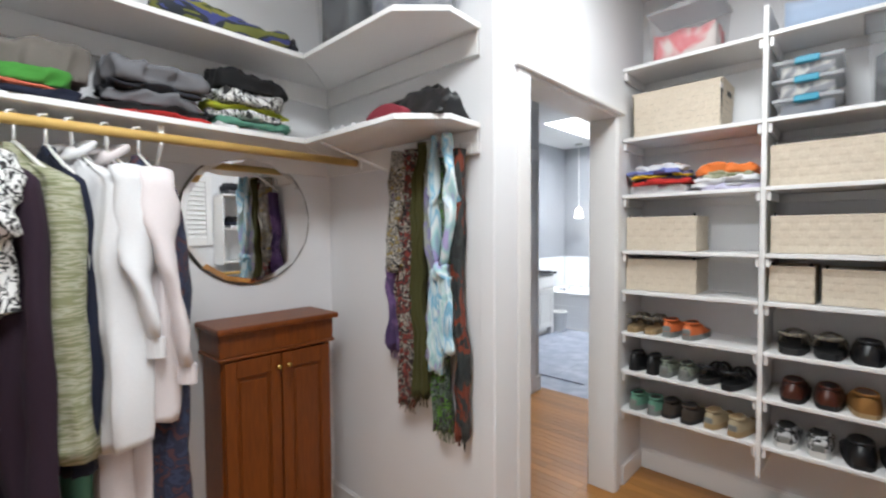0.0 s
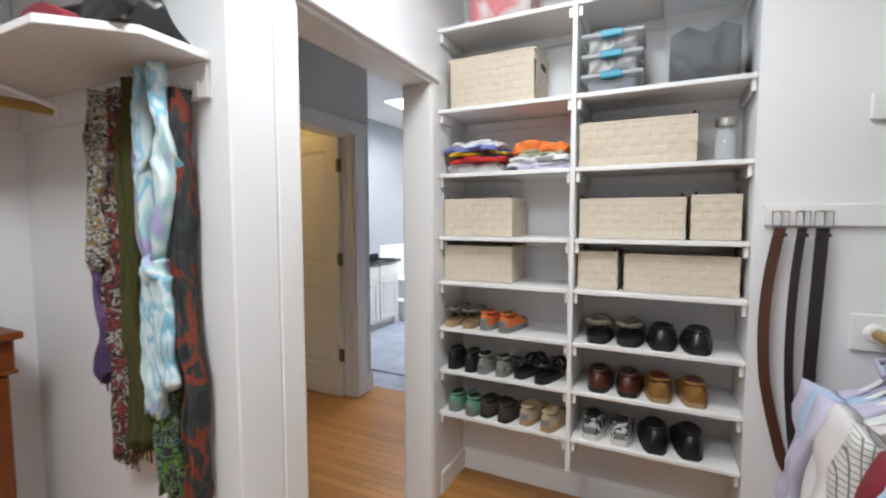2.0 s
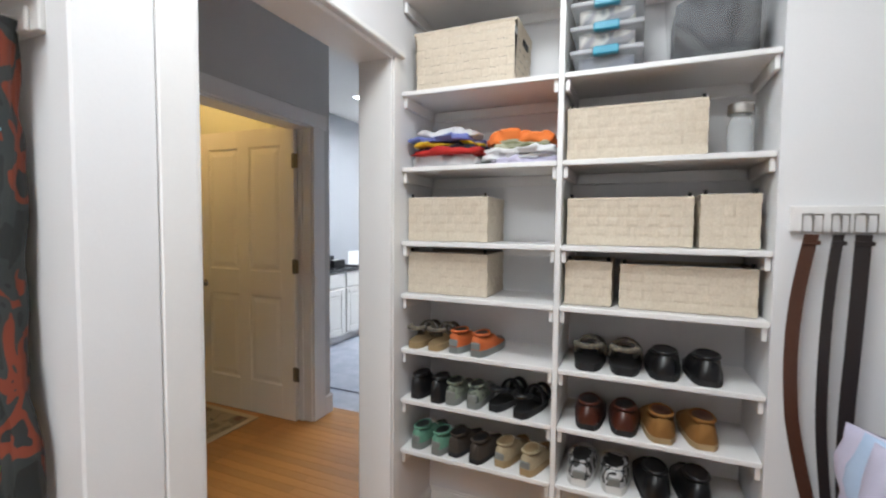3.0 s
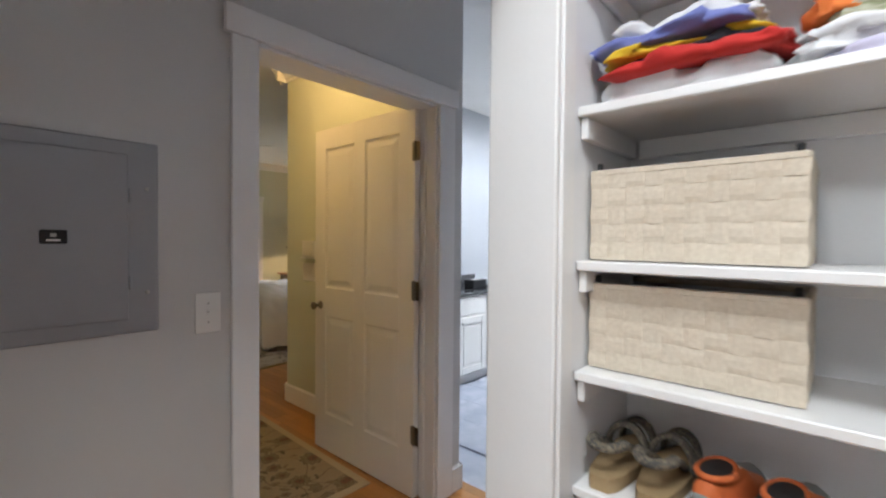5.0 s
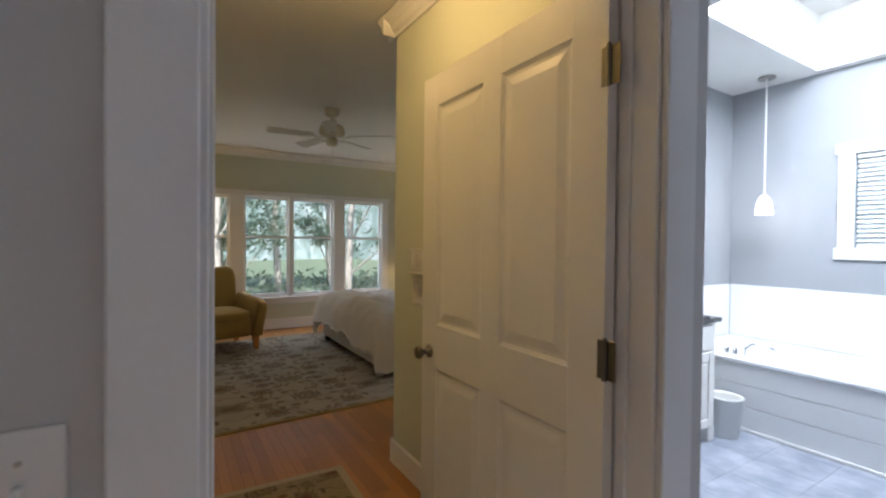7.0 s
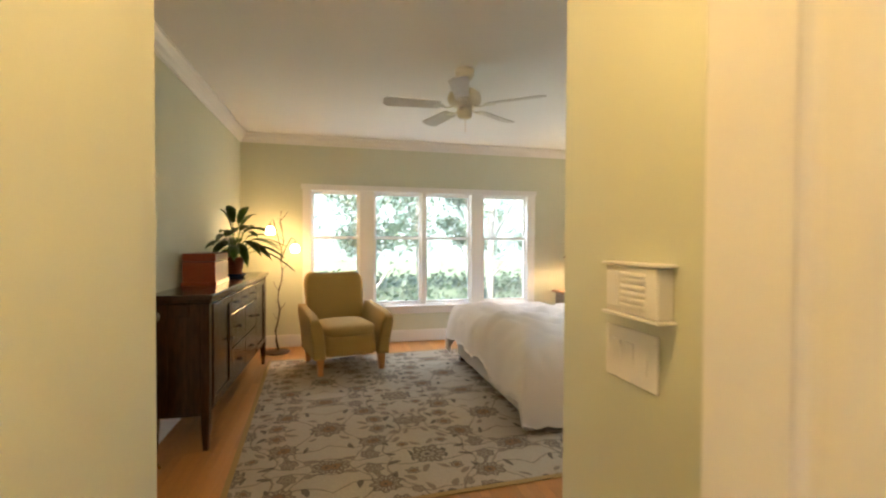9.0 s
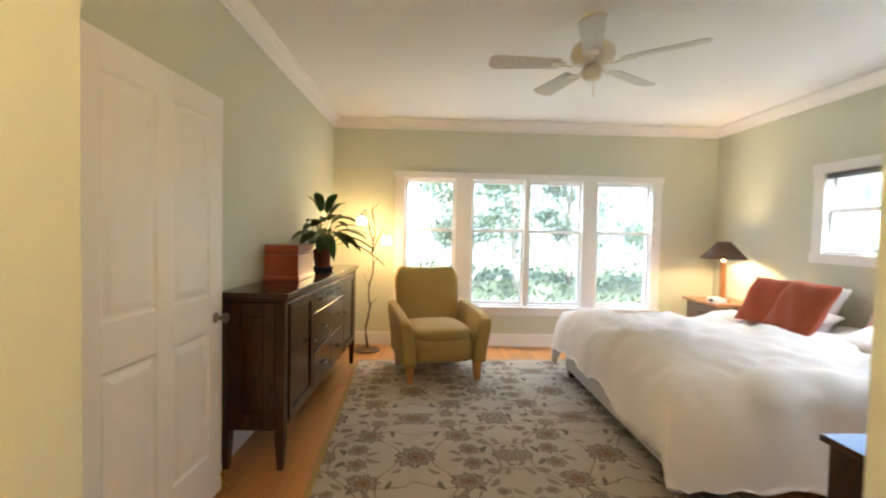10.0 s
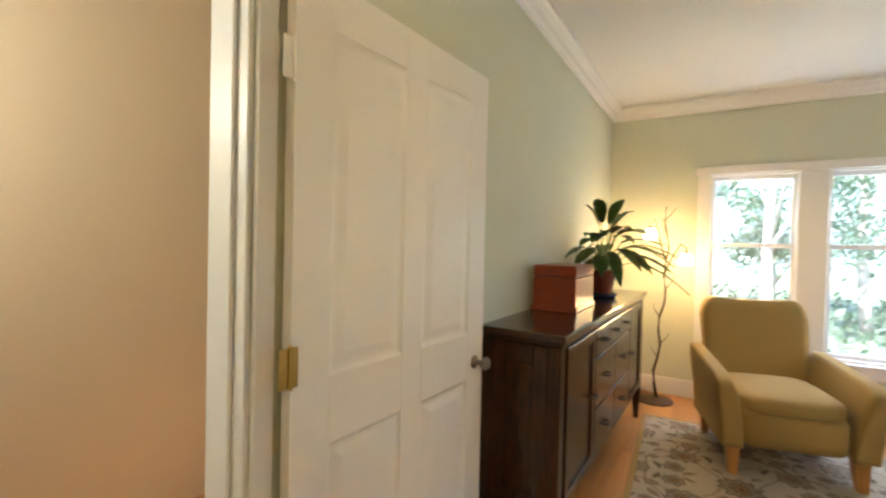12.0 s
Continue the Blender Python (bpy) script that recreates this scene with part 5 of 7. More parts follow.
def panel_door(label, at, rz, width, side, hinge_mat):
    """Hinged at its origin, along its own +x; side is the y sign of the face with the hinges."""
    d = thing("door", label, "door", at, rz)
    W, Ht, t = width, 2.03, 0.035
    part("core", boxed(0.004, W - 0.004, -t / 2 + 0.007, t / 2 - 0.007, 0.004, Ht - 0.004), M_DOOR, d)
    cols = ((0.115, W / 2 - 0.05), (W / 2 + 0.05, W - 0.115))
    rows = ((0.235, 0.86), (1.035, 1.905))
    for a, b in ((0, 0.115), (W / 2 - 0.05, W / 2 + 0.05), (W - 0.115, W)):
        part("stile", boxed(a, b, -t / 2, t / 2, 0, Ht, 0.0006), M_DOOR, d)
    for a, b in cols:
        for c, e in ((0, 0.235), (0.86, 1.035), (1.905, Ht)):
            part("rail", boxed(a + 0.0002, b - 0.0002, -t / 2 + 0.0001, t / 2 - 0.0001, c, e, 0.0004), M_DOOR, d)
        for c, e in rows:
            bm = bmesh.new()
            for s in (-1, 1):
                o, m = t / 2 - 0.0065, t / 2 - 0.0012
                ring = lambda i, y: [bm.verts.new(q) for q in ((a + i, s * y, c + i), (b - i, s * y, c + i), (b - i, s * y, e - i), (a + i, s * y, e - i))]
                r0, r1, r2, r3 = ring(0.001, t / 2 - 0.001), ring(0.013, o - 0.001), ring(0.020, o - 0.001), ring(0.052, m)
                for p, q in ((r0, r1), (r1, r2), (r2, r3)):
                    for j in range(4):
                        bm.faces.new((p[j], p[(j + 1) % 4], q[(j + 1) % 4], q[j]))
                bm.faces.new(r3)
            bmesh.ops.recalc_face_normals(bm, faces=bm.faces)
            part("panel", bm, M_DOOR, d)
    for z in (0.33, 1.08, 1.795):
        bm = bmesh.new()
        box(bm, -0.001, 0.020, side * t / 2 - 0.0015, side * t / 2 + 0.0015, z - 0.048, z + 0.048, 0.001)
        box(bm, -0.034, -0.006, side * t / 2 - 0.0025, side * t / 2 + 0.0005, z - 0.048, z + 0.048, 0.001)
        lathe([(0.0065, -0.05), (0.0065, 0.05), (0.004, 0.054)], 10, bm, (-0.004, side * (t / 2 + 0.003), z))
        painted = hinge_mat is M_BRASS and z > 1.7
        part("hinge", bm, M_PLATE if painted else hinge_mat, d, "hinge painted over in cream" if painted else "metal butt hinge")
    for s in (-1, 1):
        bm = lathe([(0.026, 0), (0.026, 0.004), (0.012, 0.010), (0.010, 0.030), (0.020, 0.038), (0.026, 0.050), (0.022, 0.060), (0.003, 0.064)], 20)
        bm.transform(Matrix.Translation((W - 0.062, s * t / 2, 0.92)) @ Matrix.Rotation(radians(-90 * s), 4, 'X'))
        part("knob", bm, M_DARKSTEEL, d, "antique nickel knob", True)
    return d


panel_door("white four-panel door standing open into the vestibule", (-2.05, 3.480, 0.006), 180, 0.915, 1, M_DARKSTEEL)
ld = panel_door("white four-panel entry door opened flat along the wall", (-4.566, 1.873, 0.012), 176.5, 0.902, -1, M_BRASS)
part("kick_stop", tube([(0.882, -0.03, 0.10), (0.887, -0.035, 0.05), (0.897, -0.06, 0.0)], 0.008, 8), M_BRASS, ld, "brass kick-down stop")


def door_frame(name, axis, face_a, face_b, o0, o1, top, wl, wr, head_over=0.022, side_a=True, side_b=True, stop=None):
    """Jamb lining and flat casing round an opening o0..o1 in a wall from face_a to face_b (face_a < face_b)."""
    def b(bm, u0, u1, v0, v1, z0, z1, bev=0.003):
        box(bm, u0, u1, v0, v1, z0, z1, bev) if axis == "x" else box(bm, v0, v1, u0, u1, z0, z1, bev)
    bm = bmesh.new()
    b(bm, face_a - 0.001, face_b + 0.001, o0 - 0.0005, o0 + 0.015, 0, top)
    b(bm, face_a - 0.001, face_b + 0.001, o1 - 0.015, o1 + 0.0005, 0, top)
    b(bm, face_a - 0.001, face_b + 0.001, o0 + 0.015, o1 - 0.015, top - 0.016, top)
    mid = (face_a + face_b) / 2
    s0, s1 = stop or (mid - 0.016, mid + 0.016)
    b(bm, s0, s1, o0 + 0.015, o0 + 0.026, 0, top - 0.016)
    b(bm, s0, s1, o1 - 0.026, o1 - 0.015, 0, top - 0.016)
    structure(name + "_jamb", bm, M_TRIM, "white painted door jamb with a stop", "door jamb")
    for tag, face, s, on in (("near", face_b, 1, side_b), ("far", face_a, -1, side_a)):
        if not on:
            continue
        u0, u1 = sorted((face + s * 0.0015, face + s * 0.019))
        bm = bmesh.new()
        b(bm, u0, u1, o0 - wl, o0 + 0.004, 0, top - 0.004)
        b(bm, u0, u1, o1 - 0.004, o1 + wr, 0, top - 0.004)
        structure(name + "_casing_" + tag, bm, M_TRIM, "white painted flat door casing", "door casing")
        u0, u1 = sorted((face + s * 0.0015, face + s * 0.024))
        bm = bmesh.new()
        b(bm, u0, u1, o0 - wl - head_over, o1 + wr + head_over, top - 0.003, top + 0.092)
        structure(name + "_head_" + tag, bm, M_TRIM, "white painted flat head casing", "door casing")


door_frame("trim_bedroom_door", "x", HX0 - 0.16, HX0, 2.585, 3.525, 2.034, 0.087, 0.115)
door_frame("trim_entry_door", "y", BY0 - 0.13, BY0, -4.50, -3.56, 2.05, 0.0, 0.09, head_over=0.0, side_b=False, stop=(BY0 - 0.129, BY0 - 0.04))
structure("trim_entry_door_edge", boxed(-4.553, -4.4985, BY0 + 0.0015, BY0 + 0.018, 0, 2.05, 0.003), M_TRIM, "white painted narrow door casing", "door casing")

# ---------- hall ----------
pb = thing("electrical_panel", "blue-grey painted breaker panel set in the hall wall", "electrical panel", (HX0, 2.043, 1.35))
part("frame", boxed(0.001, 0.012, -0.25, 0.242, -0.277, 0.275, 0.004), M_PANELBOX, pb)
part("door", boxed(0.0125, 0.020, -0.19, 0.165, -0.235, 0.236, 0.003), M_PANELBOX, pb)
for z in (-0.13, 0.12):
    part("hinge", boxed(0.0125, 0.024, 0.166, 0.172, z - 0.02, z + 0.02, 0.002), M_PANELBOX, pb)
for z in (-0.16, 0.14):
    part("screw", lathe([(0.006, 0), (0.005, 0.003), (0.001, 0.004)], 10, centre=(0, 0, 0)), M_STEEL, pb).matrix_basis = pose(0.0125, 0.212, z, 0, 90, 0)
lt = part("latch", boxed(0.0205, 0.026, -0.025, 0.030, -0.018, 0.018, 0.003), M_BLACK, pb, "black plastic latch with a small label")
part("label_bar", boxed(0.0262, 0.0266, -0.012, 0.016, -0.011, -0.006), M_PLATE, lt)
part("label_bar", boxed(0.0262, 0.0268, -0.004, 0.008, 0.0, 0.009), M_STEEL, lt)


def switch_plate(name, label, at, rz, w, h, toggles):
    p = thing(name, label, "light switch", at, rz)
    part("plate", boxed(-w / 2, w / 2, -0.007, -0.0005, -h / 2, h / 2, 0.003, 2), M_PLATE, p)
    for i in range(toggles):
        if toggles > 1:
            x = (i - (toggles - 1) / 2) * 0.052
            bm = grid_box(0.034, 1, 1, 1, 1, 4, lambda q, x=x, s=1 if i < 2 else -1: Vector((x + q.x, -0.0068 - (0.5 - q.y) * (0.0025 + s * 0.005 * (q.z - 0.45)), -0.034 + 0.068 * q.z)))
            part("rocker", bm, M_PLATE, p)
            continue
        x = (i - (toggles - 1) / 2) * 0.046
        part("slot", boxed(x - 0.006, x + 0.006, -0.0085, -0.0068, -0.013, 0.013, 0.001), M_PLATE, p)
        bm = boxed(x - 0.0045, x + 0.0045, -0.020, -0.006, 0.000, 0.010, 0.002)
        part("toggle", bm, M_PLATE, p)
        for z in (-0.03, 0.03):
            bm = lathe([(0.0035, 0), (0.003, 0.0012), (0.0005, 0.0014)], 8)
            bm.transform(Matrix.Translation((x, -0.007, z)) @ Matrix.Rotation(radians(90), 4, 'X'))
            part("screw", bm, M_STEEL, p)
    return p


switch_plate("light_switch", "white plastic toggle switch plate on the grey wall", (HX0, 2.4265, 1.108), 90, 0.078, 0.130, 1)
baseboard("baseboard", HX0 + 0.001, HX0 + 0.015, HY0, 2.478, 0.14)
baseboard("baseboard", HX0 + 0.001, HX0 + 0.015, 3.642, HYE, 0.14)
baseboard("baseboard", HX0 - 0.1, HX0 + 0.014, HYE + 0.0005, HYE + 0.014, 0.14)

# ---------- vestibule ----------
baseboard("baseboard", VX, HX0 - 0.18, VY1 - 0.016, VY1 - 0.001, 0.15)
baseboard("baseboard", VX - 0.016, VX - 0.001, VY1 - 0.016, BY1, 0.15)
baseboard("baseboard", VSX, HX0 - 0.18, VY0 + 0.001, VY0 + 0.016, 0.15)
switch_plate("light_switch", "white triple rocker switch plate on the cream wall", (-3.49, VY1, 1.090), 0, 0.205, 0.140, 3)
ch = thing("door_chime", "white louvred door chime box above the switches", "door chime", (-3.44, VY1 - 0.001, 1.265))
part("box", boxed(-0.098, 0.098, -0.045, 0, -0.060, 0.060, 0.004), M_PLATE, ch)
part("cap", boxed(-0.108, 0.108, -0.052, 0, 0.0605, 0.068, 0.002), M_PLATE, ch)
part("cap", boxed(-0.108, 0.108, -0.052, 0, -0.068, -0.0605, 0.002), M_PLATE, ch)
part("side_panel", boxed(-0.085, -0.045, -0.050, -0.0455, -0.045, 0.045, 0.002), M_PLATE, ch)
for k in range(6):
    part("louvre", boxed(-0.03, 0.06, -0.052, -0.0455, -0.043 + 0.0155 * k, -0.033 + 0.0155 * k, 0.002), M_PLATE, ch)
vl = thing("ceiling_lamp", "small frosted glass ceiling lamp in the vestibule", "ceiling lamp", (-3.0, 3.12, H_R))
part("base", lathe([(0.07, -0.03), (0.075, -0.02), (0.075, -0.001)], 24), M_STEEL, vl)


def rug_material(name, ground, taupe, dark, accent, cell):
    """Mirrored floral carpet: scalloped blossoms, small leaves and winding stems in a repeating cell."""
    mat = bpy.data.materials.new(name)
    mat.use_nodes = True
    n, l = mat.node_tree.nodes, mat.node_tree.links
    b = n["Principled BSDF"]
    b.inputs["Roughness"].default_value = 0.95
    b.inputs["Sheen Weight"].default_value = 0.02
    co = n.new("ShaderNodeTexCoord")
    warp = n.new("ShaderNodeTexNoise")
    warp.inputs["Scale"].default_value, warp.inputs["Detail"].default_value = 9.0 / cell * 0.55, 3
    l.new(co.outputs["Object"], warp.inputs["Vector"])
    add = n.new("ShaderNodeMixRGB")
    add.blend_type = 'ADD'
    add.inputs[0].default_value = 0.06 * cell / 0.55
    l.new(co.outputs["Object"], add.inputs[1])
    l.new(warp.outputs["Color"], add.inputs[2])
    sep = n.new("ShaderNodeSeparateXYZ")
    l.new(add.outputs[0], sep.inputs[0])

    def m(op, a, c=None, d=None):
        q = n.new("ShaderNodeMath")
        q.operation = op
        for i, v in enumerate((a, c, d)):
            if v is None:
                continue
            if isinstance(v, (int, float)):
                q.inputs[i].default_value = v
            else:
                l.new(v, q.inputs[i])
        return q.outputs[0]
    u = m('DIVIDE', m('PINGPONG', sep.outputs[0], cell), cell)
    v = m('DIVIDE', m('PINGPONG', sep.outputs[1], cell * 1.08), cell)
    colour = None

    def over(fac, c, strength):
        nonlocal colour
        mx = n.new("ShaderNodeMix")
        mx.data_type = 'RGBA'
        l.new(m('MULTIPLY', fac, strength), mx.inputs[0])
        if colour is None:
            mx.inputs[6].default_value = (*ground, 1)
        else:
            l.new(colour, mx.inputs[6])
        mx.inputs[7].default_value = (*c, 1)
        colour = mx.outputs[2]

    def local(cx, cy):
        return m('SUBTRACT', u, cx), m('SUBTRACT', v, cy)

    def stem(at, amp, wave, phase, swap=False):
        p, q = (v, u) if swap else (u, v)
        y = m('ADD', m('MULTIPLY', m('SINE', m('MULTIPLY_ADD', p, wave, phase)), amp), at)
        over(m('LESS_THAN', m('ABSOLUTE', m('SUBTRACT', q, y)), 0.011), taupe, 0.8)

    def leaf(cx, cy, ang, ln, w, c, k=0.85):
        x, y = local(cx, cy)
        ca, sa = math.cos(ang), math.sin(ang)
        p = m('ADD', m('MULTIPLY', x, ca), m('MULTIPLY', y, sa))
        q = m('SUBTRACT', m('MULTIPLY', y, ca), m('MULTIPLY', x, sa))
        q = m('ADD', q, m('MULTIPLY', m('MULTIPLY', p, p), 2.2))
        e = m('ADD', m('POWER', m('ABSOLUTE', m('DIVIDE', p, ln)), 1.6), m('POWER', m('ABSOLUTE', m('DIVIDE', q, w)), 1.6))
        over(m('LESS_THAN', e, 1.0), c, k)

    def blossom(cx, cy, size, petals, turn_, core):
        x, y = local(cx, cy)
        rad = m('SQRT', m('ADD', m('MULTIPLY', x, x), m('MULTIPLY', y, y)))
        ang = m('ADD', m('ARCTAN2', y, x), turn_)
        lobe = m('COSINE', m('MULTIPLY', ang, petals))
        k = m('DIVIDE', rad, m('MULTIPLY_ADD', lobe, 0.12 * size, size))
        over(m('LESS_THAN', k, 1.0), dark, 0.75)
        over(m('LESS_THAN', k, 0.90), taupe, 0.95)
        rays = m('GREATER_THAN', m('COSINE', m('MULTIPLY', ang, petals * 2)), 0.55)
        over(m('MULTIPLY', rays, m('LESS_THAN', m('ABSOLUTE', m('SUBTRACT', k, 0.66)), 0.17)), ground, 0.8)
        over(m('LESS_THAN', m('ABSOLUTE', m('SUBTRACT', k, 0.44)), 0.05), dark, 0.6)
        over(m('LESS_THAN', k, 0.40), core, 0.9)
        over(m('LESS_THAN', k, 0.15), dark, 0.85)
    stem(0.34, 0.16, 5.2, 0.4)
    stem(0.78, 0.12, 6.1, 2.0)
    stem(0.56, 0.17, 4.6, 1.1, True)
    stem(0.12, 0.06, 7.0, 0.0, True)
    for cx, cy, ang, ln, w, c in ((0.30, 0.10, 0.7, 0.085, 0.034, taupe), (0.46, 0.30, 2.3, 0.09, 0.036, taupe), (0.10, 0.42, 1.2, 0.075, 0.03, dark), (0.66, 0.12, 2.7, 0.08, 0.032, taupe),
                                  (0.86, 0.30, 0.5, 0.085, 0.034, dark), (0.60, 0.44, 1.0, 0.07, 0.028, taupe), (0.28, 0.62, 2.6, 0.085, 0.032, taupe), (0.44, 0.82, 0.3, 0.08, 0.03, dark),
                                  (0.14, 0.88, 1.9, 0.085, 0.034, taupe), (0.70, 0.90, 0.9, 0.075, 0.03, taupe), (0.92, 0.62, 2.2, 0.08, 0.032, taupe), (0.58, 0.66, 1.6, 0.05, 0.024, dark),
                                  (0.36, 0.44, 0.2, 0.05, 0.022, dark), (0.80, 0.06, 1.1, 0.05, 0.022, dark), (0.08, 0.20, 2.9, 0.05, 0.022, dark), (0.95, 0.93, 0.6, 0.06, 0.026, dark)):
        leaf(cx, cy, ang, ln, w, c)
    pale = tuple(0.5 * (g + t) for g, t in zip(ground, taupe))
    blossom(0.0, 0.0, 0.20, 8, 0.2, pale)
    blossom(0.50, 0.56, 0.155, 9, 0.5, accent)
    blossom(1.0, 1.08, 0.21, 10, 0.0, accent)
    blossom(0.16, 0.64, 0.10, 6, 0.3, pale)
    blossom(0.84, 0.46, 0.115, 7, 0.8, accent)
    blossom(0.32, 0.24, 0.075, 6, 0.1, accent)
    blossom(1.0, 0.08, 0.14, 8, 0.0, pale)
    blossom(0.0, 1.04, 0.15, 8, 0.4, accent)
    blossom(0.68, 0.26, 0.06, 5, 0.0, pale)
    wear = n.new("ShaderNodeTexNoise")
    wear.inputs["Scale"].default_value, wear.inputs["Detail"].default_value = 2.2, 4
    l.new(co.outputs["Object"], wear.inputs["Vector"])
    over(m('MULTIPLY', m('GREATER_THAN', wear.outputs["Fac"], 0.0), wear.outputs["Fac"]), taupe, 0.35)
    fine = n.new("ShaderNodeTexNoise")
    fine.inputs["Scale"].default_value, fine.inputs["Detail"].default_value = 150, 3
    l.new(co.outputs["Object"], fine.inputs["Vector"])
    hs = n.new("ShaderNodeHueSaturation")
    l.new(m('MULTIPLY_ADD', fine.outputs["Fac"], 0.7, 0.65), hs.inputs["Value"])
    l.new(colour, hs.inputs["Color"])
    l.new(hs.outputs[0], b.inputs["Base Color"])
    bp = n.new("ShaderNodeBump")
    bp.inputs["Strength"].default_value, bp.inputs["Distance"].default_value = 0.4, 0.004
    l.new(fine.outputs["Fac"], bp.inputs["Height"])
    l.new(bp.outputs[0], b.inputs["Normal"])
    return mat


M_RUGF = rug_material("grey_floral_rug", (0.42, 0.37, 0.285), (0.175, 0.14, 0.10), (0.045, 0.036, 0.025), (0.23, 0.12, 0.05), 0.56)
M_RUGB = material("tan_rug_border", (0.36, 0.25, 0.10), 0.95, grain=0.4, scale=150, bump=0.3, spot=0.2)
M_RUNF = rug_material("brown_floral_runner", (0.30, 0.25, 0.17), (0.16, 0.12, 0.07), (0.06, 0.05, 0.035), (0.16, 0.06, 0.04), 0.36)
M_RUNB = material("cream_rug_border", (0.46, 0.38, 0.25), 0.95, grain=0.4, scale=150, bump=0.3)


def rug(name, label, at, rz, sx, sy, field, border, bw, hgt=0.011):
    r = thing(name, label, "rug", at, rz)
    bm = grid_box(sx - 2 * bw, sy - 2 * bw, hgt, 40, 30, 1, lambda p: Vector((p.x, p.y, p.z + (0.0012 * math.sin(p.x * 9) * math.sin(p.y * 7) if p.z > 0 else 0))))
    part("field", bm, field, r)
    bm = bmesh.new()
    a, b = sx / 2, sy / 2
    for q in ((-a, a, -b, -b + bw), (-a, a, b - bw, b), (-a, -a + bw, -b + bw, b - bw), (a - bw, a, -b + bw, b - bw)):
        box(bm, *q, 0, hgt - 0.001, 0.003)
    part("border", bm, border, r, "plain woven border")
    return r


rug("floor_rug", "large grey floral wool rug beside the bed", (-6.38, 3.56, 0.0005), 3, 3.14, 2.44, M_RUGF, M_RUGB, 0.035)
rug("runner_rug", "small brown floral runner in the vestibule", (-3.15, 2.985, 0.0005), -1.5, 1.62, 0.90, M_RUNF, M_RUNB, 0.05, 0.009)

# ---------- crown moulding and bedroom baseboards ----------


def crown(name, p0, p1, inward, z=H_R):
    """Moulded profile from p0 to p1 in plan; inward is the unit direction into the room."""
    prof = ((0, -0.115), (0.012, -0.115), (0.016, -0.098), (0.030, -0.085), (0.042, -0.055), (0.066, -0.032), (0.082, -0.024), (0.088, -0.010), (0.088, -0.001), (0, -0.001))
    bm = bmesh.new()
    rings = [[bm.verts.new((p[0] + inward[0] * d, p[1] + inward[1] * d, z + h)) for d, h in prof] for p in (p0, p1)]
    k = len(prof)
    for j in range(k):
        bm.faces.new((rings[0][j], rings[0][(j + 1) % k], rings[1][(j + 1) % k], rings[1][j]))
    bm.faces.new(rings[0])
    bm.faces.new(rings[1][::-1])
    bmesh.ops.recalc_face_normals(bm, faces=bm.faces)
    return structure(name, bm, M_TRIM, "white painted crown moulding", "crown moulding")


crown("trim_crown_west", (BX0 + 0.001, BY0), (BX0 + 0.001, BY1), (1, 0))
crown("trim_crown_south", (BX0 + 0.002, BY0 + 0.001), (-3.45, BY0 + 0.001), (0, 1), H_R - 0.001)
crown("trim_crown_north", (BX0 + 0.002, BY1 - 0.001), (VX, BY1 - 0.001), (0, -1), H_R - 0.001)
crown("trim_crown_vestibule", (VX - 0.09, VY1 - 0.001), (HX0 - 0.161, VY1 - 0.001), (0, -1), H_R - 0.0015)
crown("trim_crown_east", (VX - 0.001, VY1 - 0.09), (VX - 0.001, BY1), (-1, 0), H_R - 0.0005)
baseboard("baseboard", BX0 + 0.001, BX0 + 0.017, BY0, BY1, 0.16)
baseboard("baseboard", BX0 + 0.018, -4.60, BY0 + 0.001, BY0 + 0.016, 0.16)
baseboard("baseboard", BX0 + 0.018, VX - 0.018, BY1 - 0.016, BY1 - 0.001, 0.16)

# ---------- windows ----------


def sash_window(name, axis, face, out, a0, a1, z0, z1, mid):
    """Double-hung sashes in an opening; out is the sign of the way outdoors."""
    w = thing(name, "white painted double-hung window looking onto trees", "window")
    w["kind"] = "structure"

    def b(bm, d0, d1, u0, u1, c, e, bev=0.002):
        lo, hi = sorted((face + out * d0, face + out * d1))
        box(bm, lo, hi, u0, u1, c, e, bev) if axis == "x" else box(bm, u0, u1, lo, hi, c, e, bev)
    bm = bmesh.new()
    for u0, u1, c, e in ((a0 + 0.0005, a0 + 0.02, z0, z1), (a1 - 0.02, a1 - 0.0005, z0, z1), (a0 + 0.02, a1 - 0.02, z1 - 0.02, z1), (a0 + 0.02, a1 - 0.02, z0, z0 + 0.02)):
        b(bm, 0.0, 0.15, u0, u1, c, e)
    part("window_frame", bm, M_TRIM, w)
    for nm, d, c, e in (("upper_sash", 0.07, mid - 0.018, z1 - 0.021), ("lower_sash", 0.035, z0 + 0.021, mid + 0.018)):
        bm = bmesh.new()
        r = 0.026
        for u0, u1, f, g in ((a0 + 0.021, a0 + 0.021 + r, c, e), (a1 - 0.021 - r, a1 - 0.021, c, e), (a0 + 0.021 + r, a1 - 0.021 - r, c, c + 0.034), (a0 + 0.021 + r, a1 - 0.021 - r, e - 0.034, e)):
            b(bm, d, d + 0.03, u0, u1, f, g)
        s = part(nm, bm, M_TRIM, w)
        bm = bmesh.new()
        b(bm, d + 0.012, d + 0.016, a0 + 0.021 + r, a1 - 0.021 - r, c + 0.034, e - 0.034, 0)
        p = part("pane", bm, M_PANE, s, "clear glass")
        p.visible_shadow = False
    return w


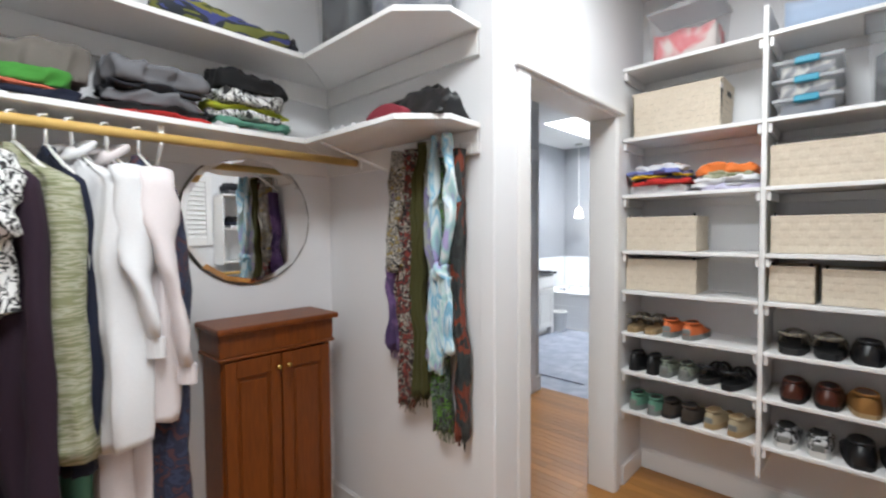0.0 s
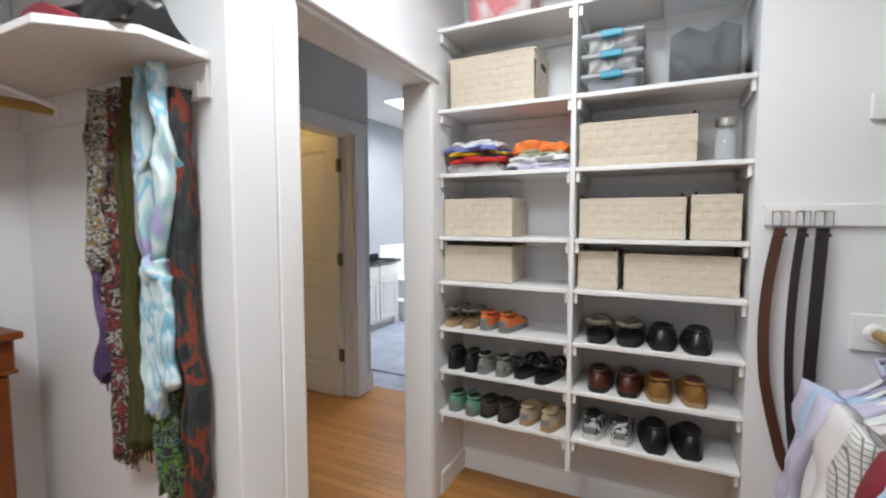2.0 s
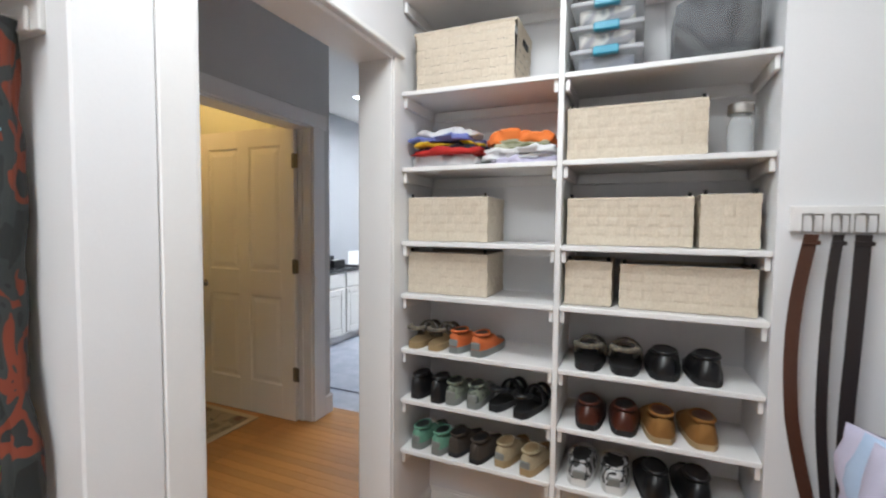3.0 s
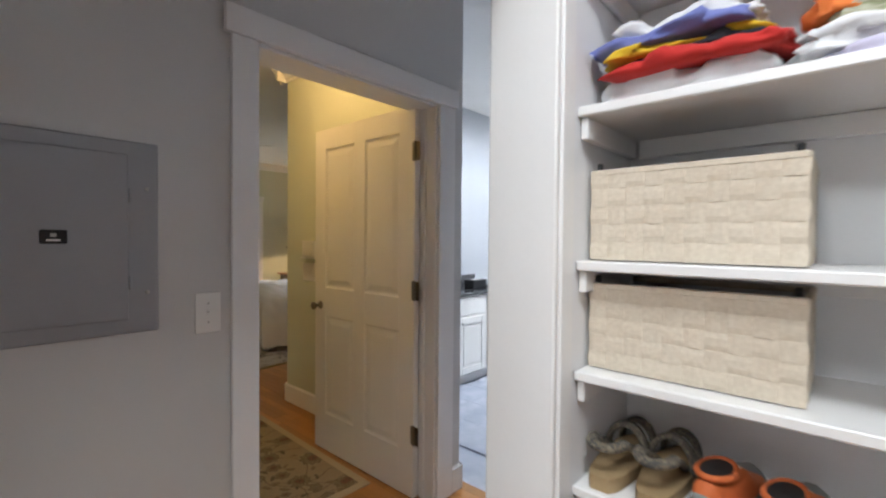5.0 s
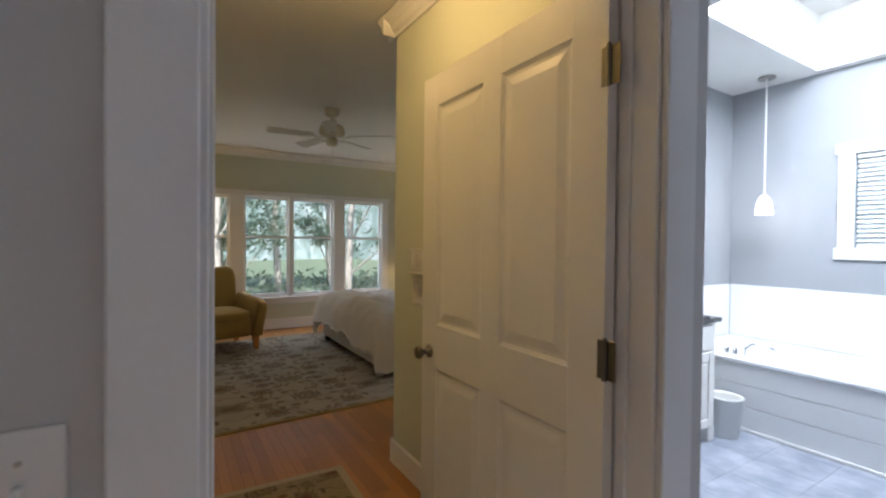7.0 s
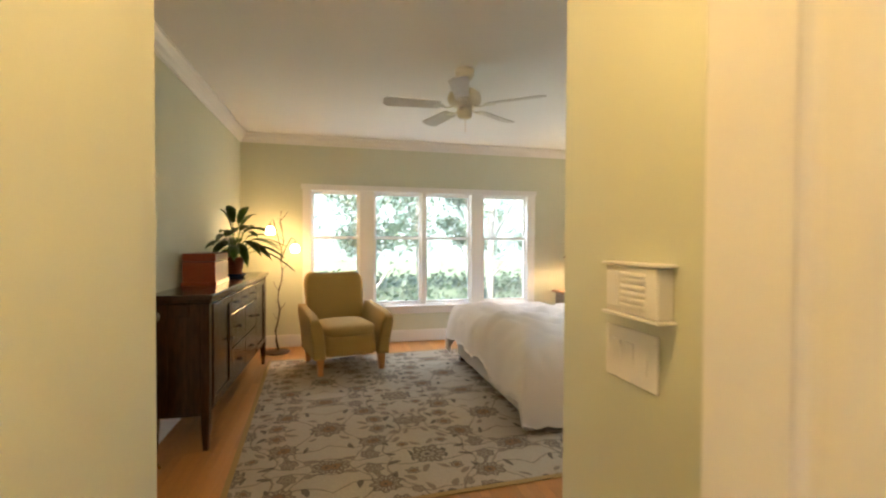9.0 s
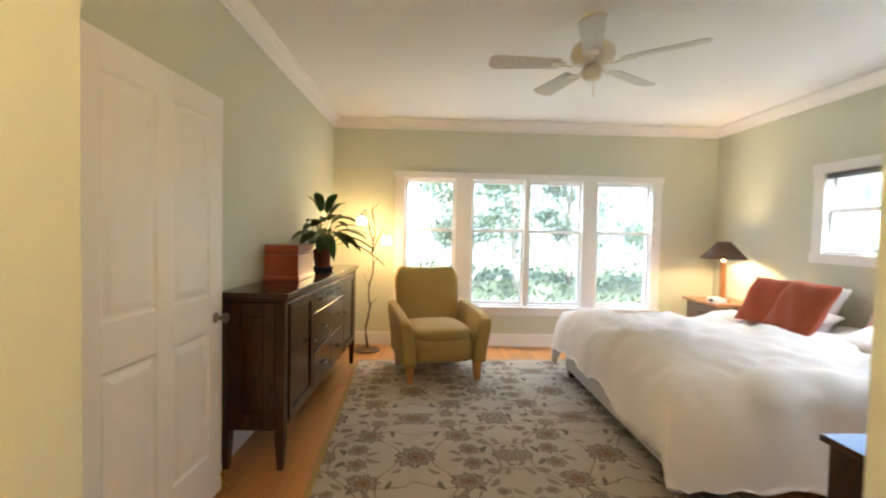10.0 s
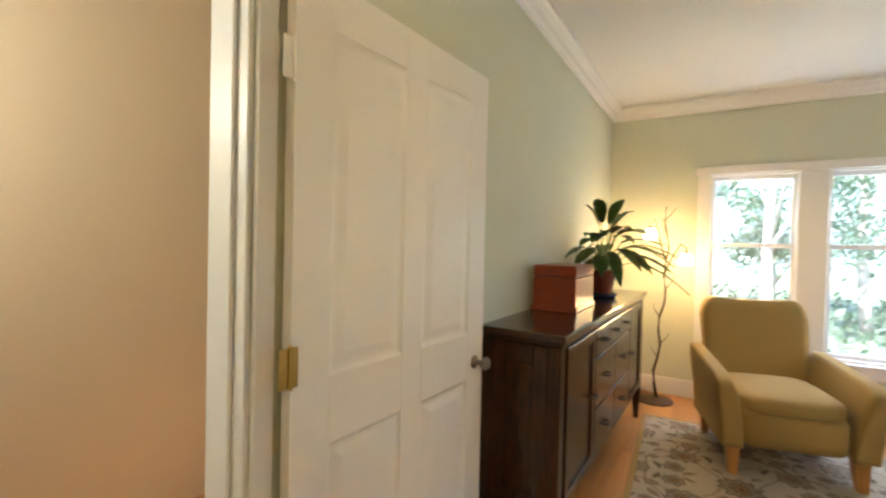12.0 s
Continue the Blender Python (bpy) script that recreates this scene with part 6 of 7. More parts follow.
for a0, a1 in ((2.68, 3.33), (3.50, 4.185), (4.205, 4.90), (5.05, 5.76)):
    sash_window("window", "x", BX0, -1, a0, a1, 0.50, 2.06, 1.425)
structure("trim_window_mullion", boxed(BX0 - 0.15, BX0 + 0.004, 4.186, 4.204, 0.50, 2.06), M_TRIM, "white painted window mullion", "window casing")
bm = bmesh.new()
for u0, u1 in ((2.585, 2.695), (3.318, 3.512), (4.165, 4.225), (4.888, 5.062), (5.748, 5.86)):
    box(bm, BX0 + 0.001, BX0 + 0.020, u0, u1, 0.50, 2.052, 0.003)
structure("trim_window_casing", bm, M_TRIM, "white painted casing round the windows", "window casing")
structure("trim_window_head", boxed(BX0 + 0.001, BX0 + 0.028, 2.565, 5.88, 2.0525, 2.125, 0.004), M_TRIM, "white painted head casing over the windows", "window casing")
structure("trim_window_stool", boxed(BX0 + 0.001, BX0 + 0.05, 2.565, 5.88, 0.470, 0.4985, 0.006, 2), M_TRIM, "white painted window stool", "window sill")
structure("trim_window_apron", boxed(BX0 + 0.001, BX0 + 0.018, 2.60, 5.845, 0.385, 0.4695, 0.003), M_TRIM, "white painted apron under the windows", "window sill")
sash_window("window", "y", BY1, 1, -7.05, -5.95, 1.28, 2.0, 1.66)
# this window is added, unseen, so more light reaches the bed's near side
sash_window("window", "y", BY1, 1, -5.75, -4.65, 1.28, 2.0, 1.66)
bm = bmesh.new()
for q in ((-7.15, -7.035, 1.28, 1.995), (-5.965, -5.735, 1.28, 1.995), (-4.665, -4.55, 1.28, 1.995), (-7.17, -4.53, 1.9955, 2.085), (-7.17, -4.53, 1.19, 1.2795)):
    box(bm, q[0], q[1], BY1 - 0.020, BY1 - 0.001, q[2], q[3], 0.003)
structure("trim_side_window_casing", bm, M_TRIM, "white painted casing round the side window", "window casing")
bl = thing("roller_blind", "grey raised blind at the top of the side window", "blind", (-6.5, BY1 - 0.012, 1.965))
part("roll", tube([(-0.50, 0, 0), (0.0, 0, 0.0005), (0.50, 0, 0)], 0.024, 12), C_GREY, bl, smooth=True)

# ---------- bathroom ----------
tub = thing("bathtub", "white built-in bathtub with a boarded apron", "bathtub", (0, 6.18, 0))
TX0, TX1, TD = BAX0 + 0.013, -0.6, BAY1 - 6.18 - 0.013
part("apron_back", boxed(TX0, TX1, 0.014, 0.03, 0, 0.498), M_APRON, tub)
for k in range(3):
    part("apron_board", boxed(TX0, TX1, 0.0, 0.0135, 0.022 + 0.159 * k, 0.022 + 0.159 * k + 0.155, 0.003), M_APRON, tub)
part("base_strip", boxed(TX0, TX1, -0.014, -0.001, 0, 0.024, 0.004), M_TRIM, tub)
bm = bmesh.new()
bx0, bx1, by0, by1 = -3.10, -1.15, 0.11, 0.83
for q in ((TX0, bx0, 0, TD), (bx1, TX1, 0, TD), (bx0, bx1, 0, by0), (bx0, bx1, by1, TD)):
    box(bm, q[0], q[1], q[2] - (0.012 if q[2] == 0 else 0), q[3], 0.499, 0.525, 0.004)
part("deck", bm, M_TUB, tub)
bm = grid_box(1, 1, 1, 10, 8, 5, lambda p: Vector(((bx0 + bx1) / 2 + p.x * (bx1 - bx0) * (0.72 + 0.28 * p.z), (by0 + by1) / 2 + p.y * (by1 - by0) * (0.72 + 0.28 * p.z), 0.10 + 0.42 * p.z)))
bmesh.ops.delete(bm, geom=[f for f in bm.faces if all(v.co.z > 0.515 for v in f.verts)], context='FACES')
part("basin", bm, M_TUB, tub, smooth=True)
fc = thing("tub_faucet", "chrome tub faucet with two handles on the deck", "faucet", (-2.98, 6.255, 0.5255))
part("spout", tube([(0, 0, 0), (0, 0, 0.07), (0.03, 0.02, 0.10), (0.12, 0.06, 0.095), (0.16, 0.08, 0.07)], 0.013, 10), M_CHROME, fc, smooth=True)
for dx in (-0.13, -0.07):
    part("handle", lathe([(0.022, 0), (0.016, 0.02), (0.02, 0.045), (0.012, 0.062), (0.002, 0.064)], 14, centre=(dx, -0.01, 0)), M_CHROME, fc, smooth=True)
part("back_panel", boxed(TX0, TX1, TD + 0.001, TD + 0.012, 0.526, 1.005, 0.003), M_TUB, tub, "white wall panel behind the tub")
part("side_panel", boxed(BAX0 + 0.001, BAX0 + 0.012, 0.0, TD, 0.526, 1.005, 0.003), M_TUB, tub, "white wall panel at the tub's end")

van = thing("vanity", "white bathroom vanity cabinet with panelled doors", "vanity", (BAX0 + 0.001, 0, 0))
VD = 0.535
part("body", boxed(0, VD, 3.90, 5.82, 0.10, 0.835, 0.003), M_DOOR, van)
part("toe_kick", boxed(0, VD - 0.06, 3.90, 5.80, 0, 0.0995), M_DOOR, van)
part("corner_foot", boxed(VD - 0.09, VD + 0.004, 5.74, 5.825, 0, 0.0995, 0.006), M_DOOR, van)
for y in (5.375, 4.93, 4.485, 4.04):
    bm = boxed(VD + 0.0005, VD + 0.014, y, y + 0.40, 0.655, 0.82, 0.004)
    dr = part("drawer_front", bm, M_DOOR, van)
    dd = part("door", boxed(VD + 0.0005, VD + 0.008, y, y + 0.40, 0.115, 0.635), M_DOOR, van)
    for nm, a in (("stile", (y, y + 0.055, 0.115, 0.635)), ("stile", (y + 0.345, y + 0.40, 0.115, 0.635)), ("rail", (y + 0.0555, y + 0.3445, 0.115, 0.175)), ("rail", (y + 0.0555, y + 0.3445, 0.575, 0.635))):
        part(nm, boxed(VD + 0.0085, VD + 0.017, *a, 0.003), M_DOOR, dd)
    part("panel", boxed(VD + 0.0085, VD + 0.014, y + 0.075, y + 0.325, 0.195, 0.555, 0.004), M_DOOR, dd)
    kx = y + 0.03 if int(y * 100) % 2 else y + 0.37
    bm = lathe([(0.004, 0), (0.004, 0.014), (0.011, 0.02), (0.002, 0.027)], 10)
    bm.transform(Matrix.Translation((VD + 0.017, kx, 0.59)) @ turn)
    part("knob", bm, M_STEEL, dd)
ct = thing("vanity_counter", "black granite vanity counter with a short backsplash", "counter", (BAX0 + 0.001, 0, 0.8355))
part("slab", boxed(0, VD + 0.03, 3.89, 5.85, 0, 0.032, 0.004), M_COUNTER, ct)
part("backsplash", boxed(0, 0.018, 3.89, 5.85, 0.0325, 0.13, 0.003), M_COUNTER, ct)
nb = thing("tissue_box", "black box standing on the dark counter", "box", (-3.16, 5.42, 0.868))
part("box", boxed(-0.06, 0.06, -0.11, 0.11, 0, 0.085, 0.005), M_BLACK, nb)
part("slot", boxed(-0.02, 0.02, -0.06, 0.06, 0.0855, 0.088, 0.001), C_WHITE, nb)
tr = thing("soap_tray", "dark stone tray on the vanity counter", "tray", (-3.06, 5.66, 0.868))
part("tray", boxed(-0.09, 0.09, -0.07, 0.07, 0, 0.016, 0.004), M_COUNTER, tr)
bm_ = thing("wall_mirror", "large framed mirror over the vanity", "mirror", (BAX0 + 0.001, 4.62, 1.55))
part("frame", boxed(0, 0.02, -0.62, 0.62, -0.47, 0.47, 0.004), M_BLACK, bm_)
part("glass", boxed(0.0205, 0.023, -0.58, 0.58, -0.43, 0.43), M_MIRROR, bm_)
wb = thing("waste_bin", "white plastic waste bin beside the vanity", "waste bin", (-2.99, 5.985, 0.0005))
part("bin", lathe([(0.085, 0), (0.088, 0.004), (0.112, 0.27), (0.117, 0.272), (0.117, 0.285), (0.108, 0.285), (0.104, 0.27), (0.08, 0.02), (0.001, 0.012)], 24), M_PLATE, wb, smooth=True)

pd = thing("pendant_lamp", "small lit white glass pendant lamp over the tub", "pendant lamp", (-3.125, 6.84, H_B))
part("canopy", lathe([(0.062, -0.020), (0.064, -0.012), (0.060, -0.001)], 24), M_STEEL, pd)
part("stem", tube([(0, 0, -0.02), (0, 0, -0.5), (0, 0, -0.99)], 0.006, 8), M_PLATE, pd)
part("shade", lathe([(0.020, -1.00), (0.032, -1.01), (0.050, -1.06), (0.060, -1.12), (0.062, -1.155), (0.056, -1.155), (0.044, -1.06), (0.002, -1.02)][::-1], 24), M_PENDANT, pd, smooth=True)

bw = thing("window", "white painted bathroom window with a casing", "window")
bw["kind"] = "structure"
bm = bmesh.new()
for q in ((-2.72, -2.615, 1.36, 2.095), (-1.455, -1.35, 1.36, 2.095), (-2.74, -1.33, 2.096, 2.185), (-2.74, -1.33, 1.265, 1.3595)):
    box(bm, q[0], q[1], BAY1 - 0.022, BAY1 - 0.001, q[2], q[3], 0.004)
part("window_frame", bm, M_TRIM, bw)
p = part("pane", boxed(-2.62, -1.45, BAY1 + 0.045, BAY1 + 0.05, 1.36, 2.10), M_PANE, bw, "clear glass")
p.visible_shadow = False
vb = thing("venetian_blind", "white slatted venetian blind over the bath window", "blind", (-2.035, BAY1 + 0.018, 1.36))
part("head_rail", boxed(-0.575, 0.575, -0.016, 0.016, 0.70, 0.735, 0.003), M_BLIND, vb)
for k in range(19):
    bm = boxed(-0.57, 0.57, -0.023, 0.023, -0.0012, 0.0012)
    bm.transform(Matrix.Translation((0, 0, 0.03 + 0.036 * k)) @ Matrix.Rotation(radians(42), 4, 'X'))
    part("slat", bm, M_BLIND, vb)
for x in (-0.4, 0.0, 0.4):
    part("cord", tube([(x, -0.02, 0.005), (x, -0.02, 0.35), (x, -0.02, 0.71)], 0.0018, 5), M_BLIND, vb)
part("bottom_rail", boxed(-0.57, 0.57, -0.016, 0.016, 0.002, 0.014, 0.003), M_BLIND, vb)
rs = thing("wall_sconce", "small lit glass sconce beside the vanity mirror", "wall lamp", (BAX0 + 0.001, 5.45, 1.72))
part("plate", boxed(0, 0.015, -0.04, 0.04, -0.06, 0.06, 0.004), M_STEEL, rs)
part("shade", lathe([(0.03, -0.05), (0.045, 0.06), (0.04, 0.06), (0.002, -0.04)], 18, centre=(0.08, 0, 0)), M_PENDANT, rs, smooth=True)

# ---------- bedroom furniture ----------
dr = thing("dresser", "long dark walnut sideboard dresser against the wall", "dresser", (-6.74, 1.862, 0), -1.0)
dr.scale = (1, 1, 1.02)
DL, DDP = 1.075, 0.365
part("top", boxed(-DL - 0.03, DL + 0.03, -0.005, DDP + 0.025, 0.975, 1.008, 0.006, 2), M_WALNUT_TOP, dr)
part("moulding", boxed(-DL - 0.012, DL + 0.012, 0, DDP + 0.010, 0.952, 0.9745, 0.005), M_WALNUT, dr)
part("body", boxed(-DL + 0.01, DL - 0.01, 0.008, DDP - 0.016, 0.225, 0.9515, 0.003), M_WALNUT, dr)
for sx in (-1, 1):
    for y in (0.0, DDP - 0.055):
        bm = bmesh.new()
        box(bm, sx * DL - 0.03 - sx * 0.025, sx * DL + 0.03 - sx * 0.025, y, y + 0.055, 0.20, 0.9515, 0.003)
        k = grid_box(1, 1, 1, 1, 1, 4, lambda p: Vector((sx * DL - sx * 0.025 + p.x * (0.034 + 0.026 * p.z), y + 0.0275 + p.y * (0.032 + 0.023 * p.z), 0.2 * p.z)))
        tmp = bpy.data.meshes.new("tmp")
        k.to_mesh(tmp)
        k.free()
        bm.from_mesh(tmp)
        bpy.data.meshes.remove(tmp)
        part("leg", bm, M_WALNUT, dr)
    bm = bmesh.new()
    x0, x1 = sorted((sx * (DL - 0.006), sx * (DL + 0.002)))
    for q in ((0.056, 0.12, 0.24, 0.95), (DDP - 0.12, DDP - 0.056, 0.24, 0.95), (0.12, DDP - 0.12, 0.24, 0.33), (0.12, DDP - 0.12, 0.87, 0.95)):
        box(bm, x0, x1, *q, 0.002)
    part("side_panel", bm, M_WALNUT, dr)
FY = DDP - 0.0155


def pull(parent, x, z, w=0.035):
    bm = tube([(x - w, FY + 0.016, z), (x - w * 0.8, FY + 0.036, z - 0.004), (x, FY + 0.042, z - 0.006), (x + w * 0.8, FY + 0.036, z - 0.004), (x + w, FY + 0.016, z)], 0.006, 8)
    part("pull", bm, M_BLACK, parent, "dark bronze pull")


def front(name, x0, x1, z0, z1, pull_at=None, framed=True):
    if framed and z1 - z0 > 0.2:
        w = 0.05
        f = part(name, boxed(x0, x1, FY, FY + 0.007, z0, z1), M_WALNUT, dr)
        for nm, q in (("stile", (x0, x0 + w, z0, z1)), ("stile", (x1 - w, x1, z0, z1)), ("rail", (x0 + w + 0.0005, x1 - w - 0.0005, z0, z0 + w)), ("rail", (x0 + w + 0.0005, x1 - w - 0.0005, z1 - w, z1))):
            part(nm, boxed(q[0], q[1], FY + 0.0075, FY + 0.018, q[2], q[3], 0.003), M_WALNUT, f)
    else:
        f = part(name, boxed(x0, x1, FY, FY + 0.018, z0, z1, 0.004), M_WALNUT, dr)
    if pull_at:
        pull(f, *pull_at)


front("door", 0.50, 0.985, 0.26, 0.935, (0.545, 0.62))
front("door", -0.985, -0.50, 0.26, 0.935, (-0.545, 0.62))
for k in range(3):
    a = -0.485 + 0.3265 * k
    front("drawer", a, a + 0.317, 0.795, 0.935, (a + 0.158, 0.868))
for k in range(2):
    a = -0.485 + 0.489 * k
    front("drawer", a, a + 0.481, 0.53, 0.785, (a + 0.24, 0.66), False)
    front("drawer", a, a + 0.481, 0.26, 0.52, (a + 0.24, 0.39), False)

bx = thing("wooden_box", "red mahogany box with a hinged lid on the dresser", "box", (-6.46, 1.985, 1.0287))
part("body", boxed(-0.205, 0.205, -0.118, 0.118, 0, 0.185, 0.004), M_BOXWOOD, bx)
part("lid", boxed(-0.205, 0.205, -0.118, 0.118, 0.188, 0.25, 0.006), M_BOXWOOD, bx)
part("plinth", boxed(-0.215, 0.215, -0.126, 0.126, 0, 0.03, 0.004), M_BOXWOOD, bx)

pl = thing("potted_plant", "broad-leaved green plant in a red pot on the dresser", "plant", (-7.13, 2.06, 1.0287))
part("saucer", lathe([(0.085, 0), (0.10, 0.018), (0.10, 0.035), (0.08, 0.035), (0.075, 0.02), (0.001, 0.018)], 24), M_NAVYPOT, pl, "dark blue saucer", True)
part("pot", lathe([(0.062, 0.019), (0.084, 0.165), (0.092, 0.167), (0.092, 0.190), (0.080, 0.190), (0.076, 0.17), (0.001, 0.168)], 24), M_TERRA, pl, smooth=False)
rnd = random.Random(11)
for i in range(38):
    az = i * 2.399 + rnd.uniform(-0.3, 0.3)
    lift = rnd.uniform(0.0, 0.72) if i > 3 else 1.0
    reach = 0.06 + 0.32 * (1.1 - lift) + rnd.uniform(0, 0.09)
    top = 0.29 + 0.30 * lift + rnd.uniform(-0.03, 0.03)
    droop = (1.2 - lift) * rnd.uniform(0.12, 0.26)
    dx, dy = math.cos(az), math.sin(az) * (0.8 if math.sin(az) < 0 else 1)
    if dy < 0:
        dy *= 0.45
    pts = []
    for k in range(9):
        s = k / 8
        pts.append(Vector((dx * reach * s ** 1.1, dy * reach * s ** 1.1, 0.17 + (top - 0.17) * math.sin(min(1, s * 1.15) * math.pi / 2) - droop * max(0, s - 0.45) ** 1.5 * 2)))
    stem = tube(pts[:5], 0.0035, 5)
    part("stem", stem, M_LEAF, pl)
    bm = bmesh.new()
    side = Vector((-dy, dx, 0)).normalized()
    rows = []
    for k in range(4, 9):
        s = (k - 4) / 4
        w = 0.044 * math.sin(math.pi * (0.10 + 0.90 * s)) ** 0.8 + 0.001
        c = pts[k] + (pts[8] - pts[4]).normalized() * 0.12 * s
        up = Vector((0, 0, 0.010))
        rows.append([bm.verts.new(c - side * w + up), bm.verts.new(c), bm.verts.new(c + side * w + up)])
    for a, b in zip(rows, rows[1:]):
        bm.faces.new((a[0], a[1], b[1], b[0]))
        bm.faces.new((a[1], a[2], b[2], b[1]))
    bmesh.ops.solidify(bm, geom=bm.faces[:], thickness=0.0012)
    part("leaf", bm, M_LEAF, pl, smooth=True)

# armchair
ac = thing("armchair", "mustard green upholstered armchair with wooden legs", "armchair", (-7.53, 3.095, 0.0125), 14)


def cushion(sx, sy, sz, at, puff=0.12, rx=0, ry=0, power=4.0, n=12):
    def shape(p):
        u, v, w = 2 * p.x, 2 * p.y, 2 * p.z - 1
        q = Vector((u, v, w))
        m = max(abs(u), abs(v), abs(w)) or 1
        r = (abs(u) ** power + abs(v) ** power + abs(w) ** power) ** (1 / power)
        q = q * (m / r)
        bulge = 1 + puff * (1 - u * u) * (1 - v * v)
        return Vector((q.x * sx / 2, q.y * sy / 2, q.z * sz / 2 * bulge))
    bm = grid_box(1, 1, 1, n, n, 6, shape)
    bm.transform(pose(*at, rx, ry, 0))
    return bm


part("seat_frame", cushion(0.66, 0.56, 0.24, (0.02, 0, 0.285), 0.0, power=9), M_FABRIC, ac, smooth=True)
part("seat_cushion", cushion(0.64, 0.55, 0.13, (0.045, 0, 0.43), 0.25, power=5), M_FABRIC, ac, smooth=True)
bm = grid_box(1, 1, 1, 14, 16, 14, lambda p: Vector((
    -0.29 - 0.20 * p.z ** 1.1 + p.x * (0.17 - 0.05 * p.z) * (1 - 0.25 * abs(2 * p.y) ** 4),
    p.y * (0.60 + 0.10 * p.z) * (1 - 0.12 * max(0, p.z - 0.9) / 0.1),
    0.17 + (0.82 + 0.025 * (2 * abs(p.y)) ** 2.5 - 0.04 * max(0, 2 * abs(p.y) - 0.85) / 0.15) * p.z)))
part("backrest", bm, M_FABRIC, ac, smooth=True)
for s in (-1, 1):
    def arm(p, s=s):
        k = p.x + 0.5
        top = 0.60 + 0.055 * (1 - k) - 0.035 * max(0, k - 0.85) / 0.15
        z = 0.17 + (top - 0.17) * p.z
        flare = 0.055 * p.z ** 1.6
        rnd_ = 1 - 0.35 * max(0, p.z - 0.82) / 0.18
        return Vector((-0.36 + 0.72 * k + 0.035 * p.z * k, s * (0.335 + flare) + p.y * 0.115 * rnd_, z))
    part("arm", grid_box(1, 1, 1, 14, 6, 14, arm), M_FABRIC, ac, smooth=True)
    for x, nm in ((0.30, "leg"), (-0.30, "leg")):
        bm = grid_box(1, 1, 1, 1, 1, 3, lambda p, x=x, s=s: Vector((x + (0.02 if x > 0 else -0.03) * (1 - p.z) + p.x * (0.048 + 0.03 * p.z), s * 0.325 + p.y * (0.048 + 0.025 * p.z), 0.175 * p.z)))
        part(nm, bm, M_LEG, ac, "honey coloured wooden leg")

# branch floor lamp
fl = thing("floor_lamp", "bronze branch floor lamp with two lit glass shades", "floor lamp", (-8.30, 2.30, 0))
part("base", lathe([(0.155, 0), (0.16, 0.008), (0.15, 0.018), (0.04, 0.03), (0.012, 0.04)], 28), M_IRON, fl, smooth=True)
stem = [(0.02 * math.sin(k * 1.3) + 0.01 * k / 6, 0.10 * math.sin(k / 14 * 2.6) * (k / 14) + 0.018 * math.cos(k * 1.7), 0.03 + 1.72 * k / 14) for k in range(15)]
part("stem", tube(stem, lambda k: 0.013 - 0.007 * k, 8), M_IRON, fl, smooth=True)
g1, g2 = (0.10, 0.225, 1.285), (0.10, -0.06, 1.50)
for g, z0 in ((g1, 9), (g2, 10)):
    a = Vector(stem[z0])
    gv = Vector(g)
    pts = [a, a + Vector((0.02, (gv.y - a.y) * 0.35, 0.16)), Vector((gv.x * 0.8, a.y + (gv.y - a.y) * 0.75, gv.z + 0.135)), Vector((gv.x, gv.y, gv.z + 0.10)), Vector((gv.x, gv.y, gv.z + 0.055))]
    ar = part("arm", tube(pts, lambda k: 0.008 - 0.003 * k, 6), M_IRON, fl, smooth=True)
    part("cap", lathe([(0.012, 0.075), (0.022, 0.060), (0.026, 0.052)][::-1], 14, centre=g), M_IRON, ar)
    part("shade", lathe([(0.045, -0.045), (0.055, -0.020), (0.050, 0.020), (0.028, 0.050), (0.010, 0.054)], 18, centre=g), M_GLOW, ar, "lit amber glass shade", True)
for k, (dy, dz) in ((4, (0.07, 0.10)), (6, (-0.06, 0.12)), (8, (0.08, 0.14)), (11, (-0.09, 0.10)), (13, (0.09, 0.12)), (12, (-0.05, 0.15)), (3, (-0.06, 0.09))):
    a = Vector(stem[k])
    part("twig", tube([a, a + Vector((0.01, dy * 0.6, dz * 0.5)), a + Vector((0.0, dy, dz))], lambda k: 0.005 - 0.003 * k, 5), M_IRON, fl)

# nightstand and lamp
M_NIGHT = material("worn_brown_oak", (0.20, 0.125, 0.07), 0.4, grain=0.6, scale=18, stretch=(0.7, 5, 5), second=(0.11, 0.065, 0.035), spot=0.25)
M_NIGHT_TOP = material("warm_oak_top", (0.42, 0.20, 0.08), 0.35, grain=0.5, scale=18, stretch=(0.7, 5, 5), second=(0.28, 0.12, 0.045))
ns = thing("nightstand", "worn brown oak nightstand with a warm wooden top", "nightstand", (-7.97, 6.26, 0))
part("body", boxed(-0.28, 0.28, -0.22, 0.24, 0.12, 0.675, 0.004), M_NIGHT, ns)
part("top", boxed(-0.31, 0.31, -0.26, 0.26, 0.676, 0.705, 0.006, 2), M_NIGHT_TOP, ns)
for sx in (-0.25, 0.25):
    for y in (-0.19, 0.21):
        part("leg", boxed(sx - 0.025, sx + 0.025, y - 0.025, y + 0.025, 0, 0.1195, 0.003), M_WALNUT, ns)
for z in (0.15, 0.325, 0.50):
    f = part("drawer", boxed(-0.255, 0.255, -0.234, -0.2205, z, z + 0.155, 0.004), M_NIGHT, ns)
    part("pull", tube([(-0.04, -0.235, z + 0.08), (0, -0.255, z + 0.077), (0.04, -0.235, z + 0.08)], 0.006, 6), M_BLACK, f)
tl = thing("table_lamp", "table lamp with a wooden post and brown cone shade", "table lamp", (-7.93, 6.24, 0.7055))
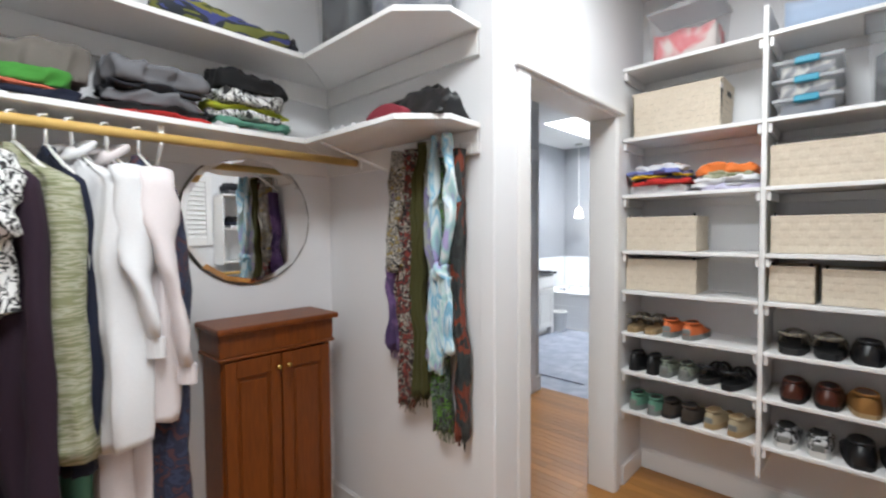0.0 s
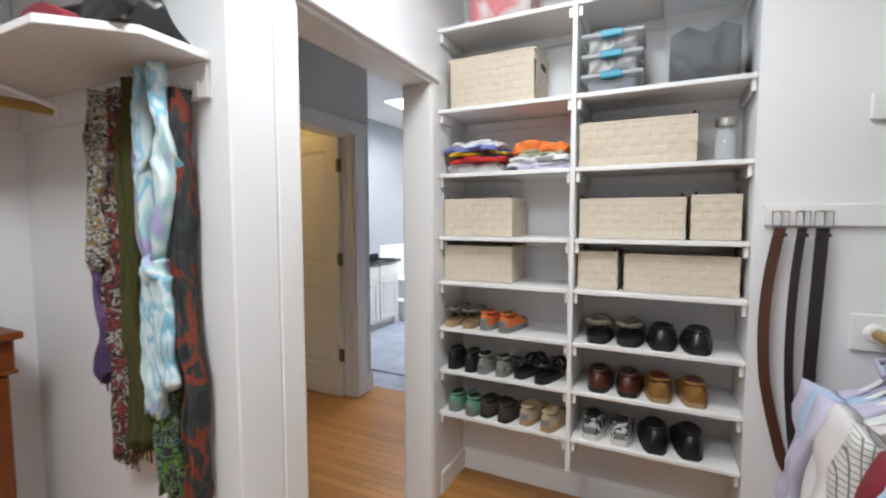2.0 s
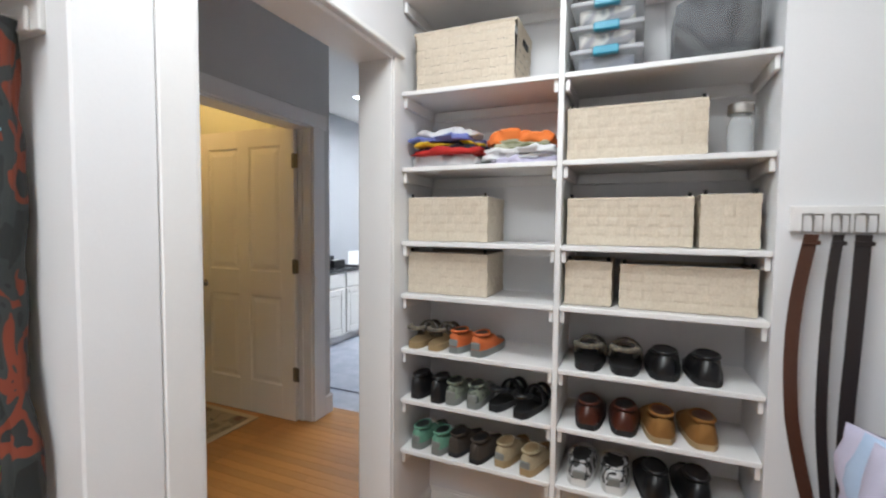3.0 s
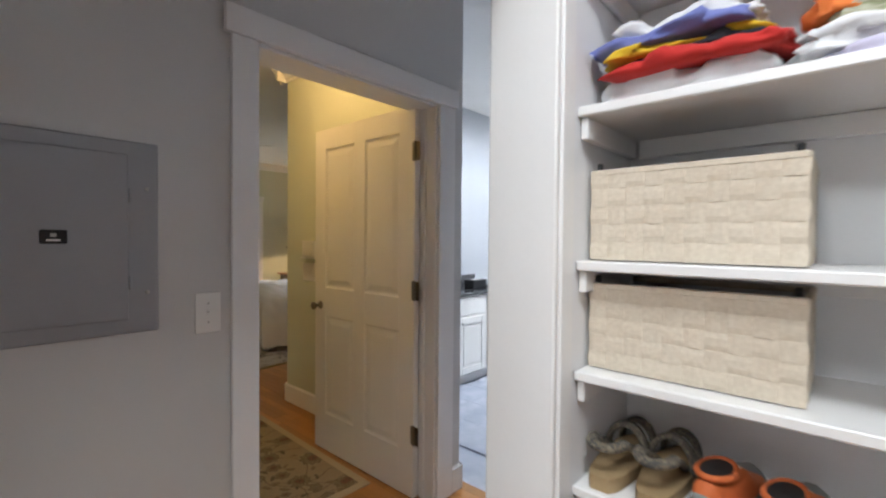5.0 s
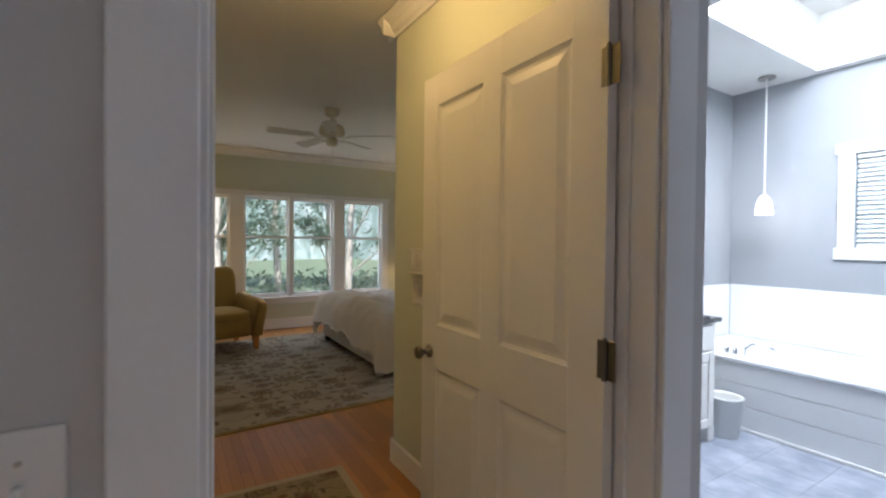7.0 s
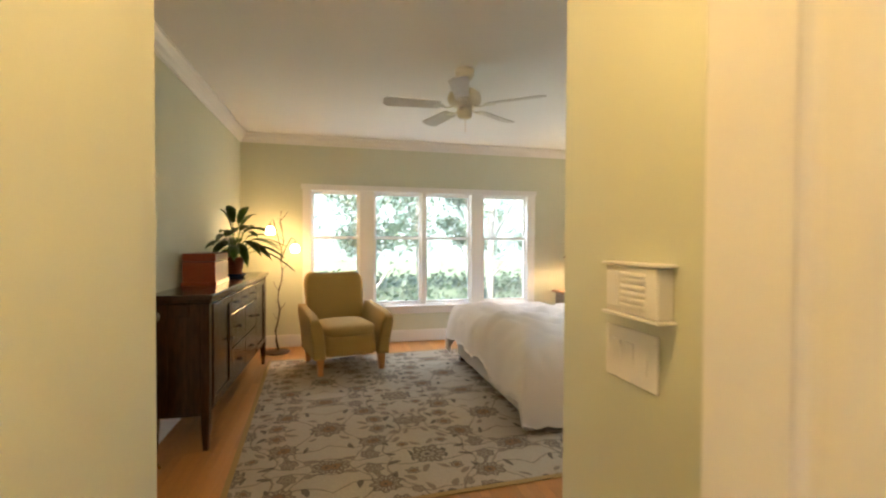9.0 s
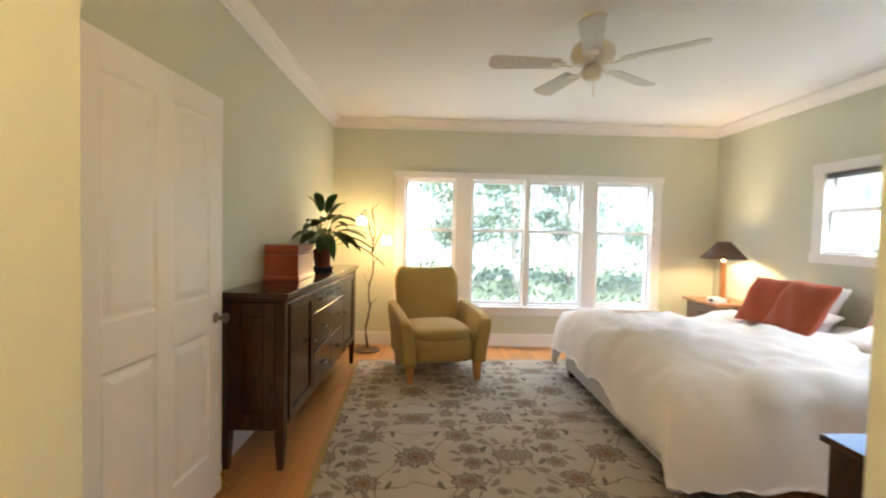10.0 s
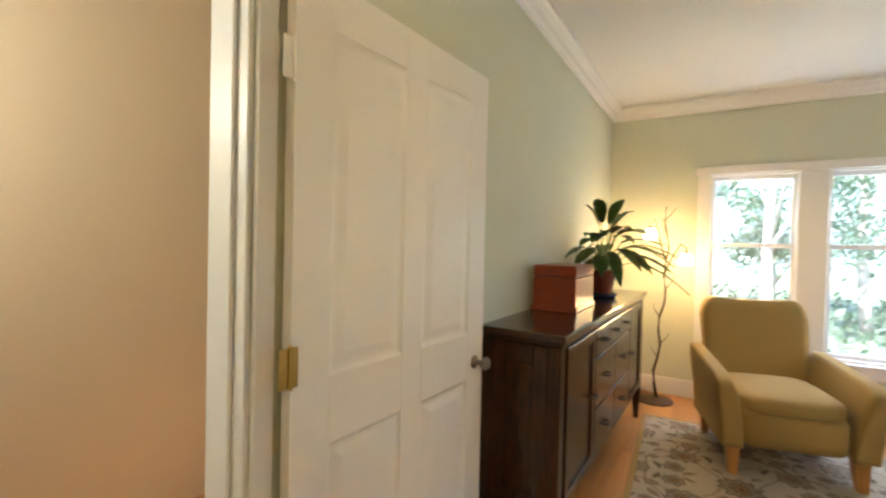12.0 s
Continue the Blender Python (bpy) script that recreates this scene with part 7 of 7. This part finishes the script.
part("base", lathe([(0.085, 0), (0.085, 0.018), (0.03, 0.03)], 24), M_LEG, tl)
part("post", boxed(-0.022, 0.022, -0.022, 0.022, 0.03, 0.43, 0.004), M_LEG, tl, "square maple post")
part("shade", lathe([(0.225, 0.465), (0.228, 0.470), (0.062, 0.655), (0.058, 0.655), (0.215, 0.475)], 32, caps=False), M_SHADE, tl, smooth=True)
part("bulb", lathe([(0.010, 0.44), (0.028, 0.50), (0.022, 0.53), (0.002, 0.54)], 12), M_GLOW, tl, smooth=True)
cr = thing("clock_radio", "small white clock radio on the nightstand", "clock radio", (-7.80, 6.10, 0.7055))
part("body", boxed(-0.09, 0.09, -0.06, 0.06, 0, 0.055, 0.015, 3), M_PLATE, cr)
part("display", boxed(-0.03, 0.03, -0.0625, -0.0605, 0.015, 0.04, 0.001), M_BLACK, cr)

# bed
bed = thing("bed", "wide bed with a rumpled white comforter", "bed", (-6.475, 5.43, 0))
for sx in (-0.92, 0.92):
    for y in (-1.0, 1.03):
        part("leg", boxed(sx - 0.035, sx + 0.035, y - 0.035, y + 0.035, 0.012 if y < 0 else 0.0, 0.075, 0.004), M_WALNUT, bed)
part("box_spring", boxed(-0.985, 0.985, -1.05, 1.10, 0.075, 0.36, 0.02, 2), M_SKIRT, bed, "pale grey box spring")
part("mattress", boxed(-0.985, 0.985, -1.05, 1.10, 0.362, 0.56, 0.05, 3), M_LINEN, bed)


def comforter(p):
    """p.x, p.y over the laid-out sheet, p.z its thickness."""
    u, v = 2 * p.x, 2 * p.y
    hw, hl = 0.99, 1.06
    x, y = u * (1.60 if u > 0 else 1.36), v * (1.36 if v > 0 else 1.46)
    z = 0.60
    wr = noise.noise(Vector((x * 1.7, y * 1.7, 3.1))) * 0.085 + abs(noise.noise(Vector((x * 4.0, y * 4.0, 9.7)))) * 0.065 + noise.noise(Vector((x * 11, y * 11, 4.7))) * 0.014 + abs(noise.noise(Vector((x * 7.0, y * 5.5, 1.7)))) * 0.045
    ox, oy = max(0, abs(x) - hw), max(0, -y - hl)
    px, py = max(-hw, min(hw, x)), max(-hl, y)
    z += wr + 0.03 * (1 - (px / hw) ** 4)
    sgn = 1 if x > 0 else -1
    drop = max(ox, oy) + 0.3 * min(ox, oy)
    if ox:
        px = sgn * (hw + 0.045 * math.sin(min(1, ox / 0.12) * 1.57) + 0.035 * noise.noise(Vector((y * 3.2, ox * 2, 1.0))) + 0.10 * ox)
    if oy:
        py = -(hl + 0.045 * math.sin(min(1, oy / 0.12) * 1.57) + 0.035 * noise.noise(Vector((x * 3.2, oy * 2, 5.0))) + 0.10 * oy)
    if drop:
        lim = (0.35 + 0.05 * noise.noise(Vector((x * 2.2, 0, 7.0))) + (0.30 * max(0, x - 0.55) / 0.44 if x > 0.55 else 0)) if not ox else ((0.55 if x > 0 else 0.42) + 0.05 * noise.noise(Vector((0, y * 2.4, 2.0))) if not oy else 0.55)
        z -= min(drop, lim) * 1.02
        z = max(z, 0.055)
    th = 0.045 * (p.z - 0.5)
    if ox and not oy:
        return Vector((px + sgn * th, min(py, 1.03), z))
    if oy and not ox:
        return Vector((px, py - th, z))
    return Vector((px + (sgn * th if ox else 0), min(py, 1.03) - (th if oy else 0), z + th))


bm = grid_box(1, 1, 1, 76, 76, 1, comforter)
part("comforter", bm, M_LINEN, bed, "puffy white comforter", True)


def pillow(label, mat, at, rx, rz, sx, sy, sz, group):
    def shape(p):
        u, v = 2 * p.x, 2 * p.y
        edge = (1 - u ** 4) ** 0.5 * (1 - v ** 4) ** 0.5 if abs(u) < 1 and abs(v) < 1 else 0
        pinch = 1 - 0.05 * (1 - u * u) * (v * v) - 0.05 * (1 - v * v) * (u * u)
        return Vector((sx * p.x * pinch, sy * p.y * pinch, sz * (p.z - 0.5) * (0.06 + 0.94 * edge) + 0.008 * math.sin(u * 7 + v * 5)))
    ob = put("pillow", grid_box(1, 1, 1, 16, 16, 4, shape), mat, smooth=True)
    ob.matrix_basis = pose(*at, rx, 0, rz)
    return tagged(ob, label, "pillow", group)


for x, r in ((-6.98, 4), (-6.0, -4)):
    pillow("white cotton bed pillow leaning at the bed head", M_LINEN, (x, 6.30, 0.80), 62, r, 0.72, 0.46, 0.17, "bed pillows")
    pillow("white cotton bed pillow lying flat", M_LINEN, (x + 0.05, 6.12, 0.70), 20, r, 0.70, 0.46, 0.15, "bed pillows")
pillow("rust red velvet cushion on the bed", M_RUST, (-6.88, 5.97, 0.86), 58, 14, 0.47, 0.45, 0.15, "rust cushions")
pillow("rust red velvet cushion leaning on another", M_RUST, (-6.50, 5.90, 0.86), 60, -8, 0.50, 0.48, 0.16, "rust cushions")

# chest beside the bed
ck = thing("bedside_chest", "dark walnut chest with a glossy top beside the bed", "chest", (-4.27, 4.86, 0))
part("body", boxed(-0.38, 0.38, -0.41, 0.41, 0.10, 0.672, 0.004), M_WALNUT, ck)
part("top", boxed(-0.40, 0.40, -0.43, 0.43, 0.673, 0.70, 0.005, 2), M_WALNUT_TOP, ck)
for sx in (-0.34, 0.34):
    for y in (-0.37, 0.37):
        part("leg", boxed(sx - 0.03, sx + 0.03, y - 0.03, y + 0.03, 0, 0.0995, 0.003), M_WALNUT, ck)
for z in (0.13, 0.31, 0.49):
    f = part("drawer", boxed(-0.394, -0.3805, -0.38, 0.38, z, z + 0.165, 0.003), M_WALNUT, ck)
    part("pull", tube([(-0.394, -0.05, z + 0.085), (-0.415, 0, z + 0.082), (-0.394, 0.05, z + 0.085)], 0.006, 6), M_BLACK, f)

# ceiling fan
fan = thing("ceiling_fan", "cream ceiling fan with five pale blades", "ceiling fan", (-5.91, 4.0, 0))
part("canopy", lathe([(0.020, 2.655), (0.055, 2.665), (0.075, 2.700), (0.078, 2.7395)], 24), M_FAN, fan, smooth=True)
part("rod", lathe([(0.013, 2.58), (0.013, 2.657)], 12), M_FAN, fan)
part("motor", lathe([(0.035, 2.44), (0.075, 2.448), (0.125, 2.475), (0.135, 2.51), (0.125, 2.55), (0.09, 2.578), (0.03, 2.59), (0.012, 2.592)], 32), M_FAN, fan, smooth=True)
part("switch_cup", lathe([(0.004, 2.352), (0.038, 2.356), (0.058, 2.375), (0.060, 2.41), (0.052, 2.439)], 24), M_FAN, fan, smooth=True)
part("pull_chain", tube([(0.03, 0, 2.36), (0.03, 0, 2.30), (0.03, 0, 2.24)], 0.0018, 5), M_BRASS, fan)
for k in range(5):
    m = Matrix.Rotation(radians(72 * k + 52), 4, 'Z')
    bm = tube([(0.08, 0, 2.452), (0.13, 0, 2.435), (0.20, 0, 2.445)], 0.010, 6, flat=0.5)
    box(bm, 0.17, 0.25, -0.035, 0.035, 2.445, 2.450, 0.001)
    bm.transform(m)
    part("bracket", bm, M_FAN, fan)
    def blade(p):
        kx = p.x + 0.5
        w = (0.105 + 0.035 * kx) * (1 - max(0, (kx - 0.93) / 0.07) ** 2 * 0.5)
        return Vector((0.20 + 0.44 * kx, p.y * w, 2.452 + 0.006 * p.z + p.y * w * 0.2))
    bm = grid_box(1, 1, 1, 14, 3, 1, blade)
    bm.transform(m)
    part("blade", bm, M_BLADE, fan)

# ---------- outdoors: trees beyond the windows ----------
M_BARK = material("grey_brown_bark", (0.34, 0.31, 0.28), 0.9, grain=0.6, scale=14, stretch=(3, 3, 0.5), bump=0.5, second=(0.20, 0.18, 0.16))
M_GROUND = material("leaf_litter_ground", (0.12, 0.14, 0.09), 0.95, grain=0.6, scale=5, second=(0.08, 0.13, 0.07), spot=0.5, spot_scale=0.5)
M_FOLIAGE = []
for i, c in enumerate(((0.070, 0.12, 0.075), (0.085, 0.12, 0.085), (0.055, 0.105, 0.065), (0.095, 0.12, 0.095))):
    mt = material("tree_foliage", c, 0.38, grain=0.4, scale=3, spot=0.4, spot_scale=0.6, second=tuple(v * 0.7 for v in c))
    tn, tl_ = mt.node_tree.nodes, mt.node_tree.links
    glow_through, blend = tn.new("ShaderNodeBsdfTranslucent"), tn.new("ShaderNodeMixShader")
    glow_through.inputs[0].default_value = (c[0] * 1.5, c[1] * 1.6, c[2], 1)
    blend.inputs[0].default_value = 0.45
    tl_.new(tn["Principled BSDF"].outputs[0], blend.inputs[1])
    tl_.new(glow_through.outputs[0], blend.inputs[2])
    tl_.new(blend.outputs[0], tn["Material Output"].inputs[0])
    M_FOLIAGE.append(mt)
ground = structure("ground", grid_box(900, 900, 0.5, 30, 30, 1), M_GROUND, "brown and green woodland ground", "ground")
ground.location = (0, 0, -1.6)
rnd = random.Random(5)


def tree(at, height, spread, leaves, seed):
    r = random.Random(seed)
    t = thing("tree", "leafy green broad-leaved tree outside the windows", "tree", at, 0, "trees outside")
    lean = (r.uniform(-0.4, 0.4), r.uniform(-0.4, 0.4))
    trunk = [(lean[0] * k / 8 + 0.05 * math.sin(k + seed), lean[1] * k / 8 + 0.05 * math.cos(k * 1.3), height * 0.85 * k / 8) for k in range(9)]
    part("trunk", tube(trunk, lambda k: 0.17 * (1 - 0.8 * k), 9), M_BARK, t, smooth=True)
    clumps = []
    for k in range(15):
        h = r.uniform(0.10, 1.0)
        a = r.uniform(0, 6.28)
        d = spread * r.uniform(0.25, 1.0) * (1.15 - 0.6 * h)
        base = Vector(trunk[min(8, int(h * 7))])
        c = Vector((base.x + d * math.cos(a), base.y + d * math.sin(a), height * (0.12 + 0.86 * h)))
        if k < 9:
            part("limb", tube([base, (base + c) / 2 + Vector((0, 0, 0.15)), c], lambda q: 0.05 * (1 - 0.75 * q), 6), M_BARK, t)
        clumps.append((c, r.uniform(0.55, 1.1)))
    bm = bmesh.new()
    for _ in range(leaves):
        c, rad = r.choice(clumps)
        v = Vector((r.gauss(0, 1), r.gauss(0, 1), r.gauss(0, 0.75))) * rad * 0.55
        p = c + v
        s = r.uniform(0.03, 0.08)
        n_ = Vector((r.gauss(0, 1), r.gauss(0, 1), r.gauss(0.6, 1))).normalized()
        a_ = n_.orthogonal().normalized()
        b_ = n_.cross(a_)
        f = bm.faces.new([bm.verts.new(p + q) for q in (-a_ * s * 1.6, b_ * s * 0.7 + n_ * s * 0.2, a_ * s * 1.6, -b_ * s * 0.7 + n_ * s * 0.2)])
    part("crown", bm, M_FOLIAGE[seed % 4], t)
    return t


SPOTS = [(-13.5, 0.6), (-14.5, 4.0), (-13.0, 7.3), (-16.5, 2.3), (-17.0, 6.0), (-16.0, 10.0), (-15.5, -2.5), (-20.5, 0.5), (-21.0, 4.5), (-20.5, 8.5),
         (-8.5, 12.0), (-5.0, 12.5), (-2.0, 12.5), (-6.5, 16.5), (-10.5, 15.0)]
for i, (x, y) in enumerate(SPOTS):
    tree((x - 5.0 if x < -12 else x, (y - 4) * 1.35 + 4 if x < -12 else y + 4, -1.1), rnd.uniform(8.5, 12), rnd.uniform(2.2, 3.0), 5600, i)
bushes = bmesh.new()
r = random.Random(8)
for _ in range(4500):
    x, y = r.uniform(-30, -14), r.uniform(-9, 18)
    s = r.uniform(0.05, 0.11)
    p = Vector((x, y, -1.1 + abs(r.gauss(0, 0.40)) * (1 + 0.4 * math.sin(x * 1.7) * math.cos(y * 1.3))))
    n_ = Vector((r.gauss(0, 1), r.gauss(0, 1), r.gauss(0.8, 1))).normalized()
    a_ = n_.orthogonal().normalized()
    b_ = n_.cross(a_)
    bushes.faces.new([bushes.verts.new(p + q) for q in (-a_ * s * 1.6, b_ * s * 0.8, a_ * s * 1.6, -b_ * s * 0.8)])
tagged(put("undergrowth", bushes, M_FOLIAGE[1]), "green undergrowth between the trees", "undergrowth", kind="stuff")

# far woods behind the trees, haze put into their pale blue-grey colour
M_HAZED_WOODS = material("far_woods", (0.36, 0.42, 0.44), 0.95, grain=1.0, scale=0.9, second=(0.09, 0.14, 0.12), spot=0.6, spot_scale=0.22, stretch=(1, 1, 0.45), bump=0.5)


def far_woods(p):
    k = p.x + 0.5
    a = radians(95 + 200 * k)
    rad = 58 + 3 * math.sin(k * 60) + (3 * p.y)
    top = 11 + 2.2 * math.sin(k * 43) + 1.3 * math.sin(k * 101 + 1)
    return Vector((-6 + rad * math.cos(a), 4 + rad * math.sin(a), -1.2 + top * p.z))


structure("backdrop", grid_box(1, 1, 1, 120, 1, 8, far_woods), M_HAZED_WOODS, "line of far woods with pale haze in its colour", "woods")

# ---------- floor pieces ----------


def island_copy(mat, name):
    m2 = mat.copy()
    m2.name = name
    n, l = m2.node_tree.nodes, m2.node_tree.links
    info = next(q for q in n if q.bl_idname == "ShaderNodeObjectInfo")
    geo = n.new("ShaderNodeNewGeometry")
    to = info.outputs["Random"].links[0].to_socket
    l.new(geo.outputs["Random Per Island"], to)
    return m2


M_OAK_JOINED = island_copy(M_OAK, "honey_oak_floor_strips")
ROW, TOP = 0.0572, 0.013
floor_ob = bpy.data.objects["floor"]
lengths = {}


def plank_mesh(length):
    if length not in lengths:
        bm = boxed(0, length - 0.0005, 0, ROW - 0.0005, 0, TOP)
        top = [v for v in bm.verts if v.co.z > TOP / 2]
        for v in top:
            v.co.x += 0.0005 if v.co.x < length / 2 else -0.0005
            v.co.y += 0.0005 if v.co.y < ROW / 2 else -0.0005
        me = bpy.data.meshes.new("plank")
        bm.to_mesh(me)
        bm.free()
        me.materials.append(M_OAK)
        lengths[length] = me
    return lengths[length]


r = random.Random(21)
joined = bmesh.new()
count = 0
REGIONS = [(CX0, CX1, CY0, CNB), (HX0 - 0.17, CDW - 0.15, CSC + 0.1, HYN + 0.03), (-3.44, HX0 - 0.17, VY0 - 0.01, VY1), (-5.66, -3.44, 0.4, HYN + 0.03), (BX0, -5.66, BY0, BY1), (-5.66, VX, HYN + 0.03, BY1)]
for ri, (x0, x1, y0, y1) in enumerate(REGIONS):
    y = math.floor(y0 / ROW) * ROW
    while y < y1 - 0.001:
        if ri == 0 and y > 1.53 and y < 3.0:
            xa = CDW - 0.15
        else:
            xa = x0
        x = xa - r.choice((0.0, 0.3, 0.6))
        while x < x1:
            ln = r.choice((0.6, 0.9, 1.2, 1.5))
            a, b = max(x, xa), min(x + ln, x1)
            c, d = max(y, y0), min(y + ROW, y1)
            if b - a > 0.02 and d - c > 0.004:
                whole = a == x and b == x + ln and c == y and d == y + ROW
                near = (-4.9 < x and x + ln < 0.5 and 1.6 < y < 3.75)
                if whole and near and count < 290:
                    ob = new("plank", plank_mesh(ln))
                    ob.location = (x, y, -TOP)
                    ob.parent = floor_ob
                    count += 1
                else:
                    vs = [joined.verts.new(q) for q in ((a, c, -TOP), (b - 0.0005, c, -TOP), (b - 0.0005, d - 0.0005, -TOP), (a, d - 0.0005, -TOP), (a + 0.0005, c + 0.0005, 0), (b - 0.001, c + 0.0005, 0), (b - 0.001, d - 0.001, 0), (a + 0.0005, d - 0.001, 0))]
                    for f in ((4, 5, 6, 7), (0, 1, 5, 4), (1, 2, 6, 5), (2, 3, 7, 6), (3, 0, 4, 7)):
                        joined.faces.new([vs[i] for i in f])
            x += ln
        y += ROW
pj = put("planks", joined, M_OAK_JOINED, floor_ob)
tagged(pj, kind="stuff")

bath_floor = bpy.data.objects["floor_bath"]
TS = 0.33
tile_mesh = None
y = HYN + 0.032
while y < 6.17:
    x = BAX1 - TS
    while x > BAX0 - TS:
        in_hall = y < CNB + 0.12
        if not (y < HYN + 0.1 and x < HX0 - 0.02) or y > HYN + 0.1:
            if tile_mesh is None:
                bm = boxed(0.0006, TS - 0.0006, 0.0006, TS - 0.0006, 0, 0.0115, 0.0006)
                tile_mesh = bpy.data.meshes.new("tile")
                bm.to_mesh(tile_mesh)
                bm.free()
                tile_mesh.materials.append(M_TILE)
            ob = new("tile", tile_mesh)
            ob.location = (x, y, -0.0118)
            ob.parent = bath_floor
        x -= TS
    y += TS
